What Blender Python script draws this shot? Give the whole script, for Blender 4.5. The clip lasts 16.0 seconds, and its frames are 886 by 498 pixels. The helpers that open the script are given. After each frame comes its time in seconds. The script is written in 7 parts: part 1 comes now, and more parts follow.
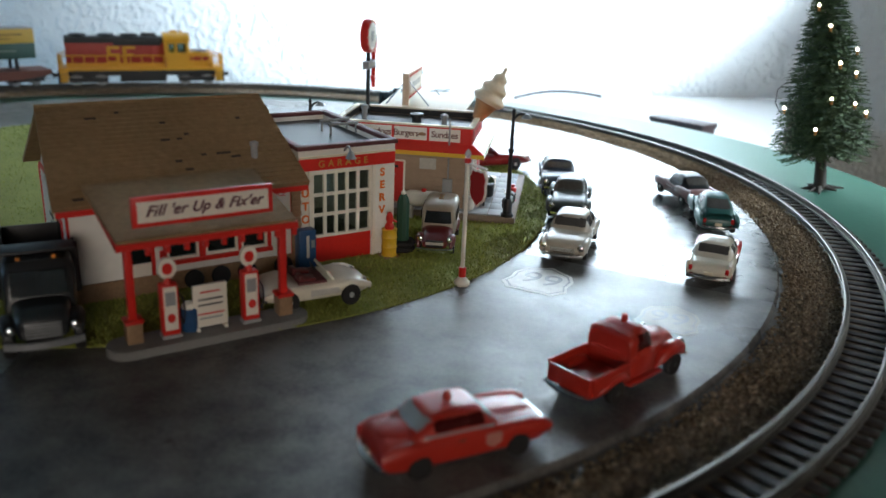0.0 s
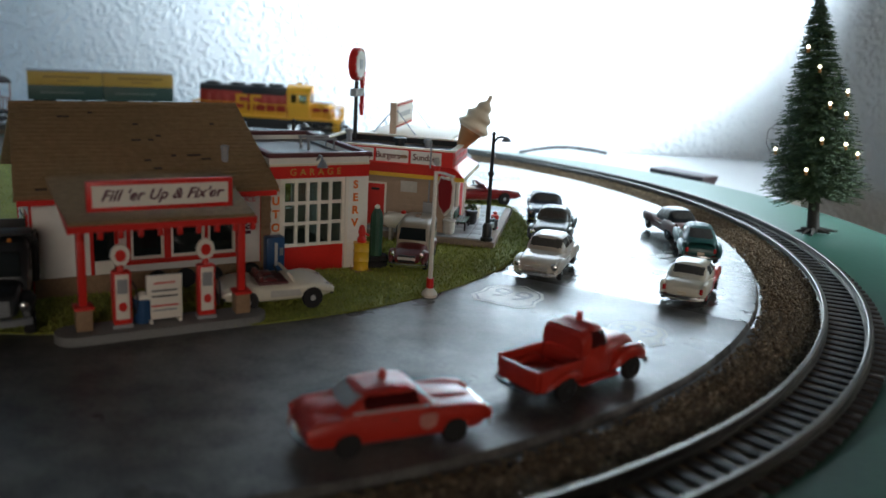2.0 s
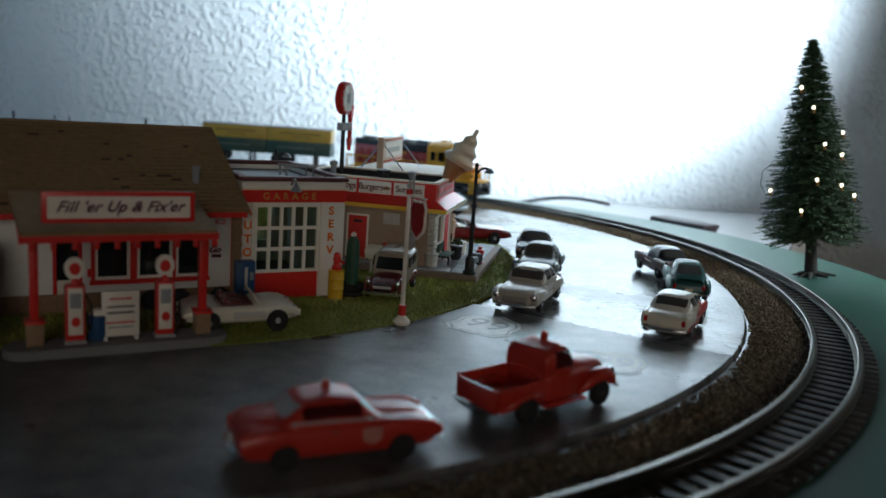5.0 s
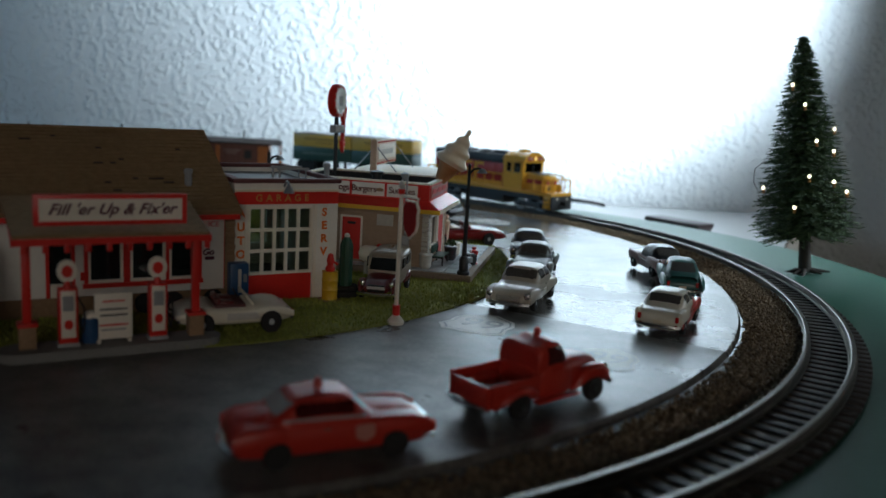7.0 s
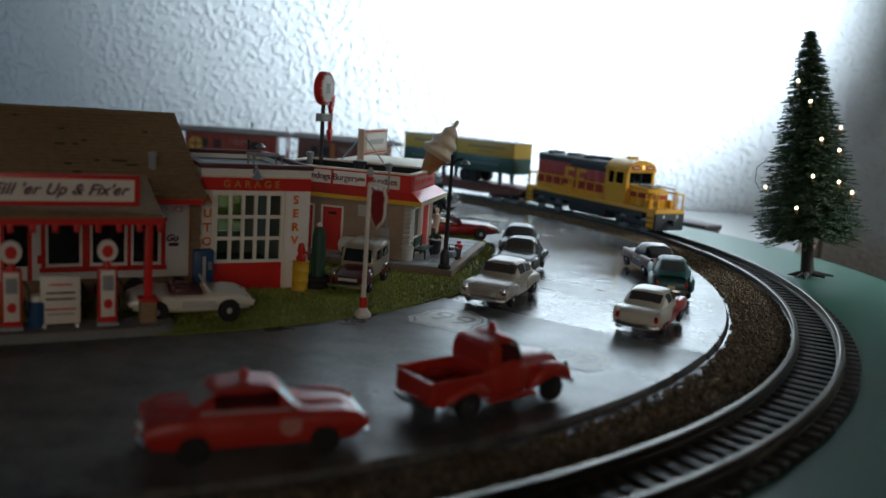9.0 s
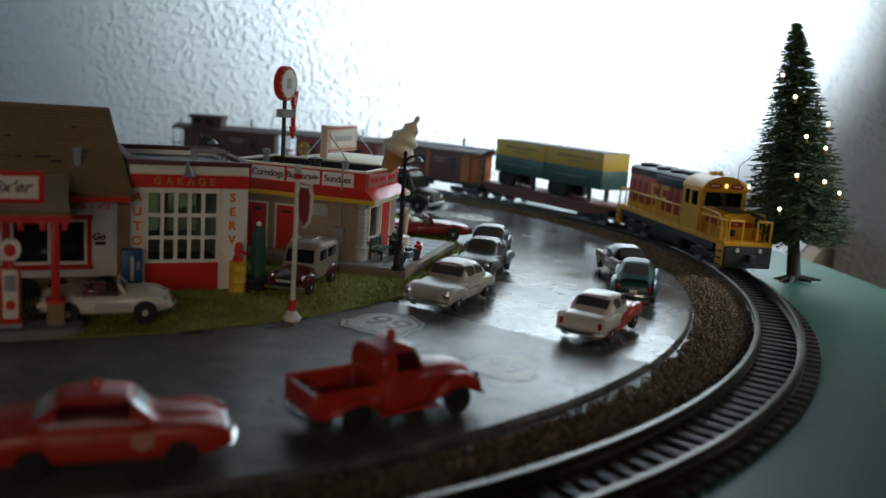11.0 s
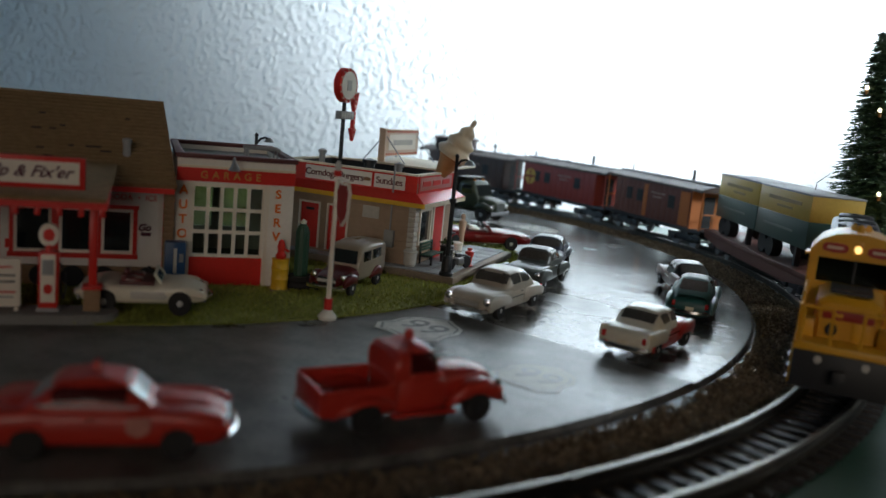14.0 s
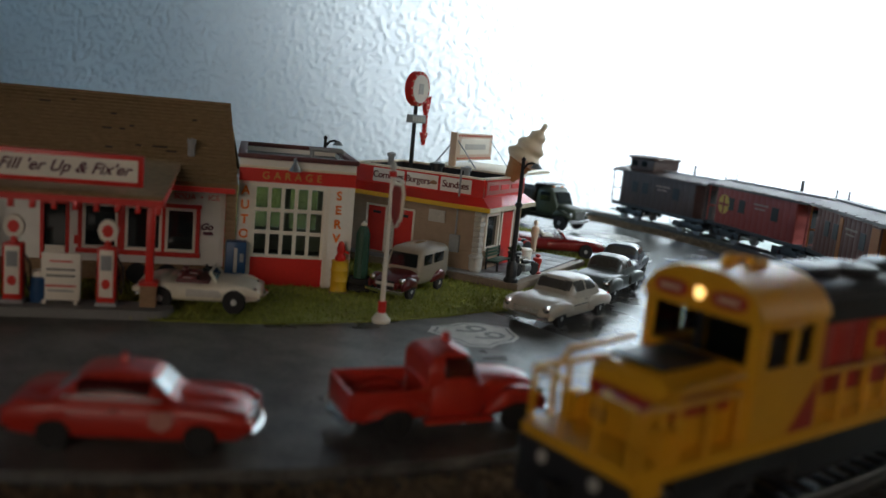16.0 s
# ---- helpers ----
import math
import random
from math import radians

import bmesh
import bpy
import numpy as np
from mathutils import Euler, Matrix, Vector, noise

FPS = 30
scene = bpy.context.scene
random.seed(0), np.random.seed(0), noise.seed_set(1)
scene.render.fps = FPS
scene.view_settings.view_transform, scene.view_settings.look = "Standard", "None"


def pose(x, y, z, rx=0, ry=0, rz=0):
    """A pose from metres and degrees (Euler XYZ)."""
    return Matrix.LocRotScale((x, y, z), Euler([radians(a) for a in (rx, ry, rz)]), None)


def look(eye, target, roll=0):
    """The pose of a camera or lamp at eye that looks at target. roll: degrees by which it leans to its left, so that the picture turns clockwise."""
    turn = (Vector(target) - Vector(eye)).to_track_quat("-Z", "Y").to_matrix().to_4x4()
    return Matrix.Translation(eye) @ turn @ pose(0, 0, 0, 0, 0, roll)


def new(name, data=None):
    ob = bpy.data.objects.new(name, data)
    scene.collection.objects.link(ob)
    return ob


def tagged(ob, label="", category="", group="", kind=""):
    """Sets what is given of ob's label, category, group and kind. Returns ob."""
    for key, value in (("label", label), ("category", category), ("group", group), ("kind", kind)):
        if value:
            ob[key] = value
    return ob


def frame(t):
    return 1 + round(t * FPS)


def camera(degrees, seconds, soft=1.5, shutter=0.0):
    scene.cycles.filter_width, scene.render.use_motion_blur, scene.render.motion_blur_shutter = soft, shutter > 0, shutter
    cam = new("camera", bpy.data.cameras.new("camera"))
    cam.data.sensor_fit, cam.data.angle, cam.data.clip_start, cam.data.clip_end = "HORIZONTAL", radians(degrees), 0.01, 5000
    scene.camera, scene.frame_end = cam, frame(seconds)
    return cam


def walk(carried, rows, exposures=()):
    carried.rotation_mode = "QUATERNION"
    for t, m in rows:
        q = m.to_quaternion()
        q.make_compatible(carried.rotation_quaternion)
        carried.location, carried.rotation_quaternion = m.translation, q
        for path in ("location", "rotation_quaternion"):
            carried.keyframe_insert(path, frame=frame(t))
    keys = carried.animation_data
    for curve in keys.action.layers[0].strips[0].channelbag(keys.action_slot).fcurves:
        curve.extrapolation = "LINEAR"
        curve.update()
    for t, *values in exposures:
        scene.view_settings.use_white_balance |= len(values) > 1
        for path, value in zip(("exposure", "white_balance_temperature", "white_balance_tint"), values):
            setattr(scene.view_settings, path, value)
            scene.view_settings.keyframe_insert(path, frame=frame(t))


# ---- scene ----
# A model railway at 1:160: lengths below are in full-size metres, and S brings them to the model's true size.
S = 1 / 160
FOV = 55.5
PATH = [
    (0, (-8.719, -2.115, 12.058), (-6.31, -19.38, 2.43)),
    (0.5, (-8.484, -2.503, 11.444), (-5.74, -18.07, 2.90)),
    (1, (-7.635, -2.423, 10.900), (-5.35, -16.73, 3.13)),
    (1.5, (-7.121, -2.576, 10.242), (-4.92, -15.54, 3.43)),
    (2, (-6.623, -2.668, 9.738), (-4.53, -14.40, 3.46)),
    (2.5, (-6.195, -2.512, 9.416), (-3.80, -13.22, 3.56)),
    (3, (-5.649, -2.366, 9.029), (-3.69, -12.47, 3.97)),
    (3.5, (-5.230, -2.234, 8.758), (-3.22, -11.61, 3.77)),
    (4, (-4.921, -2.232, 8.495), (-3.03, -10.94, 3.82)),
    (6.5, (-5.012, -2.263, 8.268), (-3.60, -10.01, 4.15)),
    (7, (-4.794, -2.320, 8.188), (-3.36, -9.95, 3.28)),
    (7.5, (-4.947, -2.284, 8.194), (-3.54, -9.92, 3.97)),
    (8, (-4.616, -2.118, 8.209), (-2.79, -10.25, 4.00)),
    (8.5, (-3.631, -1.652, 8.177), (-2.14, -10.37, 4.07)),
    (9, (-2.804, -1.272, 7.832), (-1.72, -10.10, 4.27)),
    (9.5, (-1.856, -0.855, 7.917), (-1.28, -10.17, 4.21)),
    (10, (-0.910, -0.404, 7.993), (-0.60, -10.28, 4.23)),
    (12.5, (1.417, 0.650, 7.668), (2.06, -10.05, 5.29)),
    (13, (1.404, 0.859, 7.706), (3.16, -9.62, 5.92)),
    (13.5, (1.788, 1.016, 7.749), (4.97, -9.72, 5.51)),
    (14, (2.016, 1.041, 7.457), (6.31, -9.73, 5.58)),
    (14.5, (2.572, 1.429, 7.661), (8.45, -9.95, 5.14)),
    (15, (3.751, 1.609, 7.545), (11.53, -10.16, 4.35)),
    (15.5, (3.113, 1.919, 7.075), (11.96, -9.30, 5.70)),
    (16, (3.222, 1.984, 7.205), (13.00, -9.61, 5.49)),
]

cam = camera(FOV, 16.0)
cam.data.dof.use_dof = True
cam.data.dof.focus_distance = 37 * S
cam.data.dof.aperture_fstop = 19


def view(eye, turn):
    yaw, pitch, roll = turn
    y, p = radians(yaw), radians(pitch)
    ahead = Vector((-math.sin(y) * math.cos(p), math.cos(y) * math.cos(p), math.sin(p)))
    e = Vector(eye) * S
    return look(e, e + ahead, roll)


walk(cam, [(t, view(eye, turn)) for t, eye, turn in PATH], exposures=[(0, 0.75, 6200, 9), (2, 0.25, 6150, 9), (4, -0.28, 6050, 7), (7, -0.68, 6050, 7), (10, -0.55, 6400, 10), (12.5, -0.42, 6500, 10), (14, -0.35, 6500, 10), (16, -0.1, 6550, 10)])

# ---- light: dim sky fill from the room, daylight through the window beside the far wall, and two added fill lamps ----
world = bpy.data.worlds.new("world")
scene.world = world
world.use_nodes = True
wn = world.node_tree
bg = wn.nodes["Background"]
sky = wn.nodes.new("ShaderNodeTexSky")
sky.sky_type = "NISHITA"
sky.sun_disc = False
sky.sun_elevation = radians(25)
sky.sun_rotation = radians(60)
wn.links.new(sky.outputs[0], bg.inputs[0])
bg.inputs[1].default_value = 0.12


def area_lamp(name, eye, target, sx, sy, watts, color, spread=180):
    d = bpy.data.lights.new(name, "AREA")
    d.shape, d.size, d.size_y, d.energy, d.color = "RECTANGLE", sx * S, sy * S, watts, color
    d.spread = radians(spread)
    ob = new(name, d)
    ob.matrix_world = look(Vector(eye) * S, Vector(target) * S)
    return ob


# daylight through the window at the east end of the room, which rakes along the far wall
area_lamp("window_daylight", (63.6, 36, 27), (16, 93, 25.5), 16, 12, 2.5, (0.78, 0.91, 1.0), 46)
# the rest of that window's light, spread over the east side of the layout
area_lamp("window_skylight", (63.4, 36, 28), (33, 49, -2), 16, 12, 0.37, (0.82, 0.95, 1.0), 65)
# added warm fill behind the camera, far off, with no window there; brightens the fronts
area_lamp("room_daylight", (20, -140, 40), (12, 50, 6), 110, 50, 0.15, (1.0, 0.87, 0.74), 36)
# added cool fill from an unseen west opening, which rakes along the far wall
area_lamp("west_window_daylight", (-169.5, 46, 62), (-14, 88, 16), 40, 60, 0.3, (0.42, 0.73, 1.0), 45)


# ---- materials ----
def mat(name, color, rough=0.5, metal=0.0, vary=0.12, grain=90.0, bump=0.15, coat=0.0, spec=0.5, big=14.0, emit=0.0):
    """A painted or cast surface: colour that varies at two scales, with fine relief. grain and big: marks per full-size metre / 10."""
    m = bpy.data.materials.new(name)
    m.use_nodes = True
    nt = m.node_tree
    b = nt.nodes["Principled BSDF"]
    tc = nt.nodes.new("ShaderNodeTexCoord")
    n1 = nt.nodes.new("ShaderNodeTexNoise")
    n1.inputs["Scale"].default_value = grain / S * 0.1
    n1.inputs["Detail"].default_value = 5
    n2 = nt.nodes.new("ShaderNodeTexNoise")
    n2.inputs["Scale"].default_value = big / S * 0.02
    n2.inputs["Detail"].default_value = 3
    for n in (n1, n2):
        nt.links.new(tc.outputs["Object"], n.inputs["Vector"])
    add = nt.nodes.new("ShaderNodeMath")
    add.operation = "ADD"
    nt.links.new(n1.outputs["Fac"], add.inputs[0])
    nt.links.new(n2.outputs["Fac"], add.inputs[1])
    ramp = nt.nodes.new("ShaderNodeMapRange")
    ramp.inputs["From Min"].default_value, ramp.inputs["From Max"].default_value = 0.6, 1.4
    ramp.inputs["To Min"].default_value, ramp.inputs["To Max"].default_value = 1 - vary, 1 + vary
    nt.links.new(add.outputs[0], ramp.inputs["Value"])
    mul = nt.nodes.new("ShaderNodeVectorMath")
    mul.operation = "SCALE"
    mul.inputs[0].default_value = color[:3]
    nt.links.new(ramp.outputs[0], mul.inputs["Scale"])
    nt.links.new(mul.outputs[0], b.inputs["Base Color"])
    b.inputs["Roughness"].default_value = rough
    b.inputs["Metallic"].default_value = metal
    b.inputs["Specular IOR Level"].default_value = spec
    b.inputs["Coat Weight"].default_value = coat
    if bump:
        bp = nt.nodes.new("ShaderNodeBump")
        bp.inputs["Strength"].default_value = bump
        bp.inputs["Distance"].default_value = 0.02 * S
        nt.links.new(n1.outputs["Fac"], bp.inputs["Height"])
        nt.links.new(bp.outputs[0], b.inputs["Normal"])
    if emit:
        b.inputs["Emission Color"].default_value = (*color[:3], 1)
        b.inputs["Emission Strength"].default_value = emit
    return m


# ---- builders ----
def thing(name, x=0, y=0, z=0, rz=0, label="", category="", group="", kind=""):
    ob = new(name)
    ob.empty_display_size = 0.002
    ob.matrix_basis = pose(x * S, y * S, z * S, 0, 0, rz)
    return tagged(ob, label, category, group, kind)


def part(name, bm, material, parent=None, label="", smooth=35):
    """Links a bmesh, in full-size metres, as one mesh object under a thing or a part."""
    bmesh.ops.recalc_face_normals(bm, faces=bm.faces)
    bm.transform(Matrix.Scale(S, 4))
    me = bpy.data.meshes.new(name)
    bm.to_mesh(me)
    bm.free()
    me.materials.append(material)
    if smooth:
        me.shade_smooth()
        me.set_sharp_from_angle(angle=radians(smooth))
    ob = new(name, me)
    ob.parent = parent
    if label:
        ob["label"] = label
    return ob


def again(ob, parent, m=None, name=None):
    """Another object on the same mesh."""
    o = new(name or ob.name.split(".")[0], ob.data)
    o.parent = parent
    if m is not None:
        o.matrix_basis = m
    if "label" in ob:
        o["label"] = ob["label"]
    return o


def at(x, y, z, rx=0, ry=0, rz=0):
    return pose(x * S, y * S, z * S, rx, ry, rz)


def B():
    return bmesh.new()


def box(bm, x0, x1, y0, y1, z0, z1, bevel=0.0, m=None):
    vs = [bm.verts.new((x, y, z)) for x in (x0, x1) for y in (y0, y1) for z in (z0, z1)]
    fs = [bm.faces.new([vs[i] for i in f]) for f in ((0, 1, 3, 2), (4, 6, 7, 5), (0, 4, 5, 1), (2, 3, 7, 6), (0, 2, 6, 4), (1, 5, 7, 3))]
    if bevel:
        r = bmesh.ops.bevel(bm, geom=list({e for f in fs for e in f.edges}), offset=bevel, segments=2, affect="EDGES", profile=0.5)
        vs = list({v for f in r["faces"] for v in f.verts} | {v for v in vs if v.is_valid})
    if m is not None:
        bmesh.ops.transform(bm, matrix=m, verts=vs)
    return bm


def tube(bm, p0, p1, r0, r1=None, seg=12, caps=True):
    r1 = r0 if r1 is None else r1
    p0, p1 = Vector(p0), Vector(p1)
    q = (p1 - p0).to_track_quat("Z", "Y").to_matrix()
    rings = [[bm.verts.new(p + q @ Vector((r * math.cos(a), r * math.sin(a), 0))) for a in (2 * math.pi * i / seg for i in range(seg))] for p, r in ((p0, r0), (p1, r1))]
    for i in range(seg):
        bm.faces.new((rings[0][i], rings[0][(i + 1) % seg], rings[1][(i + 1) % seg], rings[1][i]))
    if caps:
        bm.faces.new(rings[0][::-1])
        bm.faces.new(rings[1])
    return bm


def bridge(bm, rings, closed=True, caps=True):
    rings = [[bm.verts.new(p) for p in r] for r in rings]
    n = len(rings[0])
    for a, b in zip(rings, rings[1:]):
        for i in range(n if closed else n - 1):
            j = (i + 1) % n
            bm.faces.new((a[i], a[j], b[j], b[i]))
    if caps:
        bm.faces.new(rings[0][::-1])
        bm.faces.new(rings[-1])
    return bm


def lathe(bm, profile, seg=20, axis=None):
    """Turns (radius, height) rows about z; axis: a matrix for another place."""
    m = axis or Matrix()
    return bridge(bm, [[m @ Vector((max(r, 0.002) * math.cos(2 * math.pi * i / seg), max(r, 0.002) * math.sin(2 * math.pi * i / seg), z)) for i in range(seg)] for r, z in profile])


def super_ring(x, w, z0, z1, e=3.0, n=24):
    """A rounded cross-section in the plane x, half-width w, from z0 to z1."""
    zc, h, out = (z0 + z1) / 2, (z1 - z0) / 2, []
    for i in range(n):
        a = 2 * math.pi * i / n
        c, s = math.cos(a), math.sin(a)
        out.append((x, w * math.copysign(abs(c) ** (2 / e), c), zc + h * math.copysign(abs(s) ** (2 / e), s)))
    return out


def loft(bm, stations, e=3.0, n=24, y=0.0):
    return bridge(bm, [[(px, py + y, pz) for px, py, pz in super_ring(x, w, z0, z1, e, n)] for x, w, z0, z1 in stations])


def prism(bm, outline, z0, z1):
    """An upright prism on an outline of (x, y)."""
    return bridge(bm, [[(x, y, z0) for x, y in outline], [(x, y, z1) for x, y in outline]])


def letters(name, text, size, material, parent, m, depth=0.015, shear=0.0, align="CENTER", spacing=1.0, label="", bold=0.0):
    """Raised lettering; size is the letter height in full-size metres. Reads along local x, up along local y."""
    cu = bpy.data.curves.new(name, "FONT")
    cu.body, cu.size, cu.extrude, cu.shear, cu.align_x, cu.space_character = text, size * S * 1.4, depth * S, shear, align, spacing
    cu.align_y = "CENTER"
    cu.offset = bold * S
    tmp = bpy.data.objects.new(name, cu)
    scene.collection.objects.link(tmp)
    me = bpy.data.meshes.new_from_object(tmp.evaluated_get(bpy.context.evaluated_depsgraph_get()))
    bpy.data.objects.remove(tmp)
    me.name = name
    me.materials.clear()
    me.materials.append(material)
    ob = new(name, me)
    ob.parent = parent
    ob.matrix_basis = m
    if label:
        ob["label"] = label
    return ob


# ---- colours ----
WHITE = mat("white_paint", (0.8, 0.73, 0.62), 0.45, vary=0.06)
CREAM = mat("cream_paint", (0.72, 0.62, 0.45), 0.5, vary=0.08)
RED = mat("red_paint", (0.62, 0.022, 0.014), 0.4, vary=0.1)
REDCAR = mat("red_plastic", (0.46, 0.026, 0.013), 0.42, vary=0.06, coat=0.2, bump=0.05)
BLACK = mat("black_plastic", (0.012, 0.012, 0.013), 0.45, vary=0.2)
RUBBER = mat("tyre_rubber", (0.015, 0.014, 0.014), 0.8, vary=0.2)
CHROME = mat("chrome", (0.75, 0.75, 0.74), 0.18, metal=1.0, vary=0.06, bump=0.03)
HUBCAP = mat("hubcap_silver", (0.55, 0.55, 0.54), 0.3, metal=0.4, vary=0.08, bump=0.03)
STEEL = mat("steel_grey", (0.32, 0.33, 0.34), 0.4, metal=0.6, vary=0.15)
GREYP = mat("grey_primer", (0.3, 0.3, 0.3), 0.6, vary=0.12)
GLASSD = mat("dark_window", (0.012, 0.016, 0.016), 0.08, vary=0.3, bump=0.0, spec=0.6)
CARGLASS = mat("smoky_car_window", (0.085, 0.08, 0.074), 0.12, vary=0.3, bump=0.0, spec=0.6)
WOOD = mat("weathered_wood", (0.28, 0.17, 0.09), 0.7, vary=0.25)
YELLOW = mat("yellow_paint", (0.72, 0.42, 0.02), 0.45, vary=0.1)
ORANGE = mat("orange_paint", (0.75, 0.25, 0.02), 0.45, vary=0.1)
MAROON = mat("maroon_paint", (0.12, 0.012, 0.012), 0.3, vary=0.1, coat=0.2)
DKGREEN = mat("dark_green_paint", (0.02, 0.07, 0.04), 0.5, vary=0.15)
TEAL = mat("teal_paint", (0.025, 0.1, 0.09), 0.42, vary=0.1, coat=0.1)
SILVER = mat("silver_beige_paint", (0.47, 0.42, 0.34), 0.36, vary=0.08, coat=0.25)
BLUE = mat("blue_paint", (0.02, 0.07, 0.17), 0.4, vary=0.15)
CONCRETE = mat("concrete", (0.2, 0.195, 0.185), 0.75, vary=0.15)



def sag(y):
    """How far the board hangs lower towards the wall."""
    return 0.0006 * max(0.0, y - 48.0) ** 2


C = Vector((-18.1, 41.9))
R_TRACK, R_ROAD, R_GRASS, R_BOARD = 33.1, 29.8, 19.4, 41.5
RAIL_TOP, BOARD_TOP = 0.2, -0.36


def swell(deg):
    """The track's circle opens a little on its far side."""
    d = deg % 360
    u = min(1.0, max(0.0, (d - 30) / 65)) if d < 200 else min(1.0, max(0.0, (270 - d) / 65))
    return 4.3 * u * u * (3 - 2 * u) if d < 270 else 0.0


def sagged(bm):
    for v in bm.verts:
        v.co.z -= sag(v.co.y)
    return bm


def on_ring(r, deg):
    return (C.x + r * math.cos(radians(deg)), C.y + r * math.sin(radians(deg)))


def ring(bm, r0, r1, z0, z1, a0=0, a1=360, step=2.0):
    n = max(2, int(round((a1 - a0) / step)))
    rows = []
    for i in range(n + (a1 - a0 < 360)):
        a = a0 + (a1 - a0) * i / n
        (x0, y0), (x1, y1) = on_ring(r0, a), on_ring(r1, a)
        rows.append([(x0, y0, z0), (x1, y1, z0), (x1, y1, z1), (x0, y0, z1)])
    if a1 - a0 >= 360:
        rows.append(rows[0])
    bridge(bm, rows, caps=a1 - a0 < 360)
    bmesh.ops.remove_doubles(bm, verts=bm.verts, dist=1e-4)
    return sagged(bm)


def nodes_of(m):
    nt = m.node_tree
    return nt, nt.nodes, nt.links, nt.nodes["Principled BSDF"]


def plaster():
    """Off-white wall with a coarse sprayed-on texture of flattened lumps."""
    m = bpy.data.materials.new("wall_plaster")
    m.use_nodes = True
    nt, nn, ln, b = nodes_of(m)
    tc = nn.new("ShaderNodeTexCoord")
    n1 = nn.new("ShaderNodeTexNoise")
    n1.inputs["Scale"].default_value, n1.inputs["Detail"].default_value = 250, 1.8
    n2 = nn.new("ShaderNodeTexNoise")
    n2.inputs["Scale"].default_value, n2.inputs["Detail"].default_value = 2.2, 3
    for n in (n1, n2):
        ln.new(tc.outputs["Object"], n.inputs["Vector"])
    r = nn.new("ShaderNodeMapRange")
    r.interpolation_type = "SMOOTHSTEP"
    r.inputs["From Min"].default_value, r.inputs["From Max"].default_value = 0.44, 0.64
    ln.new(n1.outputs["Fac"], r.inputs["Value"])
    bp = nn.new("ShaderNodeBump")
    bp.inputs["Strength"].default_value, bp.inputs["Distance"].default_value = 0.9, 0.0013
    ln.new(r.outputs[0], bp.inputs["Height"])
    ln.new(bp.outputs[0], b.inputs["Normal"])
    mix = nn.new("ShaderNodeMix")
    mix.data_type = "RGBA"
    mix.inputs["A"].default_value, mix.inputs["B"].default_value = (0.70, 0.72, 0.73, 1), (0.78, 0.79, 0.79, 1)
    ln.new(n2.outputs["Fac"], mix.inputs["Factor"])
    ln.new(mix.outputs["Result"], b.inputs["Base Color"])
    b.inputs["Roughness"].default_value = 0.7
    return m


def road_card(smooth, rough, gloss):
    """Printed card road, laminated: grey asphalt with mottling, stains and a satin film."""
    m = bpy.data.materials.new("road_card")
    m.use_nodes = True
    nt, nn, ln, b = nodes_of(m)
    tc = nn.new("ShaderNodeTexCoord")
    tex = []
    for sc, de in ((26, 6), (150, 5), (1100, 2)):
        n = nn.new("ShaderNodeTexNoise")
        n.inputs["Scale"].default_value, n.inputs["Detail"].default_value = sc, de
        ln.new(tc.outputs["Object"], n.inputs["Vector"])
        tex.append(n)
    s1 = nn.new("ShaderNodeMath")
    s1.operation = "ADD"
    ln.new(tex[0].outputs["Fac"], s1.inputs[0])
    ln.new(tex[1].outputs["Fac"], s1.inputs[1])
    s2 = nn.new("ShaderNodeMath")
    s2.operation = "MULTIPLY_ADD"
    s2.inputs[1].default_value = 0.5
    ln.new(tex[2].outputs["Fac"], s2.inputs[0])
    ln.new(s1.outputs[0], s2.inputs[2])
    ramp = nn.new("ShaderNodeValToRGB")
    ramp.color_ramp.elements[0].position, ramp.color_ramp.elements[0].color = 0.43, (0.055, 0.053, 0.05, 1)
    ramp.color_ramp.elements[1].position, ramp.color_ramp.elements[1].color = 0.62, (0.16, 0.15, 0.135, 1)
    half = nn.new("ShaderNodeMath")
    half.operation = "MULTIPLY"
    half.inputs[1].default_value = 0.42
    ln.new(s2.outputs[0], half.inputs[0])
    ln.new(half.outputs[0], ramp.inputs["Fac"])
    ln.new(ramp.outputs["Color"], b.inputs["Base Color"])
    rr = nn.new("ShaderNodeMapRange")
    rr.inputs["From Min"].default_value, rr.inputs["From Max"].default_value = 0.3, 0.7
    rr.inputs["To Min"].default_value, rr.inputs["To Max"].default_value = smooth, rough
    b.inputs["Specular IOR Level"].default_value = gloss
    ln.new(tex[0].outputs["Fac"], rr.inputs["Value"])
    ln.new(rr.outputs[0], b.inputs["Roughness"])
    bp = nn.new("ShaderNodeBump")
    bp.inputs["Strength"].default_value, bp.inputs["Distance"].default_value = 0.35, 0.0004
    ln.new(tex[1].outputs["Fac"], bp.inputs["Height"])
    ln.new(bp.outputs[0], b.inputs["Normal"])
    return m


def shingles():
    """Printed shingle sheet: tan brown with grain along the courses."""
    return mat("shingle_brown", (0.27, 0.18, 0.095), 0.9, vary=0.22, grain=40, spec=0.12)


PLASTER = plaster()
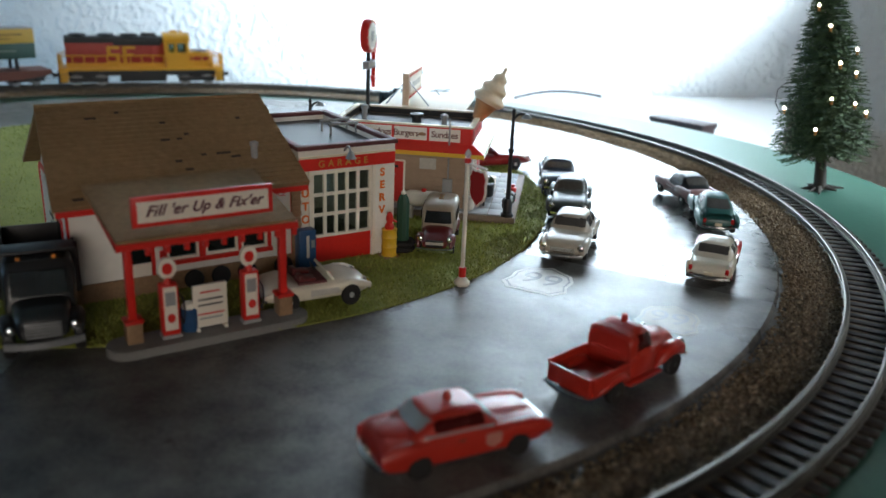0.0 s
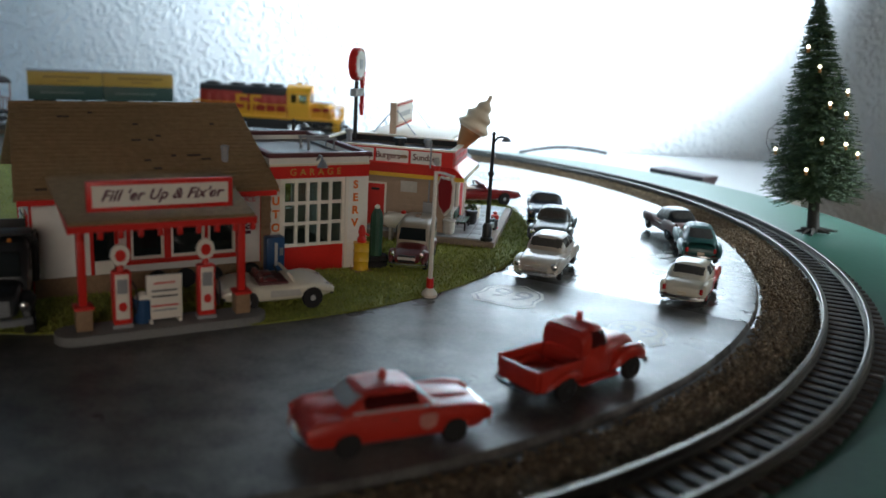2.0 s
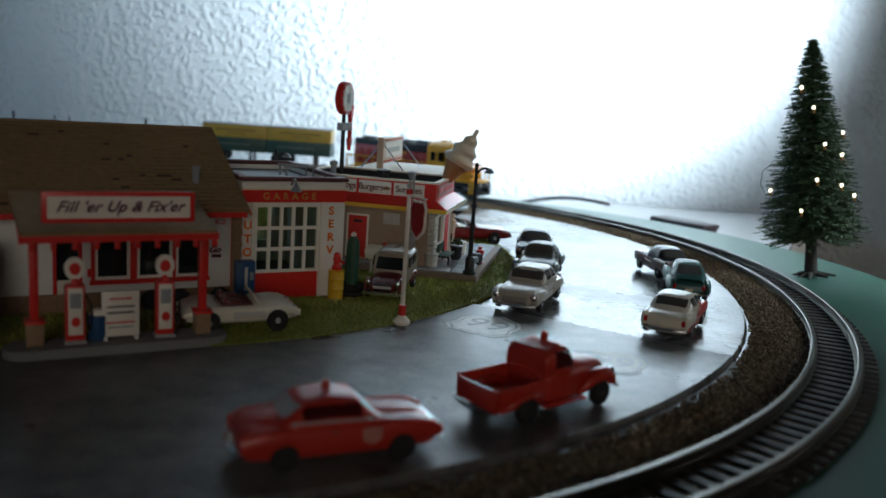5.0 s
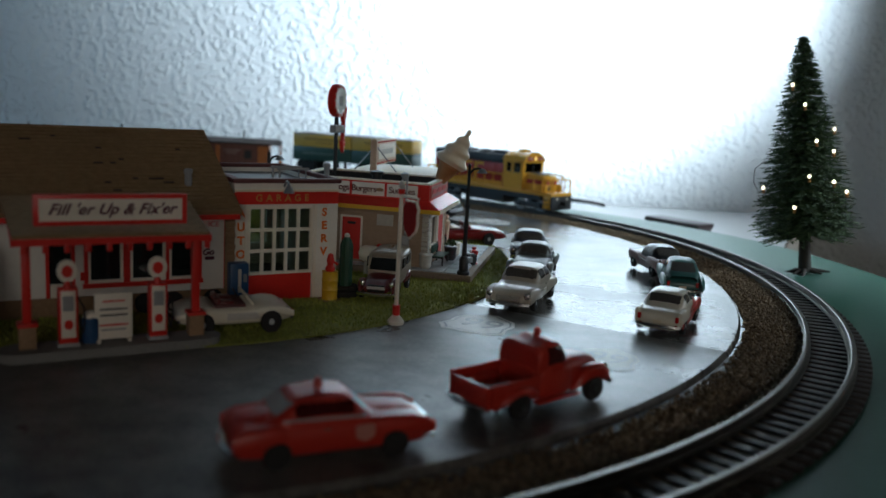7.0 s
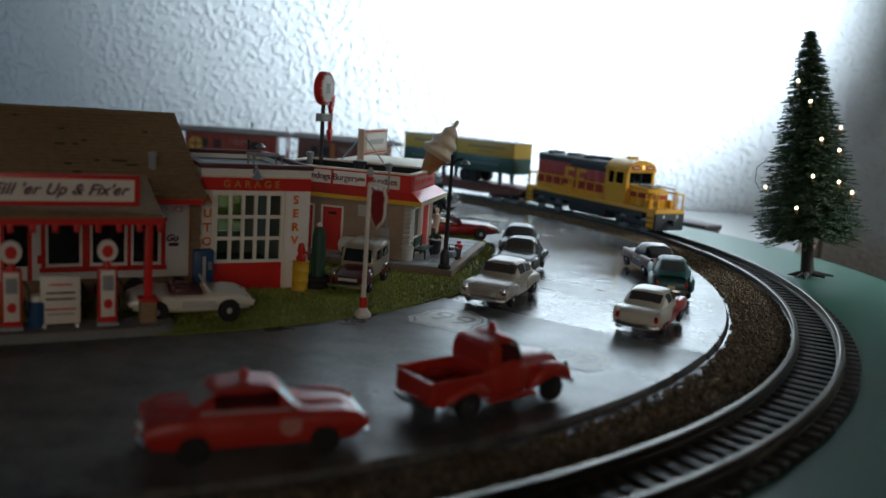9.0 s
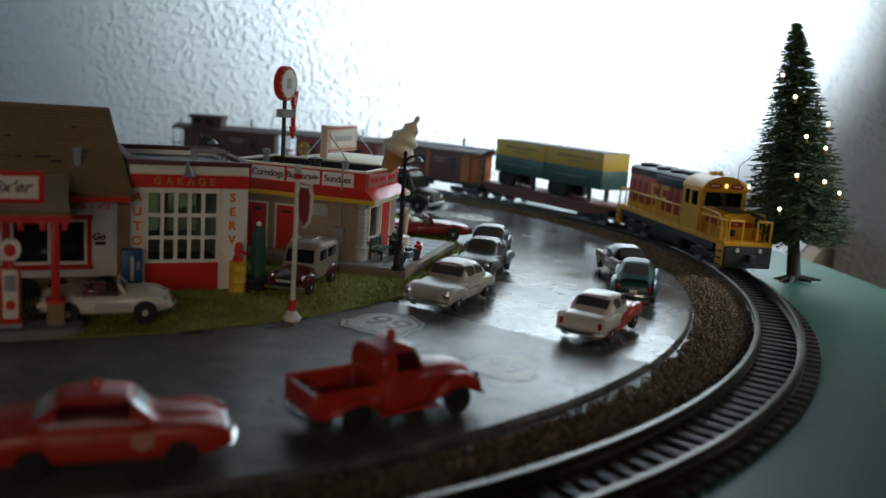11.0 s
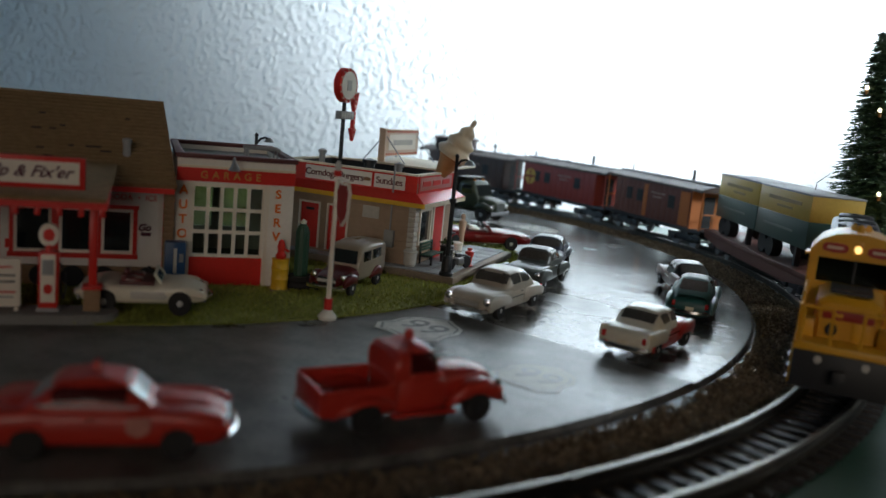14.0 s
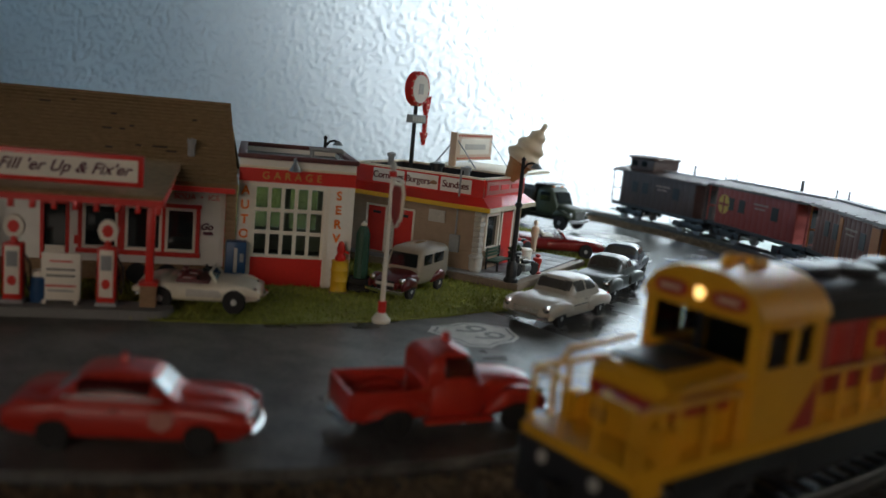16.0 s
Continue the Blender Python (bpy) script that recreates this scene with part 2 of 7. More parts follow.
# the sheets differ: worn matt lamination, and a newer glossy one
ROADM, ROADG = road_card(0.22, 0.46, 0.18), road_card(0.13, 0.33, 0.33)
BOARDM = mat("board_green", (0.03, 0.1, 0.068), 0.45, vary=0.16, grain=30, big=3, spec=0.4)
WTABLE = mat("white_table", (0.82, 0.82, 0.81), 0.14, vary=0.03, bump=0.02, coat=0.3)
TABLEWOOD = mat("rail_wood", (0.14, 0.095, 0.06), 0.6, vary=0.2)
# east wall: the brown puts the dim shade round the window into the colour
SHADEW = mat("brown_wall", (0.22, 0.16, 0.11), 0.7, vary=0.1)
CARPET = mat("carpet", (0.12, 0.1, 0.08), 0.9, vary=0.2)
CEIL = mat("ceiling_white", (0.75, 0.75, 0.74), 0.8, vary=0.04)
DIRT = mat("ballast_bed", (0.17, 0.12, 0.075), 0.85, vary=0.35, grain=60, bump=0.5)
GRASSBASE = mat("grass_mat", (0.22, 0.23, 0.04), 0.9, vary=0.3)


# ---- the room ----
def slab(name, x0, x1, y0, y1, z0, z1, material, label="", category="wall"):
    ob = part(name, box(B(), x0, x1, y0, y1, z0, z1), material, smooth=0)
    return tagged(ob, label, category, kind="structure")


slab("floor", -170, 70, -160, 100, -118, -112, CARPET, "brown carpeted floor below the table", "floor")
slab("wall_north", -170, 64, 93, 100, -112, 300, PLASTER, "white wall with coarse sprayed plaster texture")
slab("wall_west", -176, -170, -160, 26, -112, 300, PLASTER, "white textured plaster wall")
# the west wall leaves an unseen opening, added for the cool fill lamp
slab("wall_west_2", -176, -170, 66, 100, -112, 300, PLASTER, "white textured plaster wall beside the added lamp opening")
slab("wall_west_3", -176, -170, 26, 66, -112, 32, PLASTER, "white textured plaster wall below the added lamp opening")
slab("wall_west_4", -176, -170, 26, 66, 92, 300, PLASTER, "white textured plaster wall above the added lamp opening")
slab("wall_south", -176, 72, -166, -160, -112, 300, PLASTER, "white textured plaster wall")
slab("ceiling", -176, 72, -166, 106, 300, 306, CEIL, "plain white ceiling", "ceiling")
slab("wall_east", 64, 70, -160, 26, -112, 300, SHADEW, "wall coloured brown as if in shade, beside the window")
slab("wall_east_2", 64, 70, 46, 100, -112, 300, SHADEW, "wall coloured brown as if in shade, beside the window")
slab("wall_east_3", 64, 70, 26, 46, -112, 19, SHADEW, "wall coloured brown as if in shade, below the window")
slab("wall_east_4", 64, 70, 26, 46, 36, 300, SHADEW, "wall coloured brown as if in shade, above the window")


def table():
    t = thing("side_table", 0, 0, 0, 0, "white table carrying the round railway board", "table")
    part("tabletop", prism(B(), [(-75, -35), (-25, -35), (41.8, 92.6), (-75, 92.6)], -4.3, -2.5), WTABLE, t, smooth=0)
    part("end_board", prism(B(), [(-24.9, -34.5), (-23.6, -35), (42.7, 91.6), (41.4, 91.6)], -12, -2.7), TABLEWOOD, t, "dark brown end board")
    leg = None
    for x, y in ((-72, -32), (-28, -32), (-72, 89), (36, 89)):
        if leg is None:
            leg = part("leg", box(B(), -2, 2, -2, 2, -112, -4.3), WTABLE, t)
            leg.location = Vector((x, y, 0)) * S
        else:
            again(leg, t, at(x, y, 0))
    return t


table()


def flat_foot(bm, z):
    """Sets the underside level on the table."""
    for v in bm.verts:
        if v.co.z < -1.9:
            v.co.z = z
    return bm


board = tagged(part("railway_board", flat_foot(ring(B(), 1.0, R_BOARD, -2.5, BOARD_TOP, step=1.5), -2.5), BOARDM), "round green-painted layout board on the white table", "board", kind="structure")

# ---- road: sectors of laminated card in a ring, slightly uneven where they meet ----
road = thing("road", 0, 0, 0, 0, "grey laminated card ring road, printed as asphalt", "road", kind="structure")
for i, (a0, a1, dz) in enumerate(((-92, -32.15, 0.0), (-31.95, 87.9, -0.06), (88.1, 147.9, -0.03), (148.1, 207.9, 0.0), (208.1, 267.8, -0.03))):
    bm = B()
    n = int((a1 - a0) / 1.5)
    rows = []
    for k in range(n + 1):
        a = a0 + (a1 - a0) * k / n
        rows.append([(*on_ring(r, a), z) for r, z in ((18.9, -0.3), (30.35, -0.33), (30.25, -0.24), (29.9, -0.2 + dz), (29.82, -0.03 + dz), (29.78, dz), (18.9, dz))])
    bridge(bm, rows)
    part("road_sheet", sagged(bm), ROADG if i == 1 else ROADM, road, smooth=30)

tagged(part("lawn_base", ring(B(), 0.5, R_GRASS, -0.36, 0.05, step=3), GRASSBASE), "green grass mat inside the ring road", "grass", kind="structure")


def grass():
    rng = random.Random(5)
    verts, faces = [], []
    for i in range(90000):
        a = rng.uniform(-115, 75) if i % 5 else rng.uniform(0, 360)
        r = R_GRASS * math.sqrt(rng.uniform(0.12, 1.0)) + rng.uniform(-0.1, 0.15)
        x, y = on_ring(r, a)
        h, w, d, t = rng.uniform(0.05, 0.15), rng.uniform(0.018, 0.034), rng.uniform(0, 6.3), rng.uniform(0, 0.14)
        k = len(verts)
        dx, dy = math.cos(d) * w, math.sin(d) * w
        verts += [((x - dx) * S, (y - dy) * S, 0.03 * S), ((x + dx) * S, (y + dy) * S, 0.03 * S), ((x + math.sin(d) * t) * S, (y - math.cos(d) * t) * S, (0.05 + h) * S)]
        faces.append((k, k + 1, k + 2))
    me = bpy.data.meshes.new("lawn_grass")
    me.from_pydata(verts, [], faces)
    m = bpy.data.materials.new("grass_blades")
    m.use_nodes = True
    nt, nn, ln, b = nodes_of(m)
    g = nn.new("ShaderNodeNewGeometry")
    tc = nn.new("ShaderNodeTexCoord")
    n2 = nn.new("ShaderNodeTexNoise")
    n2.inputs["Scale"].default_value = 60
    ln.new(tc.outputs["Object"], n2.inputs["Vector"])
    mixf = nn.new("ShaderNodeMath")
    mixf.operation = "MULTIPLY_ADD"
    mixf.inputs[1].default_value = 0.6
    ln.new(g.outputs["Random Per Island"], mixf.inputs[0])
    sub = nn.new("ShaderNodeMath")
    sub.operation = "SUBTRACT"
    sub.inputs[1].default_value = 0.25
    ln.new(n2.outputs["Fac"], sub.inputs[0])
    ln.new(sub.outputs[0], mixf.inputs[2])
    ramp = nn.new("ShaderNodeValToRGB")
    ramp.color_ramp.elements[0].color = (0.13, 0.16, 0.02, 1)
    ramp.color_ramp.elements[1].color = (0.4, 0.4, 0.08, 1)
    e = ramp.color_ramp.elements.new(0.55)
    e.color = (0.27, 0.3, 0.045, 1)
    ln.new(mixf.outputs[0], ramp.inputs["Fac"])
    ln.new(ramp.outputs["Color"], b.inputs["Base Color"])
    b.inputs["Roughness"].default_value = 0.75
    me.materials.append(m)
    tagged(new("lawn_grass", me), "short yellow-green static grass fibres", "grass", kind="stuff")


grass()


# ---- track: sleepers, two rails, and ballast between road and track ----
def rail(bm, r):
    rows = []
    for k in range(241):
        a = 360 * k / 240
        prof = ((-0.16, -0.18), (0.16, -0.18), (0.16, -0.13), (0.035, -0.1), (0.035, 0.06), (0.09, 0.1), (0.09, 0.17), (0.06, 0.2), (-0.06, 0.2), (-0.09, 0.17), (-0.09, 0.1), (-0.035, 0.06), (-0.035, -0.1), (-0.16, -0.13))
        rows.append([(*on_ring(r + swell(a) + dr, a), z) for dr, z in prof])
    bridge(bm, rows, caps=False)
    bmesh.ops.remove_doubles(bm, verts=bm.verts, dist=1e-4)
    return sagged(bm)


RAILM = mat("nickel_rail", (0.15, 0.14, 0.125), 0.4, metal=1.0, vary=0.18, grain=12, bump=0.08)
SLEEPER = mat("sleeper_plastic", (0.022, 0.017, 0.014), 0.6, vary=0.3)
track = thing("railway_track", 0, 0, 0, 0, "circle of model railway track with dark sleepers and bright rails", "railway track", kind="structure")
part("rail", rail(B(), R_TRACK - 0.78), RAILM, track, "bright nickel-silver rail")
part("rail", rail(B(), R_TRACK + 0.78), RAILM, track, "bright nickel-silver rail")


def ballast():
    rng = random.Random(9)
    verts, faces = [], []
    for i in range(36000):
        near = i % 6
        a = rng.uniform(-100, 60) if near else rng.uniform(60, 260)
        r = rng.uniform(30.0, 32.2)
        x, y = on_ring(r + swell(a), a)
        s = rng.choice((0.03, 0.04, 0.05, 0.08))
        z = -0.26 + 0.12 * min(1, (r - 30.1) / 0.8) + rng.uniform(-0.02, 0.1) - sag(y)
        k = len(verts)
        for px, py, pz in ((1, 0, 0), (-1, 0.2, 0), (0.1, 1, 0), (0, -1, 0.1), (0, 0, 0.9), (0, 0, -0.9)):
            j = 0.6 + 0.7 * rng.random()
            verts.append(((x + px * s * j) * S, (y + py * s * j) * S, (z + pz * s * j) * S))
        faces += [(k + p, k + q, k + o) for p, q, o in ((0, 2, 4), (2, 1, 4), (1, 3, 4), (3, 0, 4), (2, 0, 5), (1, 2, 5), (3, 1, 5), (0, 3, 5))]
    me = bpy.data.meshes.new("ballast_stones")
    me.from_pydata(verts, [], faces)
    m = bpy.data.materials.new("ballast_stone")
    m.use_nodes = True
    nt, nn, ln, b = nodes_of(m)
    g = nn.new("ShaderNodeNewGeometry")
    ramp = nn.new("ShaderNodeValToRGB")
    ramp.color_ramp.elements[0].color = (0.12, 0.08, 0.045, 1)
    ramp.color_ramp.elements[1].color = (0.36, 0.27, 0.17, 1)
    e = ramp.color_ramp.elements.new(0.6)
    e.color = (0.22, 0.15, 0.085, 1)
    ln.new(g.outputs["Random Per Island"], ramp.inputs["Fac"])
    ln.new(ramp.outputs["Color"], b.inputs["Base Color"])
    b.inputs["Roughness"].default_value = 0.85
    me.materials.append(m)
    tagged(new("ballast_stones", me), "loose brown ballast granules beside the track", "gravel", kind="stuff")


def ballast_bed():
    rows = []
    for k in range(241):
        a = 1.5 * k
        rows.append([(*on_ring(r + swell(a), a), z) for r, z in ((30.3, -0.36), (30.3, -0.3), (30.8, -0.24), (31.5, -0.16), (32.1, -0.17), (32.5, -0.24), (33.8, -0.26), (34.2, -0.36))])
    bm = bridge(B(), rows, caps=False)
    bmesh.ops.remove_doubles(bm, verts=bm.verts, dist=1e-4)
    return sagged(bm)


tagged(part("ballast_bed", ballast_bed(), DIRT), "brown ballast bed under the track", "gravel", kind="structure")
ballast()

# sleepers: those of the half that the camera passes, each by itself, the rest joined
SLEEPERS = 330
near_bm, rest_bm = B(), B()
box(near_bm, -1.42, 1.42, -0.17, 0.17, -0.34, -0.175, 0.02)
first = None
for k in range(SLEEPERS):
    a = 360 * k / SLEEPERS
    r = R_TRACK + swell(a)
    x, y = on_ring(r, a)
    if a < 95 or a > 250:
        if first is None:
            first = part("sleeper", near_bm, SLEEPER, track)
            first.matrix_basis = at(x, y, -sag(y), 0, 0, a)
        else:
            again(first, track, at(x, y, -sag(y), 0, 0, a))
    else:
        box(rest_bm, -1.42, 1.42, -0.17, 0.17, -0.34, -0.175, 0, Matrix.Translation((x, y, -sag(y))) @ Matrix.Rotation(radians(a), 4, "Z"))
tagged(part("far_sleepers", rest_bm, SLEEPER, track, smooth=0), kind="stuff")
# ---- filling station, garage and diner ----
def window(parent, name, x0, x1, z0, z1, y, frame_mat, fw=0.08, cols=1, rows=1, bar=0.05, depth=0.06, glass=None):
    """A framed window standing on the face y, which looks towards -y: frame, glazing bars and panes of their own."""
    w = part(name, box(box(box(box(B(), x0, x1, y - depth, y + 0.05, z1 - fw, z1), x0, x1, y - depth, y + 0.05, z0, z0 + fw), x0, x0 + fw, y - depth, y + 0.05, z0 + fw, z1 - fw), x1 - fw, x1, y - depth, y + 0.05, z0 + fw, z1 - fw), frame_mat, parent, smooth=0)
    ix0, ix1, iz0, iz1 = x0 + fw, x1 - fw, z0 + fw, z1 - fw
    for i in range(1, cols):
        x = ix0 + (ix1 - ix0) * i / cols
        part("glazing_bar", box(B(), x - bar / 2, x + bar / 2, y - depth * 0.8, y + 0.04, iz0, iz1), frame_mat, w, smooth=0)
    for j in range(1, rows):
        z = iz0 + (iz1 - iz0) * j / rows
        part("glazing_bar", box(B(), ix0, ix1, y - depth * 0.7, y + 0.03, z - bar / 2, z + bar / 2), frame_mat, w, smooth=0)
    for i in range(cols):
        for j in range(rows):
            xa, xb = ix0 + (ix1 - ix0) * i / cols, ix0 + (ix1 - ix0) * (i + 1) / cols
            za, zb = iz0 + (iz1 - iz0) * j / rows, iz0 + (iz1 - iz0) * (j + 1) / rows
            part("pane", box(B(), xa, xb, y + 0.055, y + 0.075, za, zb), glass or GLASSD, w, smooth=0)
    return w


def pierced(bm, x0, x1, z0, z1, y0, y1, holes):
    """An upright wall slab with rectangular holes (x0, x1, z0, z1) right through."""
    xs = sorted({x0, x1, *(h[0] for h in holes), *(h[1] for h in holes)})
    zs = sorted({z0, z1, *(h[2] for h in holes), *(h[3] for h in holes)})
    for xa, xb in zip(xs, xs[1:]):
        run = None
        for za, zb in zip(zs, zs[1:]):
            xc, zc = (xa + xb) / 2, (za + zb) / 2
            if not any(h[0] < xc < h[1] and h[2] < zc < h[3] for h in holes):
                run = (run[0], zb) if run and run[1] == za else run
                if run is None:
                    run = (za, zb)
                elif run[1] != zb:
                    box(bm, xa, xb, y0, y1, *run)
                    run = (za, zb)
            elif run:
                box(bm, xa, xb, y0, y1, *run)
                run = None
        if run:
            box(bm, xa, xb, y0, y1, *run)
    return bm


ROOFM = shingles()
ROOFD = mat("shingle_dark_patch", (0.06, 0.04, 0.028), 0.8, vary=0.25)
SIDING = mat("white_siding", (0.76, 0.72, 0.66), 0.5, vary=0.07, grain=25)
ASTON = 26.4


def clapboards(parent, x0, x1, z0, z1, y, holes=(), h=0.19):
    """Lapped boards on the face y (towards -y), cut where the openings are."""
    n = int((z1 - z0) / h)
    for i in range(n):
        za, zb = z0 + i * h, z0 + (i + 1) * h
        cuts = sorted((a, b) for a, b, c, d in holes if c < zb - 0.02 and d > za + 0.02)
        x = x0
        for a, b in [*cuts, (x1, x1)]:
            if a - x > 0.05:
                bm = B()
                bridge(bm, [[(xx, y, za), (xx, y - 0.055, za), (xx, y - 0.02, zb), (xx, y, zb)] for xx in (x, a)])
                part("siding_board", bm, SIDING, parent, smooth=0)
            x = max(x, b)


def station():
    u0, u1, v0, v1 = -4.9, 3.0, 31.25, 37.0
    st = thing("filling_station", 0, 0, 0, ASTON, "white clapboard filling station with red trim and brown shingle roof", "building")
    holes = [(-3.1, -2.2, 0.35, 2.75), (-1.75, -0.62, 1.2, 2.75), (-0.35, 0.85, 1.2, 2.75), (1.0, 2.0, 1.2, 2.75)]
    wall = part("front_wall", pierced(B(), u0, u1, 0.05, 3.75, v0, v0 + 0.2, holes), SIDING, st, smooth=0)
    clapboards(wall, u0 + 0.12, u1 - 0.14, 0.75, 3.6, v0, holes)
    part("brick_base", box(B(), u0 - 0.03, u1 + 0.03, v0 - 0.09, v0 - 0.002, 0.05, 0.72), WOOD, st, "brown brick plinth")
    # gable end walls
    for nm, x, s in (("west_wall", u0, -1), ("east_wall", u1 - 0.2, 1)):
        bm = B()
        bridge(bm, [[(xx, v0 + 0.2, 0.05), (xx, v1, 0.05), (xx, v1, 3.7), (xx, (v0 + v1) / 2, 6.2), (xx, v0 + 0.2, 3.7)] for xx in (x, x + 0.2)])
        w = part(nm, bm, SIDING, st, smooth=0)
        xo = x if s < 0 else x + 0.2
        for i in range(16):
            za = 0.7 + 0.19 * i
            bm = B()
            bridge(bm, [[(xo, yy, za), (xo + s * 0.055, yy, za), (xo + s * 0.02, yy, za + 0.19), (xo, yy, za + 0.19)] for yy in (v0 + 0.1, v1 - 0.1)])
            part("siding_board", bm, SIDING, w, smooth=0)
        part("rake_trim", box(B(), min(xo, xo + s * 0.07), max(xo, xo + s * 0.07), v0 + 0.05, v1 - 0.05, 3.72, 3.86), RED, st, smooth=0)
        for yy in (v0 - 0.02, v1 - 0.16):
            part("corner_board", box(B(), min(xo, xo + s * 0.08), max(xo, xo + s * 0.08), yy, yy + 0.18, 0.05, 3.72), RED, st, smooth=0)
    part("west_window", box(B(), u0 - 0.1, u0 - 0.04, 32.3, 33.2, 1.2, 2.8), RED, st, smooth=0)
    part("west_pane", box(B(), u0 - 0.13, u0 - 0.1, 32.42, 33.08, 1.32, 2.68), GLASSD, st, smooth=0)
    part("west_notice", box(B(), u0 - 0.08, u0 - 0.05, 34.0, 35.2, 1.5, 2.7), WHITE, st, "white painted notice")
    for k in range(3):
        part("notice_line", box(B(), u0 - 0.1, u0 - 0.08, 34.15, 35.05 - 0.2 * k, 2.3 - 0.3 * k, 2.42 - 0.3 * k), BLACK, st, smooth=0)
    pier = part("brick_pier", box(B(), 3.02, 3.38, v0 - 0.12, v0 + 0.3, 0.05, 3.62, 0.02), WOOD, st, "brown brick pier at the corner")
    for k in range(16):
        part("brick", box(B(), 3.0 + 0.04 * (k % 2), 3.4 - 0.03 * (k % 2), v0 - 0.15, v0 - 0.12, 0.1 + 0.215 * k, 0.28 + 0.215 * k, 0.01), WOOD, pier)
    part("back_wall", box(B(), u0, u1, v1 - 0.2, v1, 0.05, 3.7), SIDING, st, smooth=0)
    part("interior_floor", box(B(), u0 + 0.2, u1 - 0.2, v0 + 0.2, v1 - 0.2, 0.05, 0.3), WOOD, st, smooth=0)
    # roof: two slopes with lapped courses
    vr, zr, ve, ze = 34.13, 6.46, 30.29, 3.8
    course_n = 22

    def ends(f):
        """Where the roof begins and ends along the ridge, at a share of the way from the ridge to the eave."""
        return -5.15 - 0.25 * f, 2.87 + 0.48 * f

    for side in (-1, 1):
        bm = B()
        a, b = Vector((0, vr, zr)), Vector((0, vr + side * (vr - ve), ze))
        nrm = Vector((0, side * (zr - ze), vr - ve)).normalized()
        bridge(bm, [[(ends(f)[e], *(p + nrm * d)[1:]) for p, d, f in ((a, 0, 0), (b, 0, 1), (b, -0.16, 1), (a, -0.16, 0))] for e in (0, 1)])
        roof = part("roof_slope", bm, ROOFM, st, smooth=0)
        if side > 0:
            continue
        for i in range(course_n):
            p, q = a.lerp(b, i / course_n), a.lerp(b, (i + 1) / course_n)
            bm = B()
            bridge(bm, [[(ends(f)[e], *(pp + nrm * d)[1:]) for pp, d, f in ((p, 0.004, i / course_n), (p, 0.012, i / course_n), (q, 0.05, (i + 1) / course_n), (q, 0.004, (i + 1) / course_n))] for e in (0, 1)])
            part("shingle_course", bm, ROOFM, roof, smooth=0)
        rng = random.Random(3)
        for k in range(17):
            i, x = rng.randrange(1, course_n), rng.uniform(-4.9, 2.5)
            w = rng.uniform(0.14, 0.4)
            p, q = a.lerp(b, (i + 0.35) / course_n), a.lerp(b, (i + 0.98) / course_n)
            bm = B()
            bridge(bm, [[(xx, *(pp + nrm * d)[1:]) for pp, d in ((p, 0.02), (p, 0.03), (q, 0.066), (q, 0.05))] for xx in (x, x + w)])
            part("loose_shingle", bm, ROOFD, roof, "dark replaced shingle", smooth=0)
        for e, s in ((0, -1), (1, 1)):
            bm = B()
            bridge(bm, [[(ends(f)[e] + g * s, *(pp + nrm * d)[1:]) for pp, d, f in ((a, 0.03, 0), (b, 0.03, 1), (b, -0.24, 1), (a, -0.24, 0))] for g in (0.005, 0.06)])
            part("barge_board", bm, ROOFM, st, smooth=0)
        part("eave_fascia", box(B(), -5.38, 3.33, ve - 0.02, ve + 0.08, 3.5, 3.68), RED, st, smooth=0)
    part("ridge_cap", tube(B(), (-5.2, vr, zr), (2.92, vr, zr), 0.07, seg=8), ROOFM, st)
    vent = part("roof_vent", lathe(B(), ((0.13, 0), (0.13, 0.55), (0.16, 0.56), (0.16, 0.7), (0.05, 0.74)), 12), GREYP, st, "grey roof vent pipe")
    vent.matrix_basis = at(1.73, 31.5, 4.5)
    # canopy
    bm = B()
    bridge(bm, [[(-4.45, 30.9, 4.35), (1.45, 30.9, 4.35), (1.45, 30.9, 4.2), (-4.45, 30.9, 4.2)], [(-4.3, 26.55, 3.72), (1.3, 26.55, 3.72), (1.3, 26.55, 3.56), (-4.3, 26.55, 3.56)]])
    part("canopy_roof", bm, ROOFM, st, "brown shingled canopy roof", smooth=0)
    part("canopy_fascia", box(B(), -4.32, 1.32, 26.46, 26.58, 3.42, 3.62), RED, st, smooth=0)
    for x in (-4.34, 1.26):
        bm = B()
        bridge(bm, [[(x + d, 26.5, 3.62), (x + d, 26.5, 3.4), (x + d, 31.0, 4.0), (x + d, 31.0, 4.25)] for d in (0, 0.09)])
        part("canopy_rafter", bm, RED, st, smooth=0)
    for k in range(10):
        x = -4.1 + 0.58 * k
        part("fascia_bracket", box(B(), x, x + 0.16, 26.42, 26.56, 3.2, 3.44, 0.02), RED, st)
    for x in (-3.95, 0.95):
        post = part("canopy_post", box(B(), x - 0.12, x + 0.12, 26.85, 27.1, 0.9, 3.5, 0.02), RED, st)
        part("post_base", box(B(), x - 0.24, x + 0.24, 26.7, 27.22, 0.28, 0.95, 0.03), WOOD, st, "brick post base")
        part("base_cap", box(B(), x - 0.28, x + 0.28, 26.66, 27.26, 0.95, 1.06, 0.02), RED, st)
    part("signboard", box(B(), -3.72, 0.68, 26.95, 27.12, 3.92, 4.86, 0.03), RED, st, "red-framed signboard")
    part("sign_face", box(B(), -3.56, 0.52, 26.93, 26.97, 4.06, 4.72), WHITE, st, "white sign face", smooth=0)
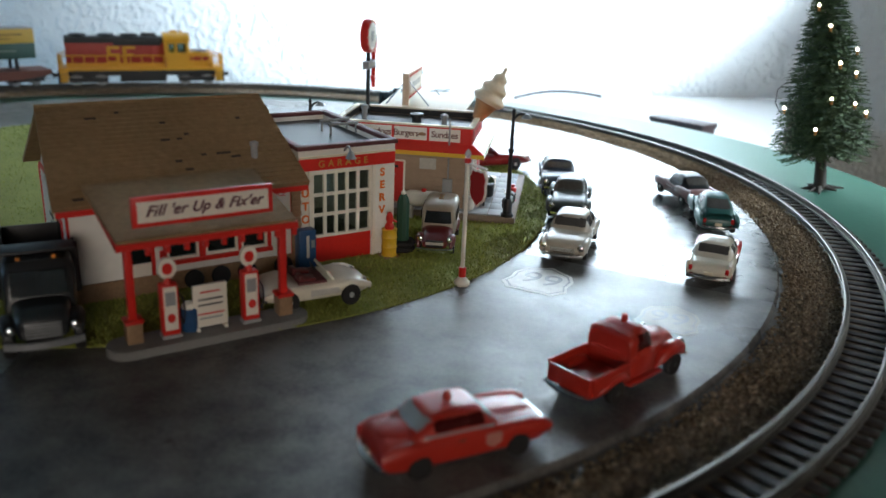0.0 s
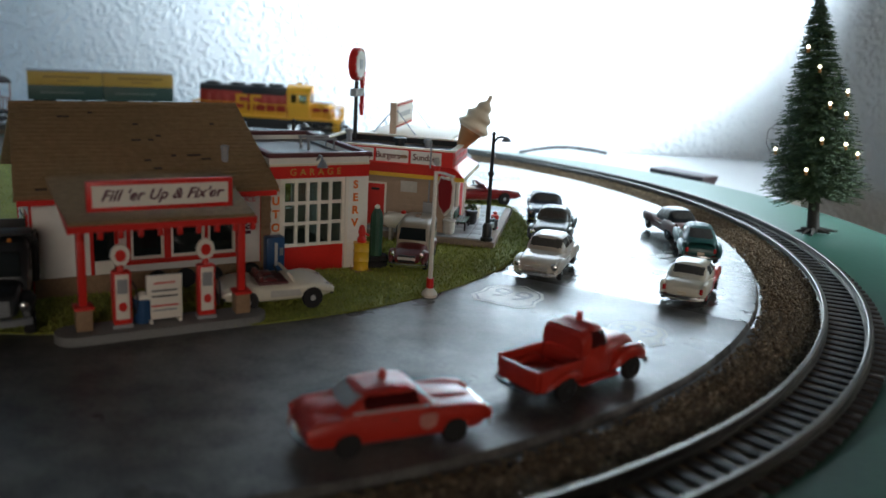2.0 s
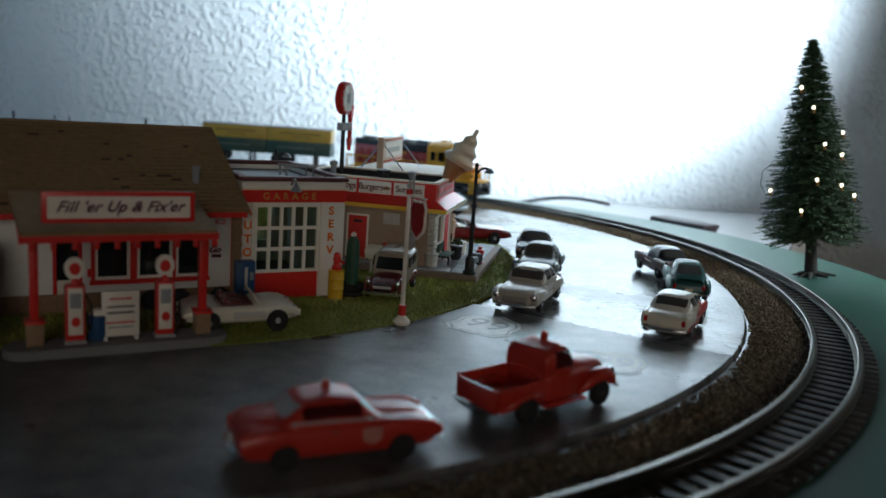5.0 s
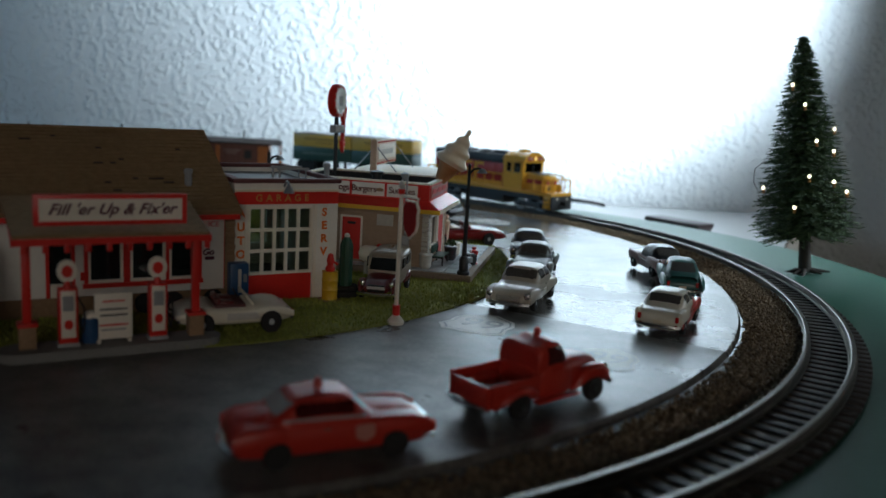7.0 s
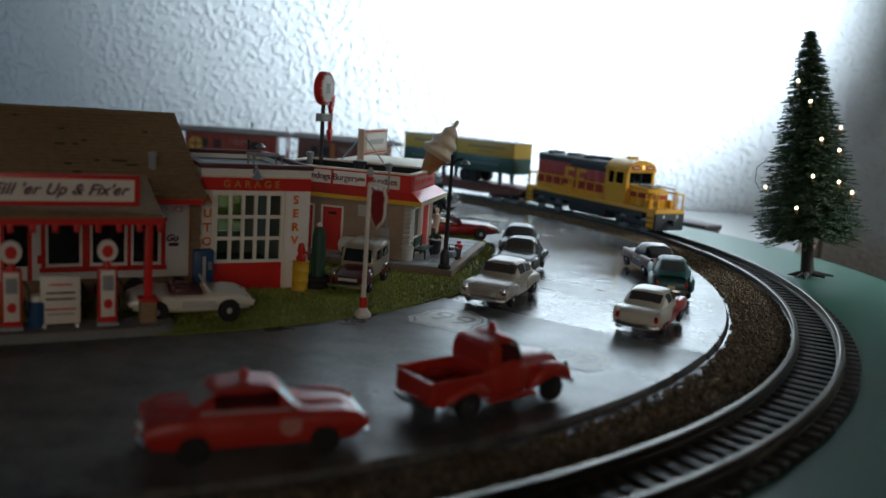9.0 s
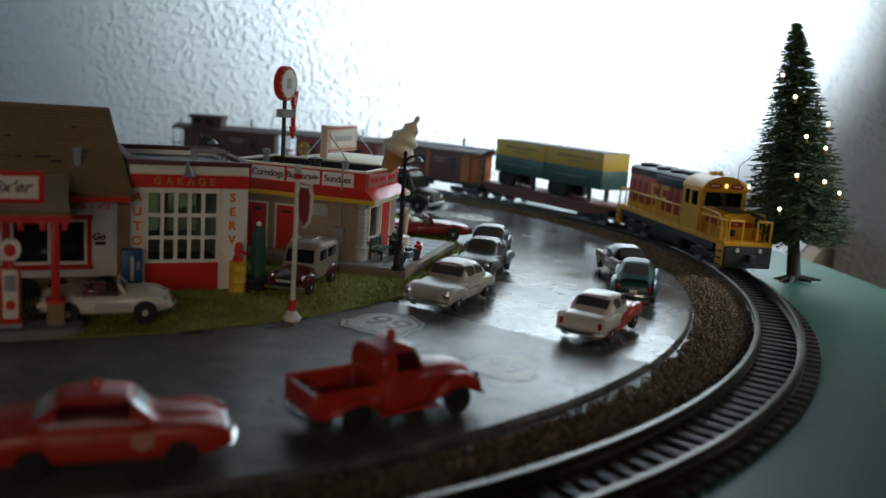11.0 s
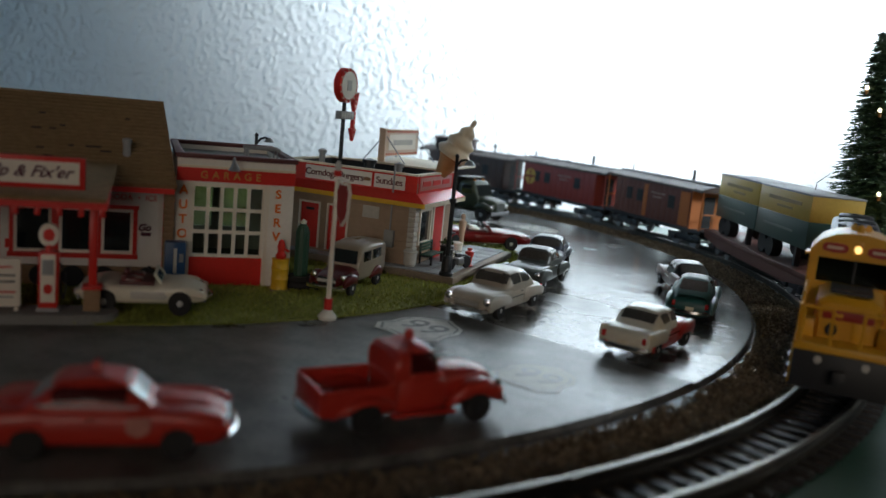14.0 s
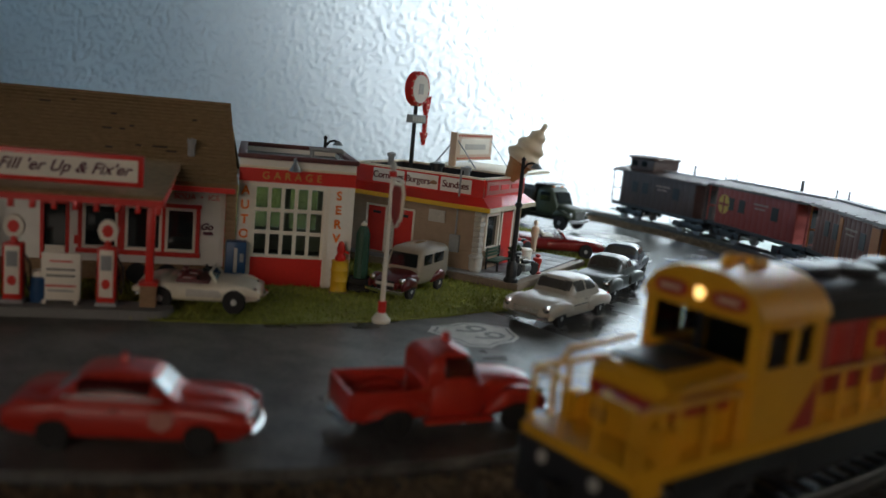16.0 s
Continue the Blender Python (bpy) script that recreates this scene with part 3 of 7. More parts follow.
    letters("sign_lettering", "Fill 'er Up & Fix'er", 0.33, BLUEINK, st, at(-1.52, 26.925, 4.4, 90), shear=0.42, spacing=1.05, bold=0.011)
    window(st, "door_1", -3.12, -2.18, 0.35, 2.77, v0, RED, 0.12)
    part("door_panel", box(B(), -2.98, -2.32, v0 - 0.03, v0 + 0.05, 0.37, 1.2), WHITE, st, smooth=0)
    window(st, "front_window", -1.77, -0.6, 1.18, 2.77, v0, WHITE, 0.1, 1, 1)
    window(st, "front_window", -0.37, 0.87, 1.18, 2.77, v0, WHITE, 0.1, 1, 1)
    window(st, "front_window", 0.98, 2.02, 1.18, 2.77, v0, WHITE, 0.1, 1, 1)
    for xa, xb in ((-1.9, -1.77), (-0.6, -0.37), (0.87, 0.98), (2.02, 2.16)):
        part("window_trim", box(B(), xa, xb, v0 - 0.1, v0 - 0.03, 1.05, 2.9), RED, st, smooth=0)
    part("window_head", box(B(), -1.95, 2.2, v0 - 0.11, v0 - 0.03, 2.78, 2.92), RED, st, smooth=0)
    part("window_sill", box(B(), -1.95, 2.2, v0 - 0.16, v0 - 0.03, 1.02, 1.17), RED, st, smooth=0)
    letters("wall_lettering", "POP  •  SODA  •  ICE", 0.2, RED, st, at(1.55, v0 - 0.07, 3.2, 90))
    part("script_bar", box(B(), 2.28, 2.62, v0 - 0.09, v0 - 0.06, 1.86, 1.98), BLUEINK, st, smooth=0)
    letters("wall_script", "Go", 0.24, BLUEINK, st, at(2.38, v0 - 0.075, 2.15, 90), shear=0.35, bold=0.012)
    part("red_notice", box(B(), -2.02, -1.86, v0 - 0.08, v0 - 0.06, 1.3, 1.6), RED, st, smooth=0)
    # island
    isl = thing("pump_island", 0, 0, 0, ASTON, "grey concrete pump island with rounded ends", "kerb")
    out = []
    for cx, s in ((1.1, 1), (-4.2, -1)):
        for k in range(9):
            a = radians(-90 + 22.5 * k) if s > 0 else radians(90 + 22.5 * k)
            out.append((cx + 0.62 * math.cos(a), 26.85 + 0.62 * math.sin(a)))
    bm = prism(B(), out, 0.0, 0.28)
    part("island_slab", bm, CONCRETE, isl)
    return st


BLUEINK = mat("navy_ink", (0.1, 0.018, 0.035), 0.5, vary=0.2)


def petrol_pump(x, y):
    p = thing("petrol_pump", *(Matrix.Rotation(radians(ASTON), 2) @ Vector((x, y))), 0.27, ASTON, "red and white vintage petrol pump with globe", "petrol pump", "pumps on the island")
    part("body", box(B(), -0.34, 0.34, -0.24, 0.24, 0.1, 1.85, 0.07), RED, p)
    part("base", box(B(), -0.38, 0.38, -0.28, 0.28, 0.0, 0.13, 0.03), GREYP, p)
    part("face", box(B(), -0.25, 0.25, -0.275, -0.23, 0.3, 1.78, 0.015), WHITE, p, "white enamel front")
    part("dial", box(B(), -0.19, 0.19, -0.295, -0.27, 1.15, 1.62, 0.01), GREYP, p, "grey dial window")
    part("badge", lathe(B(), ((0.16, 0.0), (0.16, 0.03)), 8, Matrix.Translation((0, -0.27, 0.72)) @ Matrix.Rotation(radians(90), 4, "X")), RED, p)
    part("neck", lathe(B(), ((0.17, 1.83), (0.12, 1.95), (0.12, 2.05)), 12), RED, p)
    part("globe", lathe(B(), ((0.34, -0.1), (0.36, -0.05), (0.36, 0.05), (0.34, 0.1)), 20, Matrix.Translation((0, 0, 2.35)) @ Matrix.Rotation(radians(90), 4, "X")), WHITE, p, "round white globe")
    part("globe_emblem", lathe(B(), ((0.2, 0.0), (0.2, 0.03)), 8, Matrix.Translation((0, -0.09, 2.35)) @ Matrix.Rotation(radians(90), 4, "X")), RED, p)
    bm = B()
    pts = [(0.36, 0, 1.5), (0.55, 0, 1.2), (0.58, 0, 0.7), (0.5, 0, 0.35), (0.42, 0, 0.6), (0.4, 0, 0.95)]
    for a, b in zip(pts, pts[1:]):
        tube(bm, a, b, 0.035, seg=6)
    part("hose", bm, BLACK, p)
    p.scale = (0.82, 0.82, 0.98)
    return p


def suv(x, y):
    return Matrix.Rotation(radians(ASTON), 2) @ Vector((x, y))


def garage():
    u0, u1, v0, v1, h = 3.42, 7.62, 31.4, 38.2, 4.72
    g = thing("garage", 0, 0, 0, ASTON, "white garage with red stripes and large paned roller door", "building")
    part("front_wall", pierced(B(), u0, u1, 0.05, h, v0, v0 + 0.22, [(3.95, 6.58, 0.05, 3.82)]), CREAMW, g, smooth=0)
    for nm, xa, xb in (("west_wall", u0, u0 + 0.2), ("east_wall", u1 - 0.2, u1)):
        part(nm, box(B(), xa, xb, v0 + 0.22, v1, 0.05, h), CREAMW, g, smooth=0)
    part("back_wall", pierced(B(), u0 + 0.2, u1 - 0.2, 0.05, h, v1 - 0.2, v1, [(4.0, 5.2, 1.2, 3.4), (5.6, 6.8, 1.2, 3.4)]), CREAMW, g, smooth=0)
    part("roof_deck", box(B(), u0 + 0.2, u1 - 0.2, v0 + 0.22, v1 - 0.2, h - 0.35, h - 0.2), BLACK, g, smooth=0)
    part("interior_floor", box(B(), u0 + 0.2, u1 - 0.2, v0 + 0.22, v1 - 0.2, 0.05, 0.2), CONCRETE, g, smooth=0)
    for xa, xb, ya, yb in ((u0 - 0.08, u1 + 0.08, v0 - 0.12, v0 + 0.26), (u0 - 0.08, u1 + 0.08, v1 - 0.26, v1 + 0.08)):
        part("coping", box(B(), xa, xb, ya, yb, h, h + 0.17, 0.03), MAROOND, g, "dark red coping")
    for xa in (u0 - 0.08, u1 - 0.24):
        part("coping", box(B(), xa, xa + 0.32, v0 + 0.26, v1 - 0.26, h, h + 0.17, 0.03), MAROOND, g, "dark red coping")
    part("red_band", box(B(), u0, u1, v0 - 0.035, v0 - 0.002, 3.9, 4.38), RED, g, smooth=0)
    part("cream_band", box(B(), u0, u1, v0 - 0.05, v0 - 0.002, 4.38, 4.46), CREAM, g, smooth=0)
    letters("wall_lettering", "GARAGE", 0.27, GOLD, g, at(5.3, v0 - 0.045, 4.13, 90), spacing=1.7, bold=0.003)
    for txt, x in (("AUTO", 3.68), ("SERV", 7.05)):
        for k, ch in enumerate(txt):
            letters("wall_letter", ch, 0.32, LETTERO, g, at(x, v0 - 0.02, 3.55 - 0.53 * k, 90), bold=0.014)
    d = part("roller_door", box(B(), 3.95, 6.58, v0 + 0.08, v0 + 0.16, 0.06, 1.12), RED, g, "red lower door panel", smooth=0)
    w = window(g, "door_window", 3.95, 6.58, 1.12, 3.82, v0 + 0.1, WHITE, 0.11, 5, 3, 0.13, 0.08, CLEAR)
    for x in (3.82, 6.6):
        part("door_jamb", box(B(), x, x + 0.12, v0 - 0.06, v0 + 0.1, 0.06, 3.9), WHITE, g, smooth=0)
    # gooseneck lamps over the front
    bm = B()
    pts = [(5.35, v0 - 0.02, 4.6), (5.35, v0 - 0.3, 4.82), (5.35, v0 - 0.5, 4.8), (5.35, v0 - 0.6, 4.64)]
    for a, b in zip(pts, pts[1:]):
        tube(bm, a, b, 0.05, seg=6)
    lm = part("wall_lamp", bm, STEEL, g, "grey gooseneck lamp")
    part("shade", lathe(B(), ((0.06, 0.2), (0.12, 0.1), (0.22, -0.1), (0.19, -0.1), (0.08, 0.02)), 14, Matrix.Translation((5.35, v0 - 0.6, 4.5))), STEEL, lm)
    # frame and pipe on the roof
    bm = B()
    for x in (6.2, 7.4):
        for y in (34.5, 35.4):
            tube(bm, (x, y, 4.36), (x, y, 4.98), 0.06, seg=6)
    for y in (34.5, 35.4):
        tube(bm, (6.1, y, 4.98), (7.5, y, 4.98), 0.06, seg=6)
    part("roof_frame", bm, GREYP, g, "grey pipe frame on the roof")
    return g


CREAMW = mat("cream_white_wall", (0.8, 0.76, 0.68), 0.5, vary=0.07)
MAROOND = mat("coping_maroon", (0.11, 0.03, 0.03), 0.6, vary=0.2)
LETTERO = mat("orange_letter", (0.78, 0.17, 0.006), 0.45, vary=0.1)
GOLD = mat("gold_letter", (0.55, 0.32, 0.06), 0.4, vary=0.1)


def clear_glass():
    m = bpy.data.materials.new("clear_pane")
    m.use_nodes = True
    nt, nn, ln, b = nodes_of(m)
    t = nn.new("ShaderNodeBsdfTransparent")
    t.inputs[0].default_value = (0.62, 0.66, 0.6, 1)
    g = nn.new("ShaderNodeBsdfGlossy")
    g.inputs["Roughness"].default_value = 0.05
    mx = nn.new("ShaderNodeMixShader")
    f = nn.new("ShaderNodeFresnel")
    f.inputs[0].default_value = 1.45
    ln.new(f.outputs[0], mx.inputs[0])
    ln.new(t.outputs[0], mx.inputs[1])
    ln.new(g.outputs[0], mx.inputs[2])
    ln.new(mx.outputs[0], nn["Material Output"].inputs["Surface"])
    return m


CLEAR = clear_glass()
ADIN = -14.0
BRICK = mat("tan_brick", (0.36, 0.25, 0.17), 0.7, vary=0.14, grain=30)


def diner():
    u0, u1, v0, v1 = -18.7, -12.05, 34.75, 39.2
    d = thing("diner", 0, 0, 0, ADIN, "tan roadside diner with red and yellow awning and roof cone", "building")
    z0 = 0.42
    wall = part("front_wall", pierced(B(), u0, u1, z0, 4.0, v0, v0 + 0.2, [(-17.72, -16.62, z0 + 0.1, 2.62), (-16.3, -15.2, z0 + 0.1, 2.62)]), BRICK, d, smooth=0)
    east = part("east_wall", box(box(box(box(B(), u1 - 0.2, u1, v0 + 0.2, v0 + 0.5, z0, 4.0), u1 - 0.2, u1, v0 + 0.5, v0 + 1.9, z0, 1.25), u1 - 0.2, u1, v0 + 0.5, v0 + 1.9, 2.85, 4.0), u1 - 0.2, u1, v0 + 1.9, v1, z0, 4.0), BRICK, d, smooth=0)
    part("west_wall", box(B(), u0, u0 + 0.2, v0 + 0.2, v1, z0, 4.0), BRICK, d, smooth=0)
    part("back_wall", box(B(), u0 + 0.2, u1 - 0.2, v1 - 0.2, v1, z0, 4.0), BRICK, d, smooth=0)
    # block courses
    for i in range(12):
        z = z0 + 0.12 + 0.22 * i
        for xa, xb in ((u0, -17.75), (-16.6, -16.33), (-15.17, u1)) if z < 2.62 else ((u0, u1),):
            part("block_course", box(B(), xa, xb, v0 - 0.03, v0 - 0.001, z - 0.195, z, 0.008), BRICK, wall, smooth=0)
    for i in range(12):
        z = z0 + 0.12 + 0.22 * i
        part("quoin", box(B(), u1 - 0.26, u1 + 0.09, v0 - 0.09, v0 + 0.3 + 0.1 * (i % 2), z - 0.2, z, 0.04), GREYST, d, "pale stone quoin")
    for x0, x1 in ((-17.72, -16.62), (-16.3, -15.2)):
        dr = part("door_1", box(B(), x0 + 0.09, x1 - 0.09, v0 + 0.02, v0 + 0.1, z0 + 0.1, 2.53), RED, d, "red painted door", smooth=0)
        part("door_frame", box(box(box(B(), x0, x0 + 0.09, v0 - 0.05, v0 + 0.12, z0 + 0.1, 2.62), x1 - 0.09, x1, v0 - 0.05, v0 + 0.12, z0 + 0.1, 2.62), x0 + 0.09, x1 - 0.09, v0 - 0.05, v0 + 0.12, 2.53, 2.62), WHITE, dr, smooth=0)
        part("door_sign", box(B(), x0 + 0.35, x1 - 0.35, v0, v0 + 0.02, 2.2, 2.32), BLACK, dr, smooth=0)
    part("vent_panel", box(B(), -14.5, -13.7, v0 - 0.1, v0 - 0.03, 2.25, 2.78, 0.02), GREYST, d, "pale grey vent panel")
    part("meter_box", box(B(), -13.35, -12.88, v0 - 0.2, v0 - 0.03, 1.1, 1.85, 0.03), GREYP, d, "grey meter box")
    part("conduit", tube(B(), (-13.1, v0 - 0.12, 1.85), (-13.1, v0 - 0.12, 4.75), 0.045, seg=8), GREYP, d)
    # awning: sloping red top, yellow edge
    aw, zi, zo = 0.65, 3.55, 3.2
    bm = B()
    bridge(bm, [[(u0 - aw, v0 - aw, zo), (u1 + aw, v0 - aw, zo), (u1 + aw, v1, zo), (u0 - aw, v1, zo)], [(u0 - aw, v0 - aw, zo + 0.04), (u1 + aw, v0 - aw, zo + 0.04), (u1 + aw, v1, zo + 0.04), (u0 - aw, v1, zo + 0.04)], [(u0 - 0.04, v0 - 0.04, zi), (u1 + 0.04, v0 - 0.04, zi), (u1 + 0.04, v1, zi), (u0 - 0.04, v1, zi)]])
    part("awning", bm, RED, d, "red sloping awning", smooth=0)
    part("awning_edge", box(B(), u0 - aw - 0.03, u1 + aw + 0.03, v0 - aw - 0.03, v0 - aw + 0.05, zo - 0.16, zo + 0.03), YELLOW, d, "yellow awning edge", smooth=0)
    part("awning_edge", box(B(), u1 + aw - 0.05, u1 + aw + 0.03, v0 - aw + 0.05, v1, zo - 0.16, zo + 0.03), CREAM, d, "cream awning edge", smooth=0)
    part("awning_soffit", box(B(), u0 - aw, u1 + aw - 0.05, v0 - aw + 0.05, v0 - 0.001, zo - 0.12, zo - 0.04), CREAM, d, smooth=0)
    # parapet with sign panels
    for nm, xa, xb, ya, yb in (("parapet_front", u0, u1, v0 - 0.03, v0 + 0.16), ("parapet_back", u0, u1, v1 - 0.16, v1 + 0.03), ("parapet_west", u0 - 0.03, u0 + 0.16, v0 + 0.16, v1 - 0.16), ("parapet_east", u1 - 0.16, u1 + 0.03, v0 + 0.16, v1 - 0.16)):
        part(nm, box(B(), xa, xb, ya, yb, 3.5, 4.3), RED, d, smooth=0)
        part("parapet_cap", box(B(), xa - 0.04, xb + 0.04, ya - 0.04, yb + 0.04, 4.3, 4.38), CREAM, d, smooth=0)
    for xa, xb, ya, yb in ((u0 + 0.19, u1 - 0.19, v0 + 0.16, v0 + 0.19), (u0 + 0.19, u1 - 0.19, v1 - 0.19, v1 - 0.16), (u0 + 0.16, u0 + 0.19, v0 + 0.16, v1 - 0.16), (u1 - 0.19, u1 - 0.16, v0 + 0.16, v1 - 0.16)):
        part("roof_upstand", box(B(), xa, xb, ya, yb, 3.98, 4.29), BLACK, d, "black roof upstand", smooth=0)
    part("roof_deck", box(B(), u0 + 0.16, u1 - 0.16, v0 + 0.16, v1 - 0.16, 3.85, 3.98), BLACK, d, smooth=0)
    for txt, xa, xb in (("Corndogs", -17.5, -15.9), ("Burgers", -15.78, -14.2), ("Sundaes", -14.08, -12.6)):
        part("sign_panel", box(B(), xa, xb, v0 - 0.06, v0 - 0.031, 3.63, 4.23, 0.02), CREAMW, d, "cream sign panel")
        letters("sign_lettering", txt, 0.3, MAROON, d, at((xa + xb) / 2 - (0.2 if txt == "Burgers" else 0), v0 - 0.07, 3.94, 90), spacing=0.93, bold=0.004)
    bun = part("burger_picture", lathe(B(), ((0.05, 0.11), (0.18, 0.07), (0.23, 0.0), (0.23, -0.04), (0.18, -0.09)), 12, Matrix.Translation((-14.42, v0 - 0.06, 3.93)) @ Matrix.Scale(0.8, 4) @ Matrix.Scale(0.25, 4, (0, 1, 0))), WOOD, d, "flat painted burger")
    part("side_sign", box(B(), u1 + 0.031, u1 + 0.06, v0 + 0.25, v1 - 0.4, 3.66, 4.22, 0.02), ROSE, d, "faded pink sign panel")
    for k in range(3):
        part("sign_bar", box(B(), u1 + 0.06, u1 + 0.075, v0 + 0.5 + 1.15 * k, v0 + 1.4 + 1.15 * k, 3.84, 4.06), RED, d, smooth=0)
    # roof cone
    m = Matrix.Translation((-12.15, 37.6, 4.25)) @ Matrix.Rotation(radians(27), 4, "Y") @ Matrix.Rotation(radians(-8), 4, "X") @ Matrix.Scale(0.86, 4)
    c = part("cone", lathe(B(), ((0.3, 0.0), (0.62, 0.95), (0.68, 0.97), (0.68, 1.2), (0.5, 1.22)), 18, m), WAFFLE, d, "tan waffle cone leaning over the parapet")
    prof, n = [], 40
    for k in range(n + 1):
        z = 1.1 + 2.05 * k / n
        base = 0.84 * (1 - (k / n) ** 1.7) + 0.07
        prof.append((max(0.13, base + 0.11 * math.sin(k / n * 3.05 * 2 * math.pi - 1.2) * (1 - 0.5 * k / n)), z))
    prof += [(0.13, 3.2), (0.13, 3.32), (0.09, 3.4), (0.01, 3.43)]
    part("ice_cream", lathe(B(), prof, 20, m), ICE, c, "swirled vanilla ice cream")
    # rear annex with a pale flat roof, and the billboard that stands lengthwise on it
    part("annex_wall", box(B(), -17.4, -15.4, v1 + 0.04, 44.8, z0, 4.2), BRICK, d, smooth=0)
    part("annex_roof", box(B(), -17.6, -13.0, v1 + 0.04, 45.0, 4.2, 4.34, 0.03), CREAM, d, "pale annex roof")
    bb = part("roof_billboard", box(B(), -16.25, -16.1, 39.9, 44.1, 4.6, 5.95, 0.02), PEACH, d, "cream billboard with light bulbs")
    part("billboard_face", box(B(), -16.1, -16.07, 40.3, 43.7, 4.9, 5.7), WHITE, bb, smooth=0)
    part("billboard_bar", box(B(), -16.07, -16.055, 40.8, 43.2, 5.15, 5.42), GREYST, bb, smooth=0)
    for k in range(14):
        for z in (4.68, 5.8):
            part("bulb", box(B(), -16.1, -16.05, 40.05 + 0.29 * k, 40.13 + 0.29 * k, z, z + 0.07), RED, bb, smooth=0)
    part("billboard_post", box(B(), -16.4, -16.05, 39.75, 39.9, 4.34, 6.0, 0.02), PEACH, bb)
    for y in (40.0, 43.9):
        part("stay", tube(B(), (-16.2, y, 5.7), (-17.3, y, 4.34), 0.04, seg=6), STEEL, bb)
        part("stay", tube(B(), (-16.1, y, 5.6), (-15.0, y, 4.34), 0.03, seg=6), STEEL, bb)
    for x, y, r, h in ((-17.6, 36.3, 0.2, 0.7), (-14.9, 35.8, 0.34, 0.55), (-13.6, 36.2, 0.2, 0.5)):
        v = part("roof_vent", lathe(B(), ((r * 0.7, 0), (r * 0.7, h), (r, h), (r, h + 0.15), (0.03, h + 0.22)), 14), GREYP if r < 0.3 else BLACK, d)
        v.matrix_basis = at(x, y, 3.98)
    # serving window and red side door, on the east face
    w = part("serving_window", box(box(box(box(B(), u1 - 0.05, u1 + 0.08, v0 + 0.5, v0 + 0.62, 1.25, 2.85), u1 - 0.05, u1 + 0.08, v0 + 1.78, v0 + 1.9, 1.25, 2.85), u1 - 0.05, u1 + 0.08, v0 + 0.62, v0 + 1.78, 2.73, 2.85), u1 - 0.05, u1 + 0.08, v0 + 0.62, v0 + 1.78, 1.25, 1.37), WHITE, d, smooth=0)
    part("pane", box(B(), u1 - 0.06, u1 - 0.04, v0 + 0.62, v0 + 1.78, 1.37, 2.73), GLASSD, w, smooth=0)
    part("side_door", box(B(), u1 + 0.002, u1 + 0.06, v0 + 2.2, v0 + 3.3, z0 + 0.02, 2.8), RED, d, "red side door", smooth=0)
    part("door_frame", box(box(B(), u1 + 0.002, u1 + 0.08, v0 + 2.08, v0 + 2.2, z0 + 0.02, 2.9), u1 + 0.002, u1 + 0.08, v0 + 3.3, v0 + 3.42, z0 + 0.02, 2.9), WHITE, d, smooth=0)
    # platform
    pl = thing("diner_platform", 0, 0, 0, ADIN, "grey slab platform round the diner", "pavement", kind="structure")
    part("platform_slab", box(B(), u0 - 0.3, -9.75, 34.0, 42.6, 0.0, 0.36, 0.05), TIMBER, pl, "brown-edged platform base")
    for i in range(9):
        for j in range(8):
            x, y = u0 - 0.2 + i * 0.98, 34.1 + j * 1.05
            if x + 0.9 > u1 + 0.2 or y < v0 - 0.1:
                part("slab", box(B(), x, min(x + 0.95, -9.85), y, min(y + 1.02, 42.5), 0.36, 0.41, 0.012), PAVE, pl)
    return d


GREYST = mat("pale_stone", (0.5, 0.47, 0.42), 0.7, vary=0.15)
TIMBER = mat("platform_edge", (0.24, 0.18, 0.13), 0.7, vary=0.2)
PAVE = mat("paving_grey", (0.34, 0.35, 0.36), 0.6, vary=0.15)
ROSE = mat("faded_rose", (0.5, 0.2, 0.17), 0.5, vary=0.1)
WAFFLE = mat("waffle_tan", (0.42, 0.2, 0.075), 0.6, vary=0.25, grain=20)
ICE = mat("vanilla", (0.74, 0.6, 0.42), 0.35, vary=0.06)
PEACH = mat("peach_board", (0.68, 0.5, 0.36), 0.5, vary=0.1)

station()
for px, py in ((-2.85, 26.85), (-0.25, 26.85)):
    petrol_pump(px, py)
garage()
diner()


def shield_outline(w, h):
    half = [(0.0, 0.5), (0.16, 0.47), (0.34, 0.5), (0.42, 0.38), (0.5, 0.3), (0.44, 0.1), (0.46, -0.12), (0.36, -0.32), (0.16, -0.42), (0.0, -0.52)]
    return [(x * w, y * h) for x, y in half] + [(-x * w, y * h) for x, y in half[-2:0:-1]]


# ---- vehicles: x runs forward, the wheels stand on z = 0 ----
def wheel_set(t, wb, track, r=0.34, front=0.0, width=0.2, hub=None):
    tyre = rim = None
    for x in (front + wb / 2, front - wb / 2):
        for s in (-1, 1):
            w = new("wheel")
            w.empty_display_size = 0.001
            w.parent = t
            w.matrix_basis = at(x, s * track / 2, r, 90 * s, 0, 0)
            if tyre is None:
                tyre = part("tyre", lathe(B(), ((r * 0.55, -width / 2), (r * 0.9, -width / 2), (r, -width / 4), (r, width / 4), (r * 0.9, width / 2), (r * 0.55, width / 2)), 18), RUBBER, w)
                rim = part("rim", lathe(B(), ((0.01, -width * 0.3), (r * 0.56, -width * 0.3), (r * 0.6, -width * 0.45), (r * 0.58, -width * 0.36), (r * 0.3, -width * 0.34), (r * 0.26, -width * 0.5), (0.01, -width * 0.55)), 14), hub or HUBCAP, w, "bright hubcap")
            else:
                again(tyre, w)
                again(rim, w)


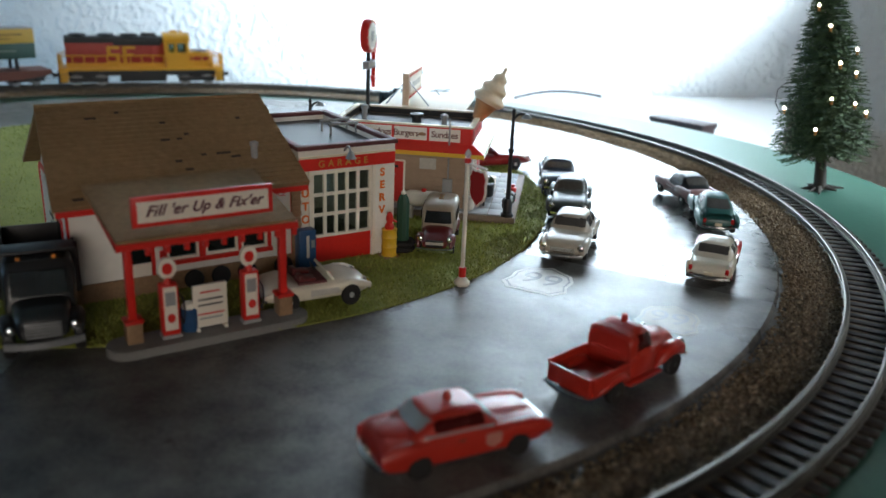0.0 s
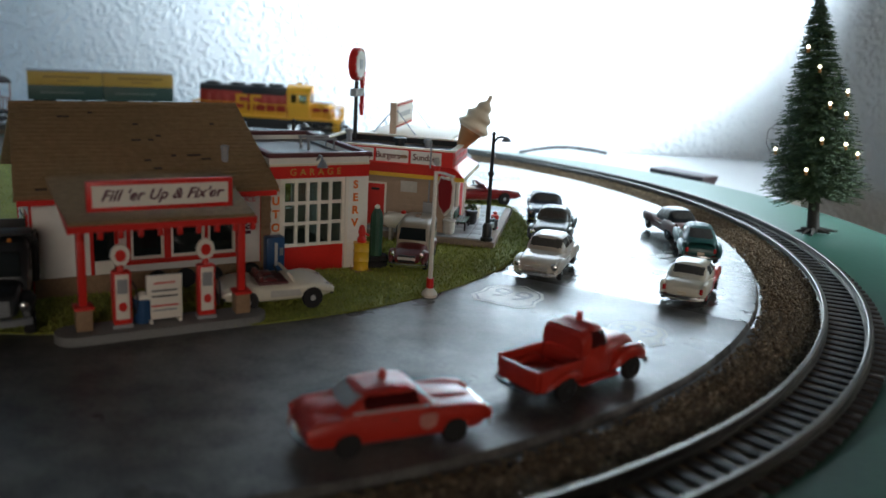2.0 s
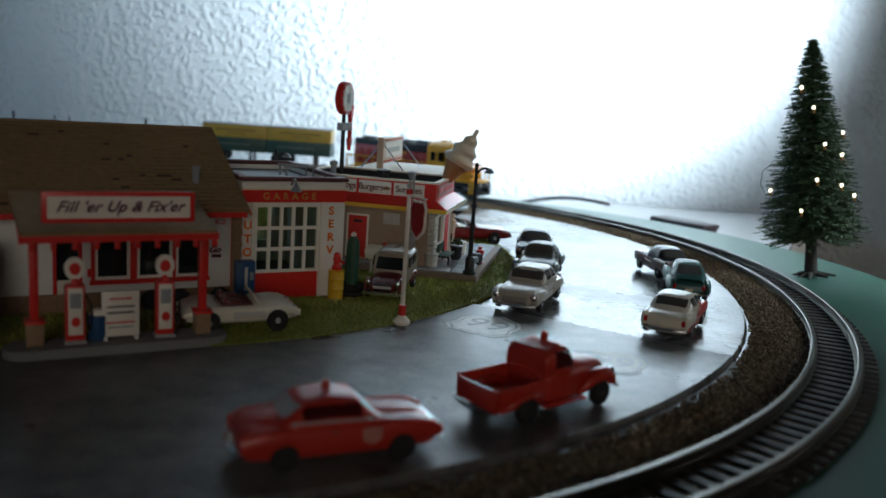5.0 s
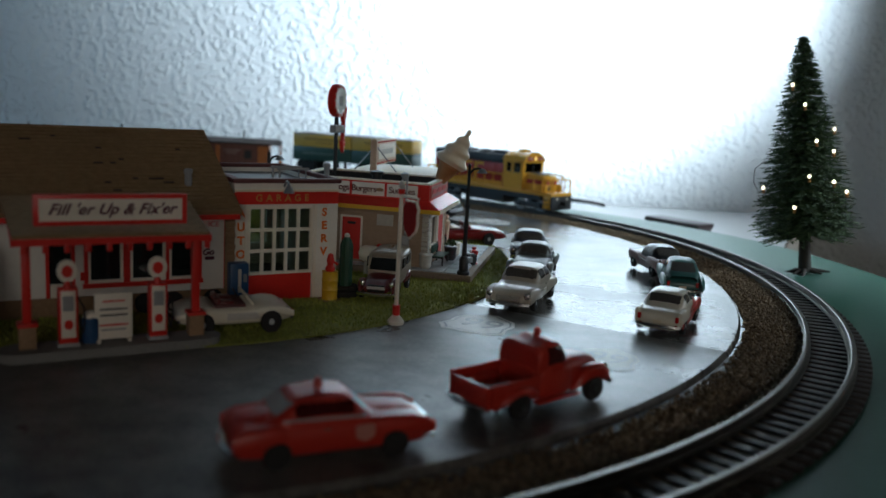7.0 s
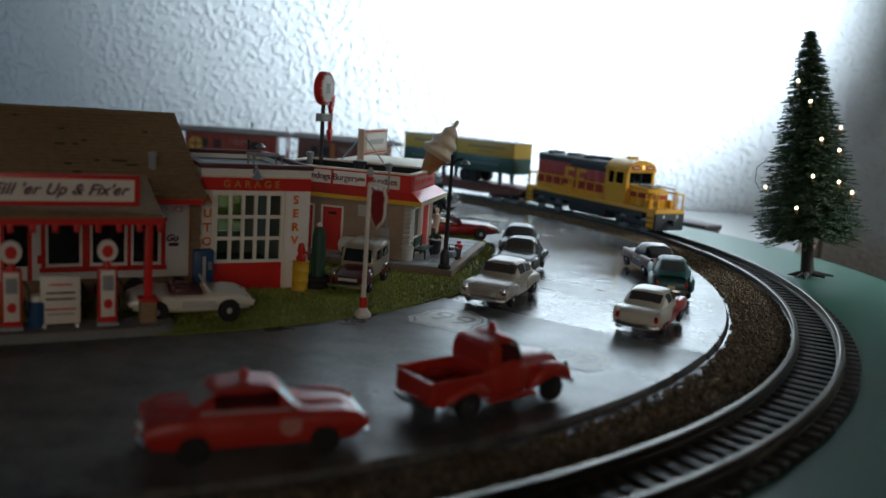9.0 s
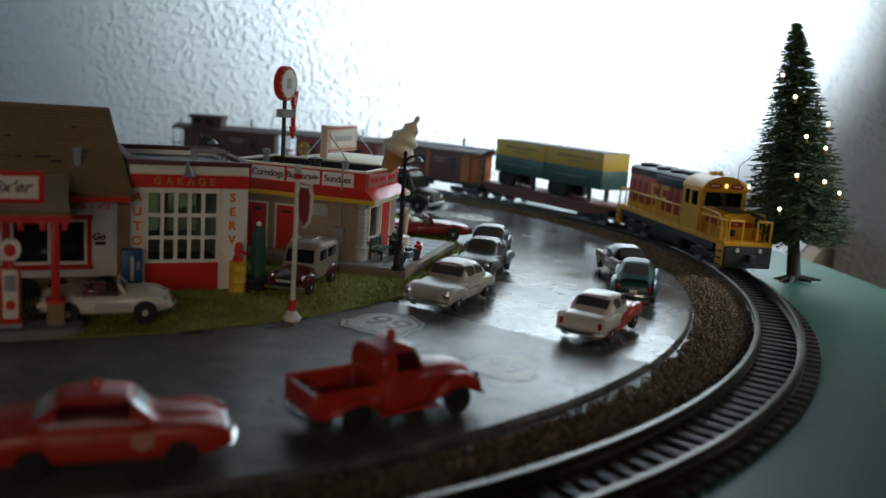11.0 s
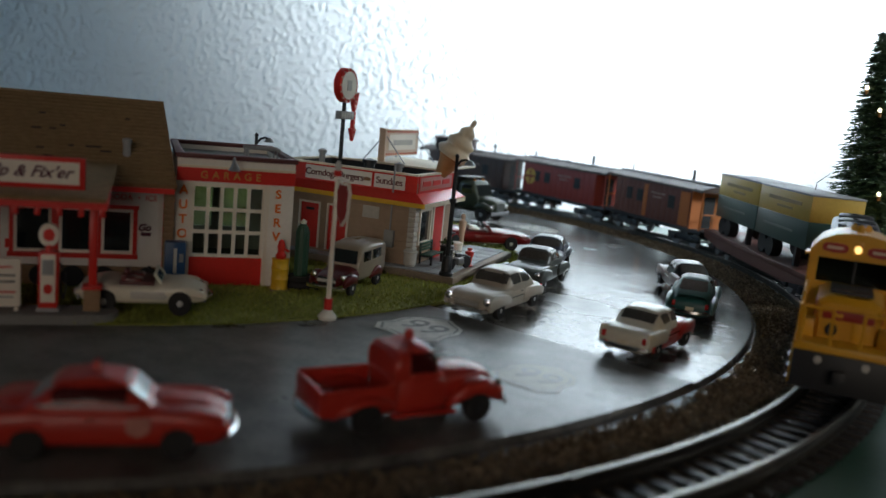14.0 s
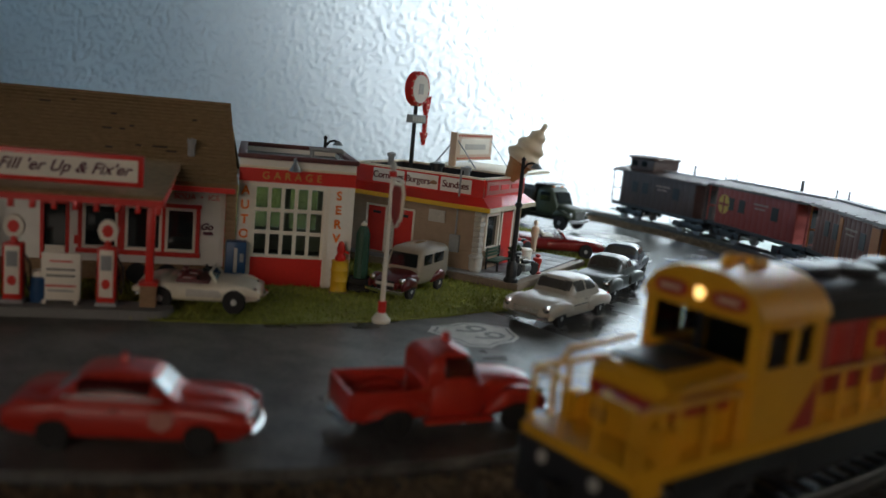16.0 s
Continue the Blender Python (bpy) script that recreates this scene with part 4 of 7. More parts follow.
def bumper(t, x, w, z, out, name="bumper", h=0.16, material=None):
    """A bowed bar across the end at x; out: +1 front, -1 rear."""
    rows = []
    for k in range(9):
        a = -1 + k / 4
        xx = x + out * (0.12 - 0.2 * a * a)
        rows.append([(xx, a * w, z), (xx + 0.07 * out, a * w, z + 0.03), (xx + 0.07 * out, a * w, z + h - 0.03), (xx, a * w, z + h)])
    return part(name, bridge(B(), rows), material or CHROME, t, "chrome bumper")


def greenhouse(t, xf0, xf1, xr1, xr0, w0, w1, z0, z1, roof_mat, H, glass=None, split=True, screens=None):
    """A rounded cabin shell with its panes. xf: windscreen foot and head, xr: rear window head and foot; w0, w1: half-widths at belt and roof."""
    n, m = 60, 60
    xm = (xf1 + xr1) / 2
    knots = [(xr0 - 0.12, z0 - 0.04), (xr0, z0 + 0.03), (xr1, z1 + 0.02), (xm, H), (xf1, z1 + 0.03), (xf0, z0 + 0.03), (xf0 + 0.12, z0 - 0.04)]

    def top(x):
        for (xa, za), (xb, zb) in zip(knots, knots[1:]):
            if x <= xb:
                return za + (zb - za) * (x - xa) / (xb - xa)
        return knots[-1][1]

    xs = [knots[0][0] + (knots[-1][0] - knots[0][0]) * i / n for i in range(n + 1)]
    soft = [sum(top(x + d) for d in (-0.1, -0.05, 0, 0.05, 0.1)) / 5 for x in xs]
    base = z0 - 0.25
    rings = []
    for x, zt in zip(xs, soft):
        h = max(zt - base, 0.05)
        ring_ = []
        for j in range(m):
            a = math.pi * j / (m - 1)
            c, sn = math.cos(a), math.sin(a)
            zz = base + h * abs(sn) ** 0.62
            f = min(1.0, (zz - base) / (H - base))
            w = w0 + (w1 - w0) * max(0.0, (f - 0.3) / 0.7)
            end = min(1.0, 0.8 + 0.2 * min(x - xs[0], xs[-1] - x) / 0.5)
            ring_.append(Vector((x, w * end * math.copysign(abs(c) ** 0.42, c), zz)))
        rings.append(ring_)
    bm = bridge(B(), rings, closed=False, caps=False)
    part("roof", bm, roof_mat, t, smooth=60)
    lo, hi = z0 + 0.11, z1 - 0.06
    panes = {}
    for i in range(n):
        for j in range(m - 1):
            q = (rings[i][j], rings[i][j + 1], rings[i + 1][j + 1], rings[i + 1][j])
            c = sum(q, Vector()) / 4
            nr = (q[1] - q[0]).cross(q[3] - q[0])
            if nr.length < 1e-9 or not lo < c.z < hi:
                continue
            nr.normalize()
            if nr.dot(c - Vector((xm, 0, z0))) < 0:
                nr = -nr
            key = None
            if nr.x > 0.35 and abs(c.y) < w1 * 0.88 and c.x > xf1 - 0.02:
                key = "windscreen"
            elif nr.x < -0.35 and abs(c.y) < w1 * 0.8 and c.x < xr1 + 0.02:
                key = "rear_window"
            elif abs(nr.y) > 0.6 and xr1 - 0.04 < c.x < xf1 + 0.02:
                mid = xr1 * 0.5 + xf1 * 0.5
                if not split or abs(c.x - mid) > 0.05:
                    key = ("front" if c.x > mid or not split else "rear") + ("_l" if c.y > 0 else "_r")
            if key:
                panes.setdefault(key, []).append([p + nr * 0.012 for p in q])
    for key, quads in panes.items():
        bm = B()
        for q in quads:
            bm.faces.new([bm.verts.new(p) for p in q])
        bmesh.ops.remove_doubles(bm, verts=bm.verts, dist=0.02)
        g = (screens if screens and "win" in key else glass) or CARGLASS
        part(key if "win" in key else "side_window", bm, g, t, smooth=60)


def sedan(name, x, y, rz, paint, label, L=5.0, W=1.84, H=1.56, belt=0.98, hood=0.98, trunk=0.95, cab=(0.95, 0.4, -0.95, -1.75), wb=2.95, roof=None, front_paint=None, fender=0.12, fins=0.0, beacon=None, z=0.0, lamps=True, group="model cars on the ring road", category="car", trim=True, glass=None, r=0.34, screens=None, pontoon=False):
    roof = roof or paint
    t = thing(name, x, y, z, rz, label, category, group)
    h, hw = L / 2, W / 2
    tail = [(-h, 0.74 * hw, 0.36, trunk - 0.24), (-h + 0.07, 0.9 * hw, 0.25, trunk - 0.1), (-h + 0.3, 0.97 * hw, 0.21, trunk - 0.02), (-h + 0.75, hw, 0.18, trunk), (cab[3] + 0.1, hw, 0.18, belt), ((cab[0] + cab[3]) / 2, hw, 0.18, belt + 0.01)]
    nose = [((cab[0] + cab[3]) / 2, hw, 0.18, belt + 0.01), (cab[0] - 0.05, hw, 0.18, belt), (cab[0] + 0.4, 0.985 * hw, 0.18, hood + 0.01), (h - 0.7, 0.97 * hw, 0.2, hood - 0.01), (h - 0.28, 0.93 * hw, 0.22, hood - 0.08), (h - 0.08, 0.82 * hw, 0.3, hood - 0.2), (h, 0.7 * hw, 0.36, hood - 0.33)]
    part("rear_body" if front_paint else "body", loft(B(), tail if front_paint else tail[:-1] + nose, 4.2, 28), paint, t, smooth=50)
    if front_paint:
        part("front_body", loft(B(), nose, 4.2, 28), front_paint, t, smooth=50)
        for s in (-1, 1):
            part("lower_side", box(B(), -h + 0.35, 0.3, s * (hw + 0.006) - 0.014, s * (hw + 0.006) + 0.014, 0.3, 0.62, 0.01), front_paint, t, "red lower side panel")
    # slab sides with a rounded crest over each row of wheels, and a raised bonnet between them
    if pontoon:
        part("bonnet", loft(B(), [(cab[0] - 0.2, 0.5, 0.6, hood + 0.1), (cab[0] + 0.3, 0.48, 0.6, hood + 0.1), (h - 0.5, 0.36, 0.6, hood + 0.03), (h - 0.16, 0.26, 0.5, hood - 0.1), (h - 0.02, 0.16, 0.5, hood - 0.24)], 2.6, 20), paint, t, smooth=60)
        part("boot_lid", loft(B(), [(-h + 0.04, 0.3, 0.5, trunk - 0.16), (-h + 0.25, 0.46, 0.5, trunk + 0.0), (-h + 0.6, 0.55, 0.6, trunk + 0.08), (cab[3] + 0.3, 0.6, 0.6, belt + 0.12)], 2.6, 20), paint, t, smooth=60)
        for s in (-1, 1):
            part("front_fender", loft(B(), [(cab[0] - 0.5, 0.05, 0.7, hood - 0.02), (cab[0] + 0.1, 0.16, 0.5, hood + 0.02), (h - 0.6, 0.2, 0.46, hood + 0.01), (h - 0.2, 0.2, 0.44, hood - 0.06), (h + 0.06, 0.13, 0.5, hood - 0.2)], 2.4, 16, y=s * (hw - 0.17)), paint, t, smooth=60)
            part("rear_fender", loft(B(), [(-h - 0.02, 0.1, 0.42, trunk - 0.2), (-h + 0.3, 0.17, 0.42, trunk - 0.04), (-wb / 2, 0.18, 0.44, trunk + 0.0), (-wb / 2 + 0.7, 0.08, 0.5, trunk - 0.06)], 2.4, 16, y=s * (hw - 0.15)), paint, t, smooth=60)
            part("door_shield", prism(B(), shield_outline(0.5, 0.42), 0, 0.02), FADED, t, "pale worn door shield", smooth=0).matrix_basis = at(0.62, s * (hw + 0.002), 0.68, 90, 0, 0 if s < 0 else 180)
            part("drip_rail", tube(B(), (cab[3] + 0.25, s * hw * 0.93, belt + 0.06), (cab[0] - 0.2, s * hw * 0.95, belt + 0.04), 0.03, seg=6), WINSILVER, t, "silver window ledge")
    # mudguards over each wheel
    for s in (-1, 1) if not pontoon else ():
        for nm, xc, ln, top, mt in (("front_fender", wb / 2, 0.95, hood - 0.04, front_paint or paint), ("rear_fender", -wb / 2, 0.95, belt - 0.1 + fins, paint)):
            k = fender
            st = [(xc - ln, 0.03, 0.45, top * 0.72), (xc - ln * 0.7, 0.12, 0.42, top * 0.84), (xc - ln * 0.3, 0.15, 0.46, top * 0.95), (xc + ln * 0.2, 0.16, 0.46, top * 0.98), (xc + ln * 0.65, 0.14, 0.42, top * 0.95), (min(xc + ln, h - 0.05), 0.06, 0.42, top * 0.8)]
            if nm == "rear_fender" and fins:
                st[0] = (max(xc - ln * 1.1, -h), 0.06, 0.45, top)
                st[1] = (xc - ln * 0.8, 0.1, 0.42, top)
            part(nm, loft(B(), st, 2.6, 14, y=s * (hw - 0.13 + k)), mt, t, smooth=60)
    greenhouse(t, *cab, hw * 0.96, hw * 0.83, belt, H - 0.1, roof, H, glass=glass, screens=screens, split=not pontoon)
    bumper(t, h + 0.02, hw * 0.98, 0.34, 1)
    bumper(t, -h - 0.02, hw * 0.98, 0.34, -1)
    if lamps:
        for s in (-1, 1):
            part("headlight", lathe(B(), ((0.13, -0.1), (0.14, 0.02), (0.09, 0.06), (0.01, 0.075)), 12, Matrix.Translation((h - 0.06, s * (hw - 0.2 + fender * 0.6), hood - 0.26)) @ Matrix.Rotation(radians(90), 4, "Y")), CHROME, t, "round headlight")
            part("tail_light", box(B(), -h - 0.04, -h + 0.1, s * (hw - 0.17) - 0.07, s * (hw - 0.17) + 0.07, 0.58, 0.8, 0.03), TAIL, t, "small red tail light")
    for k in range(4):
        part("grille_bar", box(B(), h - 0.05, h + 0.03, -hw * 0.55, hw * 0.55, 0.5 + 0.06 * k, 0.535 + 0.06 * k), CHROME, t, smooth=0)
    part("number_plate", box(B(), -h - 0.1, -h - 0.07, -0.16, 0.16, 0.5, 0.62), CREAM, t, smooth=0)
    if trim:
        for s in (-1, 1):
            part("side_trim", box(B(), -h + 0.5, h - 0.6, s * (hw + 0.005) - 0.012, s * (hw + 0.005) + 0.012, 0.66, 0.7), CHROME, t, smooth=0)
    for s in (-1, 1):
        part("door_handle", box(B(), -0.35, -0.17, s * hw - 0.025, s * hw + 0.025, 0.83, 0.87), CHROME, t, smooth=0)
    if beacon:
        part("beacon", lathe(B(), ((0.11, H - 0.05), (0.1, H + 0.14), (0.06, H + 0.2), (0.01, H + 0.21)), 12, Matrix.Translation((-0.28, 0, 0))), beacon, t, "red roof beacon")
    wheel_set(t, wb, W - 0.2 + fender, r, hub=RUBBER if pontoon else None)
    return t


FADED = mat("faded_decal", (0.5, 0.2, 0.16), 0.5, vary=0.2)
TAIL = mat("tail_red", (0.45, 0.01, 0.01), 0.2, vary=0.1)
OFFWHITE = mat("ivory_car", (0.72, 0.66, 0.53), 0.28, vary=0.05, coat=0.4)
CARRED = mat("car_red", (0.5, 0.03, 0.02), 0.28, vary=0.06, coat=0.4)
DEEPRED = mat("deep_red_car", (0.2, 0.012, 0.012), 0.3, vary=0.08, coat=0.3)
BLACKC = mat("black_car", (0.014, 0.016, 0.018), 0.35, vary=0.1, coat=0.15)
GUNMETAL = mat("gunmetal_car", (0.07, 0.08, 0.075), 0.4, vary=0.1, coat=0.12)
NAVY = mat("slate_blue_car", (0.03, 0.038, 0.055), 0.38, vary=0.1, coat=0.12)
MAUVE = mat("dusky_rose_car", (0.24, 0.12, 0.11), 0.38, vary=0.08, coat=0.15)
WINSILVER = mat("silver_window", (0.5, 0.52, 0.53), 0.25, metal=0.3, vary=0.15)
REDGLASS = mat("red_dark_window", (0.06, 0.006, 0.006), 0.2, vary=0.2)

sedan("fire_chief_car", -6.15, 16.5, 20.5, REDCAR, "plain red plastic sedan with red roof beacon and silver bumpers", L=4.65, W=1.82, H=1.56, belt=1.03, hood=0.96, trunk=1.0, cab=(0.82, 0.38, -0.95, -1.5), wb=2.75, beacon=REDCAR, glass=REDGLASS, trim=False, pontoon=True, fender=0.07, r=0.33, screens=WINSILVER)
sedan("two_tone_sedan", 6.15, 29.55, 61, OFFWHITE, "ivory hardtop with red front half and chrome bumpers", L=4.2, W=1.74, H=1.54, belt=1.0, hood=0.98, trunk=0.97, wb=2.55, cab=(0.68, 0.3, -0.85, -1.32), front_paint=CARRED, roof=OFFWHITE, fins=0.08, fender=0.05)
sedan("bubble_coupe", 8.7, 36.0, 76, TEAL, "teal green rounded prewar coupe with fat fenders", L=3.9, W=1.6, H=1.66, belt=1.08, hood=1.02, trunk=0.95, cab=(0.6, 0.3, -0.7, -1.75), wb=2.6, fender=0.17, trim=False)
sedan("rose_hardtop", 9.0, 40.4, 95, MAUVE, "dusky rose and black hardtop with tail fins", L=4.1, W=1.66, H=1.54, belt=1.0, hood=0.97, trunk=0.97, wb=2.65, cab=(0.7, 0.25, -0.9, -1.4), fins=0.12, roof=BLACKC, fender=0.06)
sedan("silver_sedan", 0.75, 32.4, 247, SILVER, "silver-beige rounded sedan with chrome bumpers", L=4.8, W=1.82, H=1.64, belt=1.04, hood=1.0, trunk=0.96, cab=(0.75, 0.4, -1.0, -1.7), fender=0.1)
sedan("black_sedan", 2.1, 38.2, 254, GUNMETAL, "glossy gunmetal prewar sedan with bulging fenders", L=4.6, W=1.74, H=1.66, belt=1.06, hood=1.05, cab=(0.5, 0.25, -0.9, -1.8), fender=0.2, trim=False)
sedan("dark_blue_sedan", 2.6, 43.1, 261, NAVY, "dark slate-blue sedan with lighter roof", L=4.8, H=1.55, cab=(0.7, 0.3, -0.95, -1.7), fender=0.08)


def pickup():
    t = thing("pickup_truck", -0.68, 20.25, 0, 37, "plain red plastic pickup with roof beacon and empty bed", "pickup truck", "model cars on the ring road")
    # cab and bonnet
    part("bonnet", loft(B(), [(0.5, 0.74, 0.4, 1.26), (1.0, 0.68, 0.4, 1.28), (1.6, 0.56, 0.42, 1.24), (2.05, 0.46, 0.45, 1.12), (2.28, 0.36, 0.5, 0.9)], 2.7, 24), REDCAR, t, smooth=55)
    part("cab", loft(B(), [(-0.62, 0.8, 0.34, 1.2), (-0.55, 0.84, 0.32, 1.26), (0.5, 0.84, 0.32, 1.24), (0.66, 0.78, 0.34, 1.16)], 5, 24), REDCAR, t, smooth=50)
    greenhouse(t, 0.62, 0.34, -0.42, -0.64, 0.82, 0.76, 1.2, 1.8, REDCAR, 1.95, glass=REDGLASS, split=False)
    part("cab_back", loft(B(), [(-0.7, 0.76, 0.9, 1.68), (-0.6, 0.8, 0.9, 1.8), (-0.35, 0.79, 0.9, 1.86)], 4.2, 24), REDCAR, t)
    part("beacon", lathe(B(), ((0.11, 1.88), (0.1, 2.1), (0.06, 2.15), (0.01, 2.16)), 12, Matrix.Translation((-0.05, 0, 0))), REDCAR, t, "red roof beacon")
    # bed
    part("bed_floor", box(B(), -2.42, -0.66, -0.78, 0.78, 0.48, 0.6), REDCAR, t, smooth=0)
    for s in (-1, 1):
        part("bed_side", box(B(), -2.42, -0.66, s * 0.78 - 0.05, s * 0.78 + 0.05, 0.45, 1.02, 0.02), REDCAR, t)
        part("bed_rail", tube(B(), (-2.44, s * 0.79, 1.03), (-0.64, s * 0.79, 1.03), 0.055, seg=8), REDCAR, t)
        for nm, xc, top in (("front_fender", 1.5, 1.04), ("rear_fender", -1.42, 0.88)):
            part(nm, loft(B(), [(xc - 0.78, 0.06, 0.36, 0.5), (xc - 0.5, 0.2, 0.46, top * 0.84), (xc - 0.2, 0.24, 0.6, top), (xc + 0.2, 0.24, 0.6, top * 1.02), (xc + 0.5, 0.21, 0.5, top * 0.93), (xc + 0.76, 0.1, 0.42, top * 0.75)], 2.4, 16, y=s * 0.74), REDCAR, t, smooth=60)
        part("running_board", box(B(), -0.75, 0.9, s * 0.82 - 0.12, s * 0.82 + 0.12, 0.3, 0.38, 0.02), REDCAR, t)
        part("headlight", lathe(B(), ((0.13, -0.1), (0.14, 0.02), (0.1, 0.06), (0.01, 0.075)), 12, Matrix.Translation((2.12, s * 0.7, 0.86)) @ Matrix.Rotation(radians(90), 4, "Y")), CHROME, t, "round headlight")
    part("tailgate", box(B(), -2.5, -2.4, -0.76, 0.76, 0.45, 1.02, 0.02), REDCAR, t)
    part("frame", box(B(), -2.3, 2.2, -0.45, 0.45, 0.28, 0.46), BLACK, t, smooth=0)
    bumper(t, 2.36, 0.88, 0.36, 1)
    bumper(t, -2.52, 0.84, 0.32, -1)
    for k in range(4):
        part("grille_bar", box(B(), 2.28, 2.36, -0.34, 0.34, 0.52 + 0.07 * k, 0.555 + 0.07 * k), CHROME, t, smooth=0)
    wheel_set(t, 2.92, 1.74, 0.37, front=0.04, width=0.24, hub=BLACK)
    return t


pickup()


def delivery_van():
    TAN = mat("van_tan", (0.33, 0.27, 0.2), 0.35, vary=0.08, coat=0.2)
    t = thing("delivery_van", -5.1, 32.6, 0.06, 259, "maroon and tan panel van parked on the lawn", "van", "model cars on the ring road")
    part("body", loft(B(), [(-2.35, 0.7, 0.5, 1.85), (-2.25, 0.82, 0.42, 1.95), (-1.6, 0.86, 0.4, 2.02), (0.1, 0.86, 0.4, 2.0), (0.42, 0.8, 0.42, 1.82), (0.62, 0.76, 0.42, 1.2)], 5, 28), TAN, t, "tan van body", smooth=50)
    part("bonnet", loft(B(), [(0.5, 0.78, 0.4, 1.1), (1.1, 0.75, 0.4, 1.0), (1.75, 0.68, 0.4, 0.88), (2.1, 0.58, 0.42, 0.74)], 3.0, 24), MAROON, t, "maroon bonnet", smooth=55)
    part("windscreen", bridge(B(), [[(0.66, -0.66, 1.2), (0.66, 0.66, 1.2), (0.6, 0.66, 1.2), (0.6, -0.66, 1.2)], [(0.5, -0.6, 1.74), (0.5, 0.6, 1.74), (0.4, 0.6, 1.74), (0.4, -0.6, 1.74)]]), GLASSD, t, smooth=0)
    for s in (-1, 1):
        part("side_window", box(B(), -0.45, 0.3, s * 0.855 - 0.02, s * 0.855 + 0.02, 1.28, 1.72, 0.015), GLASSD, t)
        part("rear_side_window", box(B(), -1.6, -0.65, s * 0.865 - 0.02, s * 0.865 + 0.02, 1.3, 1.72, 0.015), GLASSD, t)
        for nm, xc in (("front_fender", 1.4), ("rear_fender", -1.35)):
            part(nm, loft(B(), [(xc - 0.66, 0.05, 0.36, 0.5), (xc - 0.45, 0.15, 0.38, 0.82), (xc, 0.19, 0.48, 0.95), (xc + 0.4, 0.17, 0.44, 0.88), (xc + 0.66, 0.06, 0.4, 0.7)], 2.5, 14, y=s * 0.78), MAROON, t, smooth=60)
        part("headlight", lathe(B(), ((0.12, -0.1), (0.13, 0.02), (0.08, 0.06), (0.01, 0.07)), 12, Matrix.Translation((1.98, s * 0.68, 0.82)) @ Matrix.Rotation(radians(90), 4, "Y")), CHROME, t)
    part("roof_rack", box(B(), -1.5, -0.6, -0.12, 0.12, 2.0, 2.05), CHROME, t)
    part("grille", box(B(), 2.05, 2.14, -0.4, 0.4, 0.45, 0.8, 0.02), BLACK, t)
    bumper(t, 2.2, 0.9, 0.3, 1)
    bumper(t, -2.42, 0.86, 0.34, -1)
    part("front_plate", box(B(), 2.15, 2.18, -0.42, 0.42, 0.6, 0.72), GREYST, t, smooth=0)
    wheel_set(t, 2.75, 1.6, 0.34)
    t.scale = (0.88, 0.88, 0.9)


delivery_van()


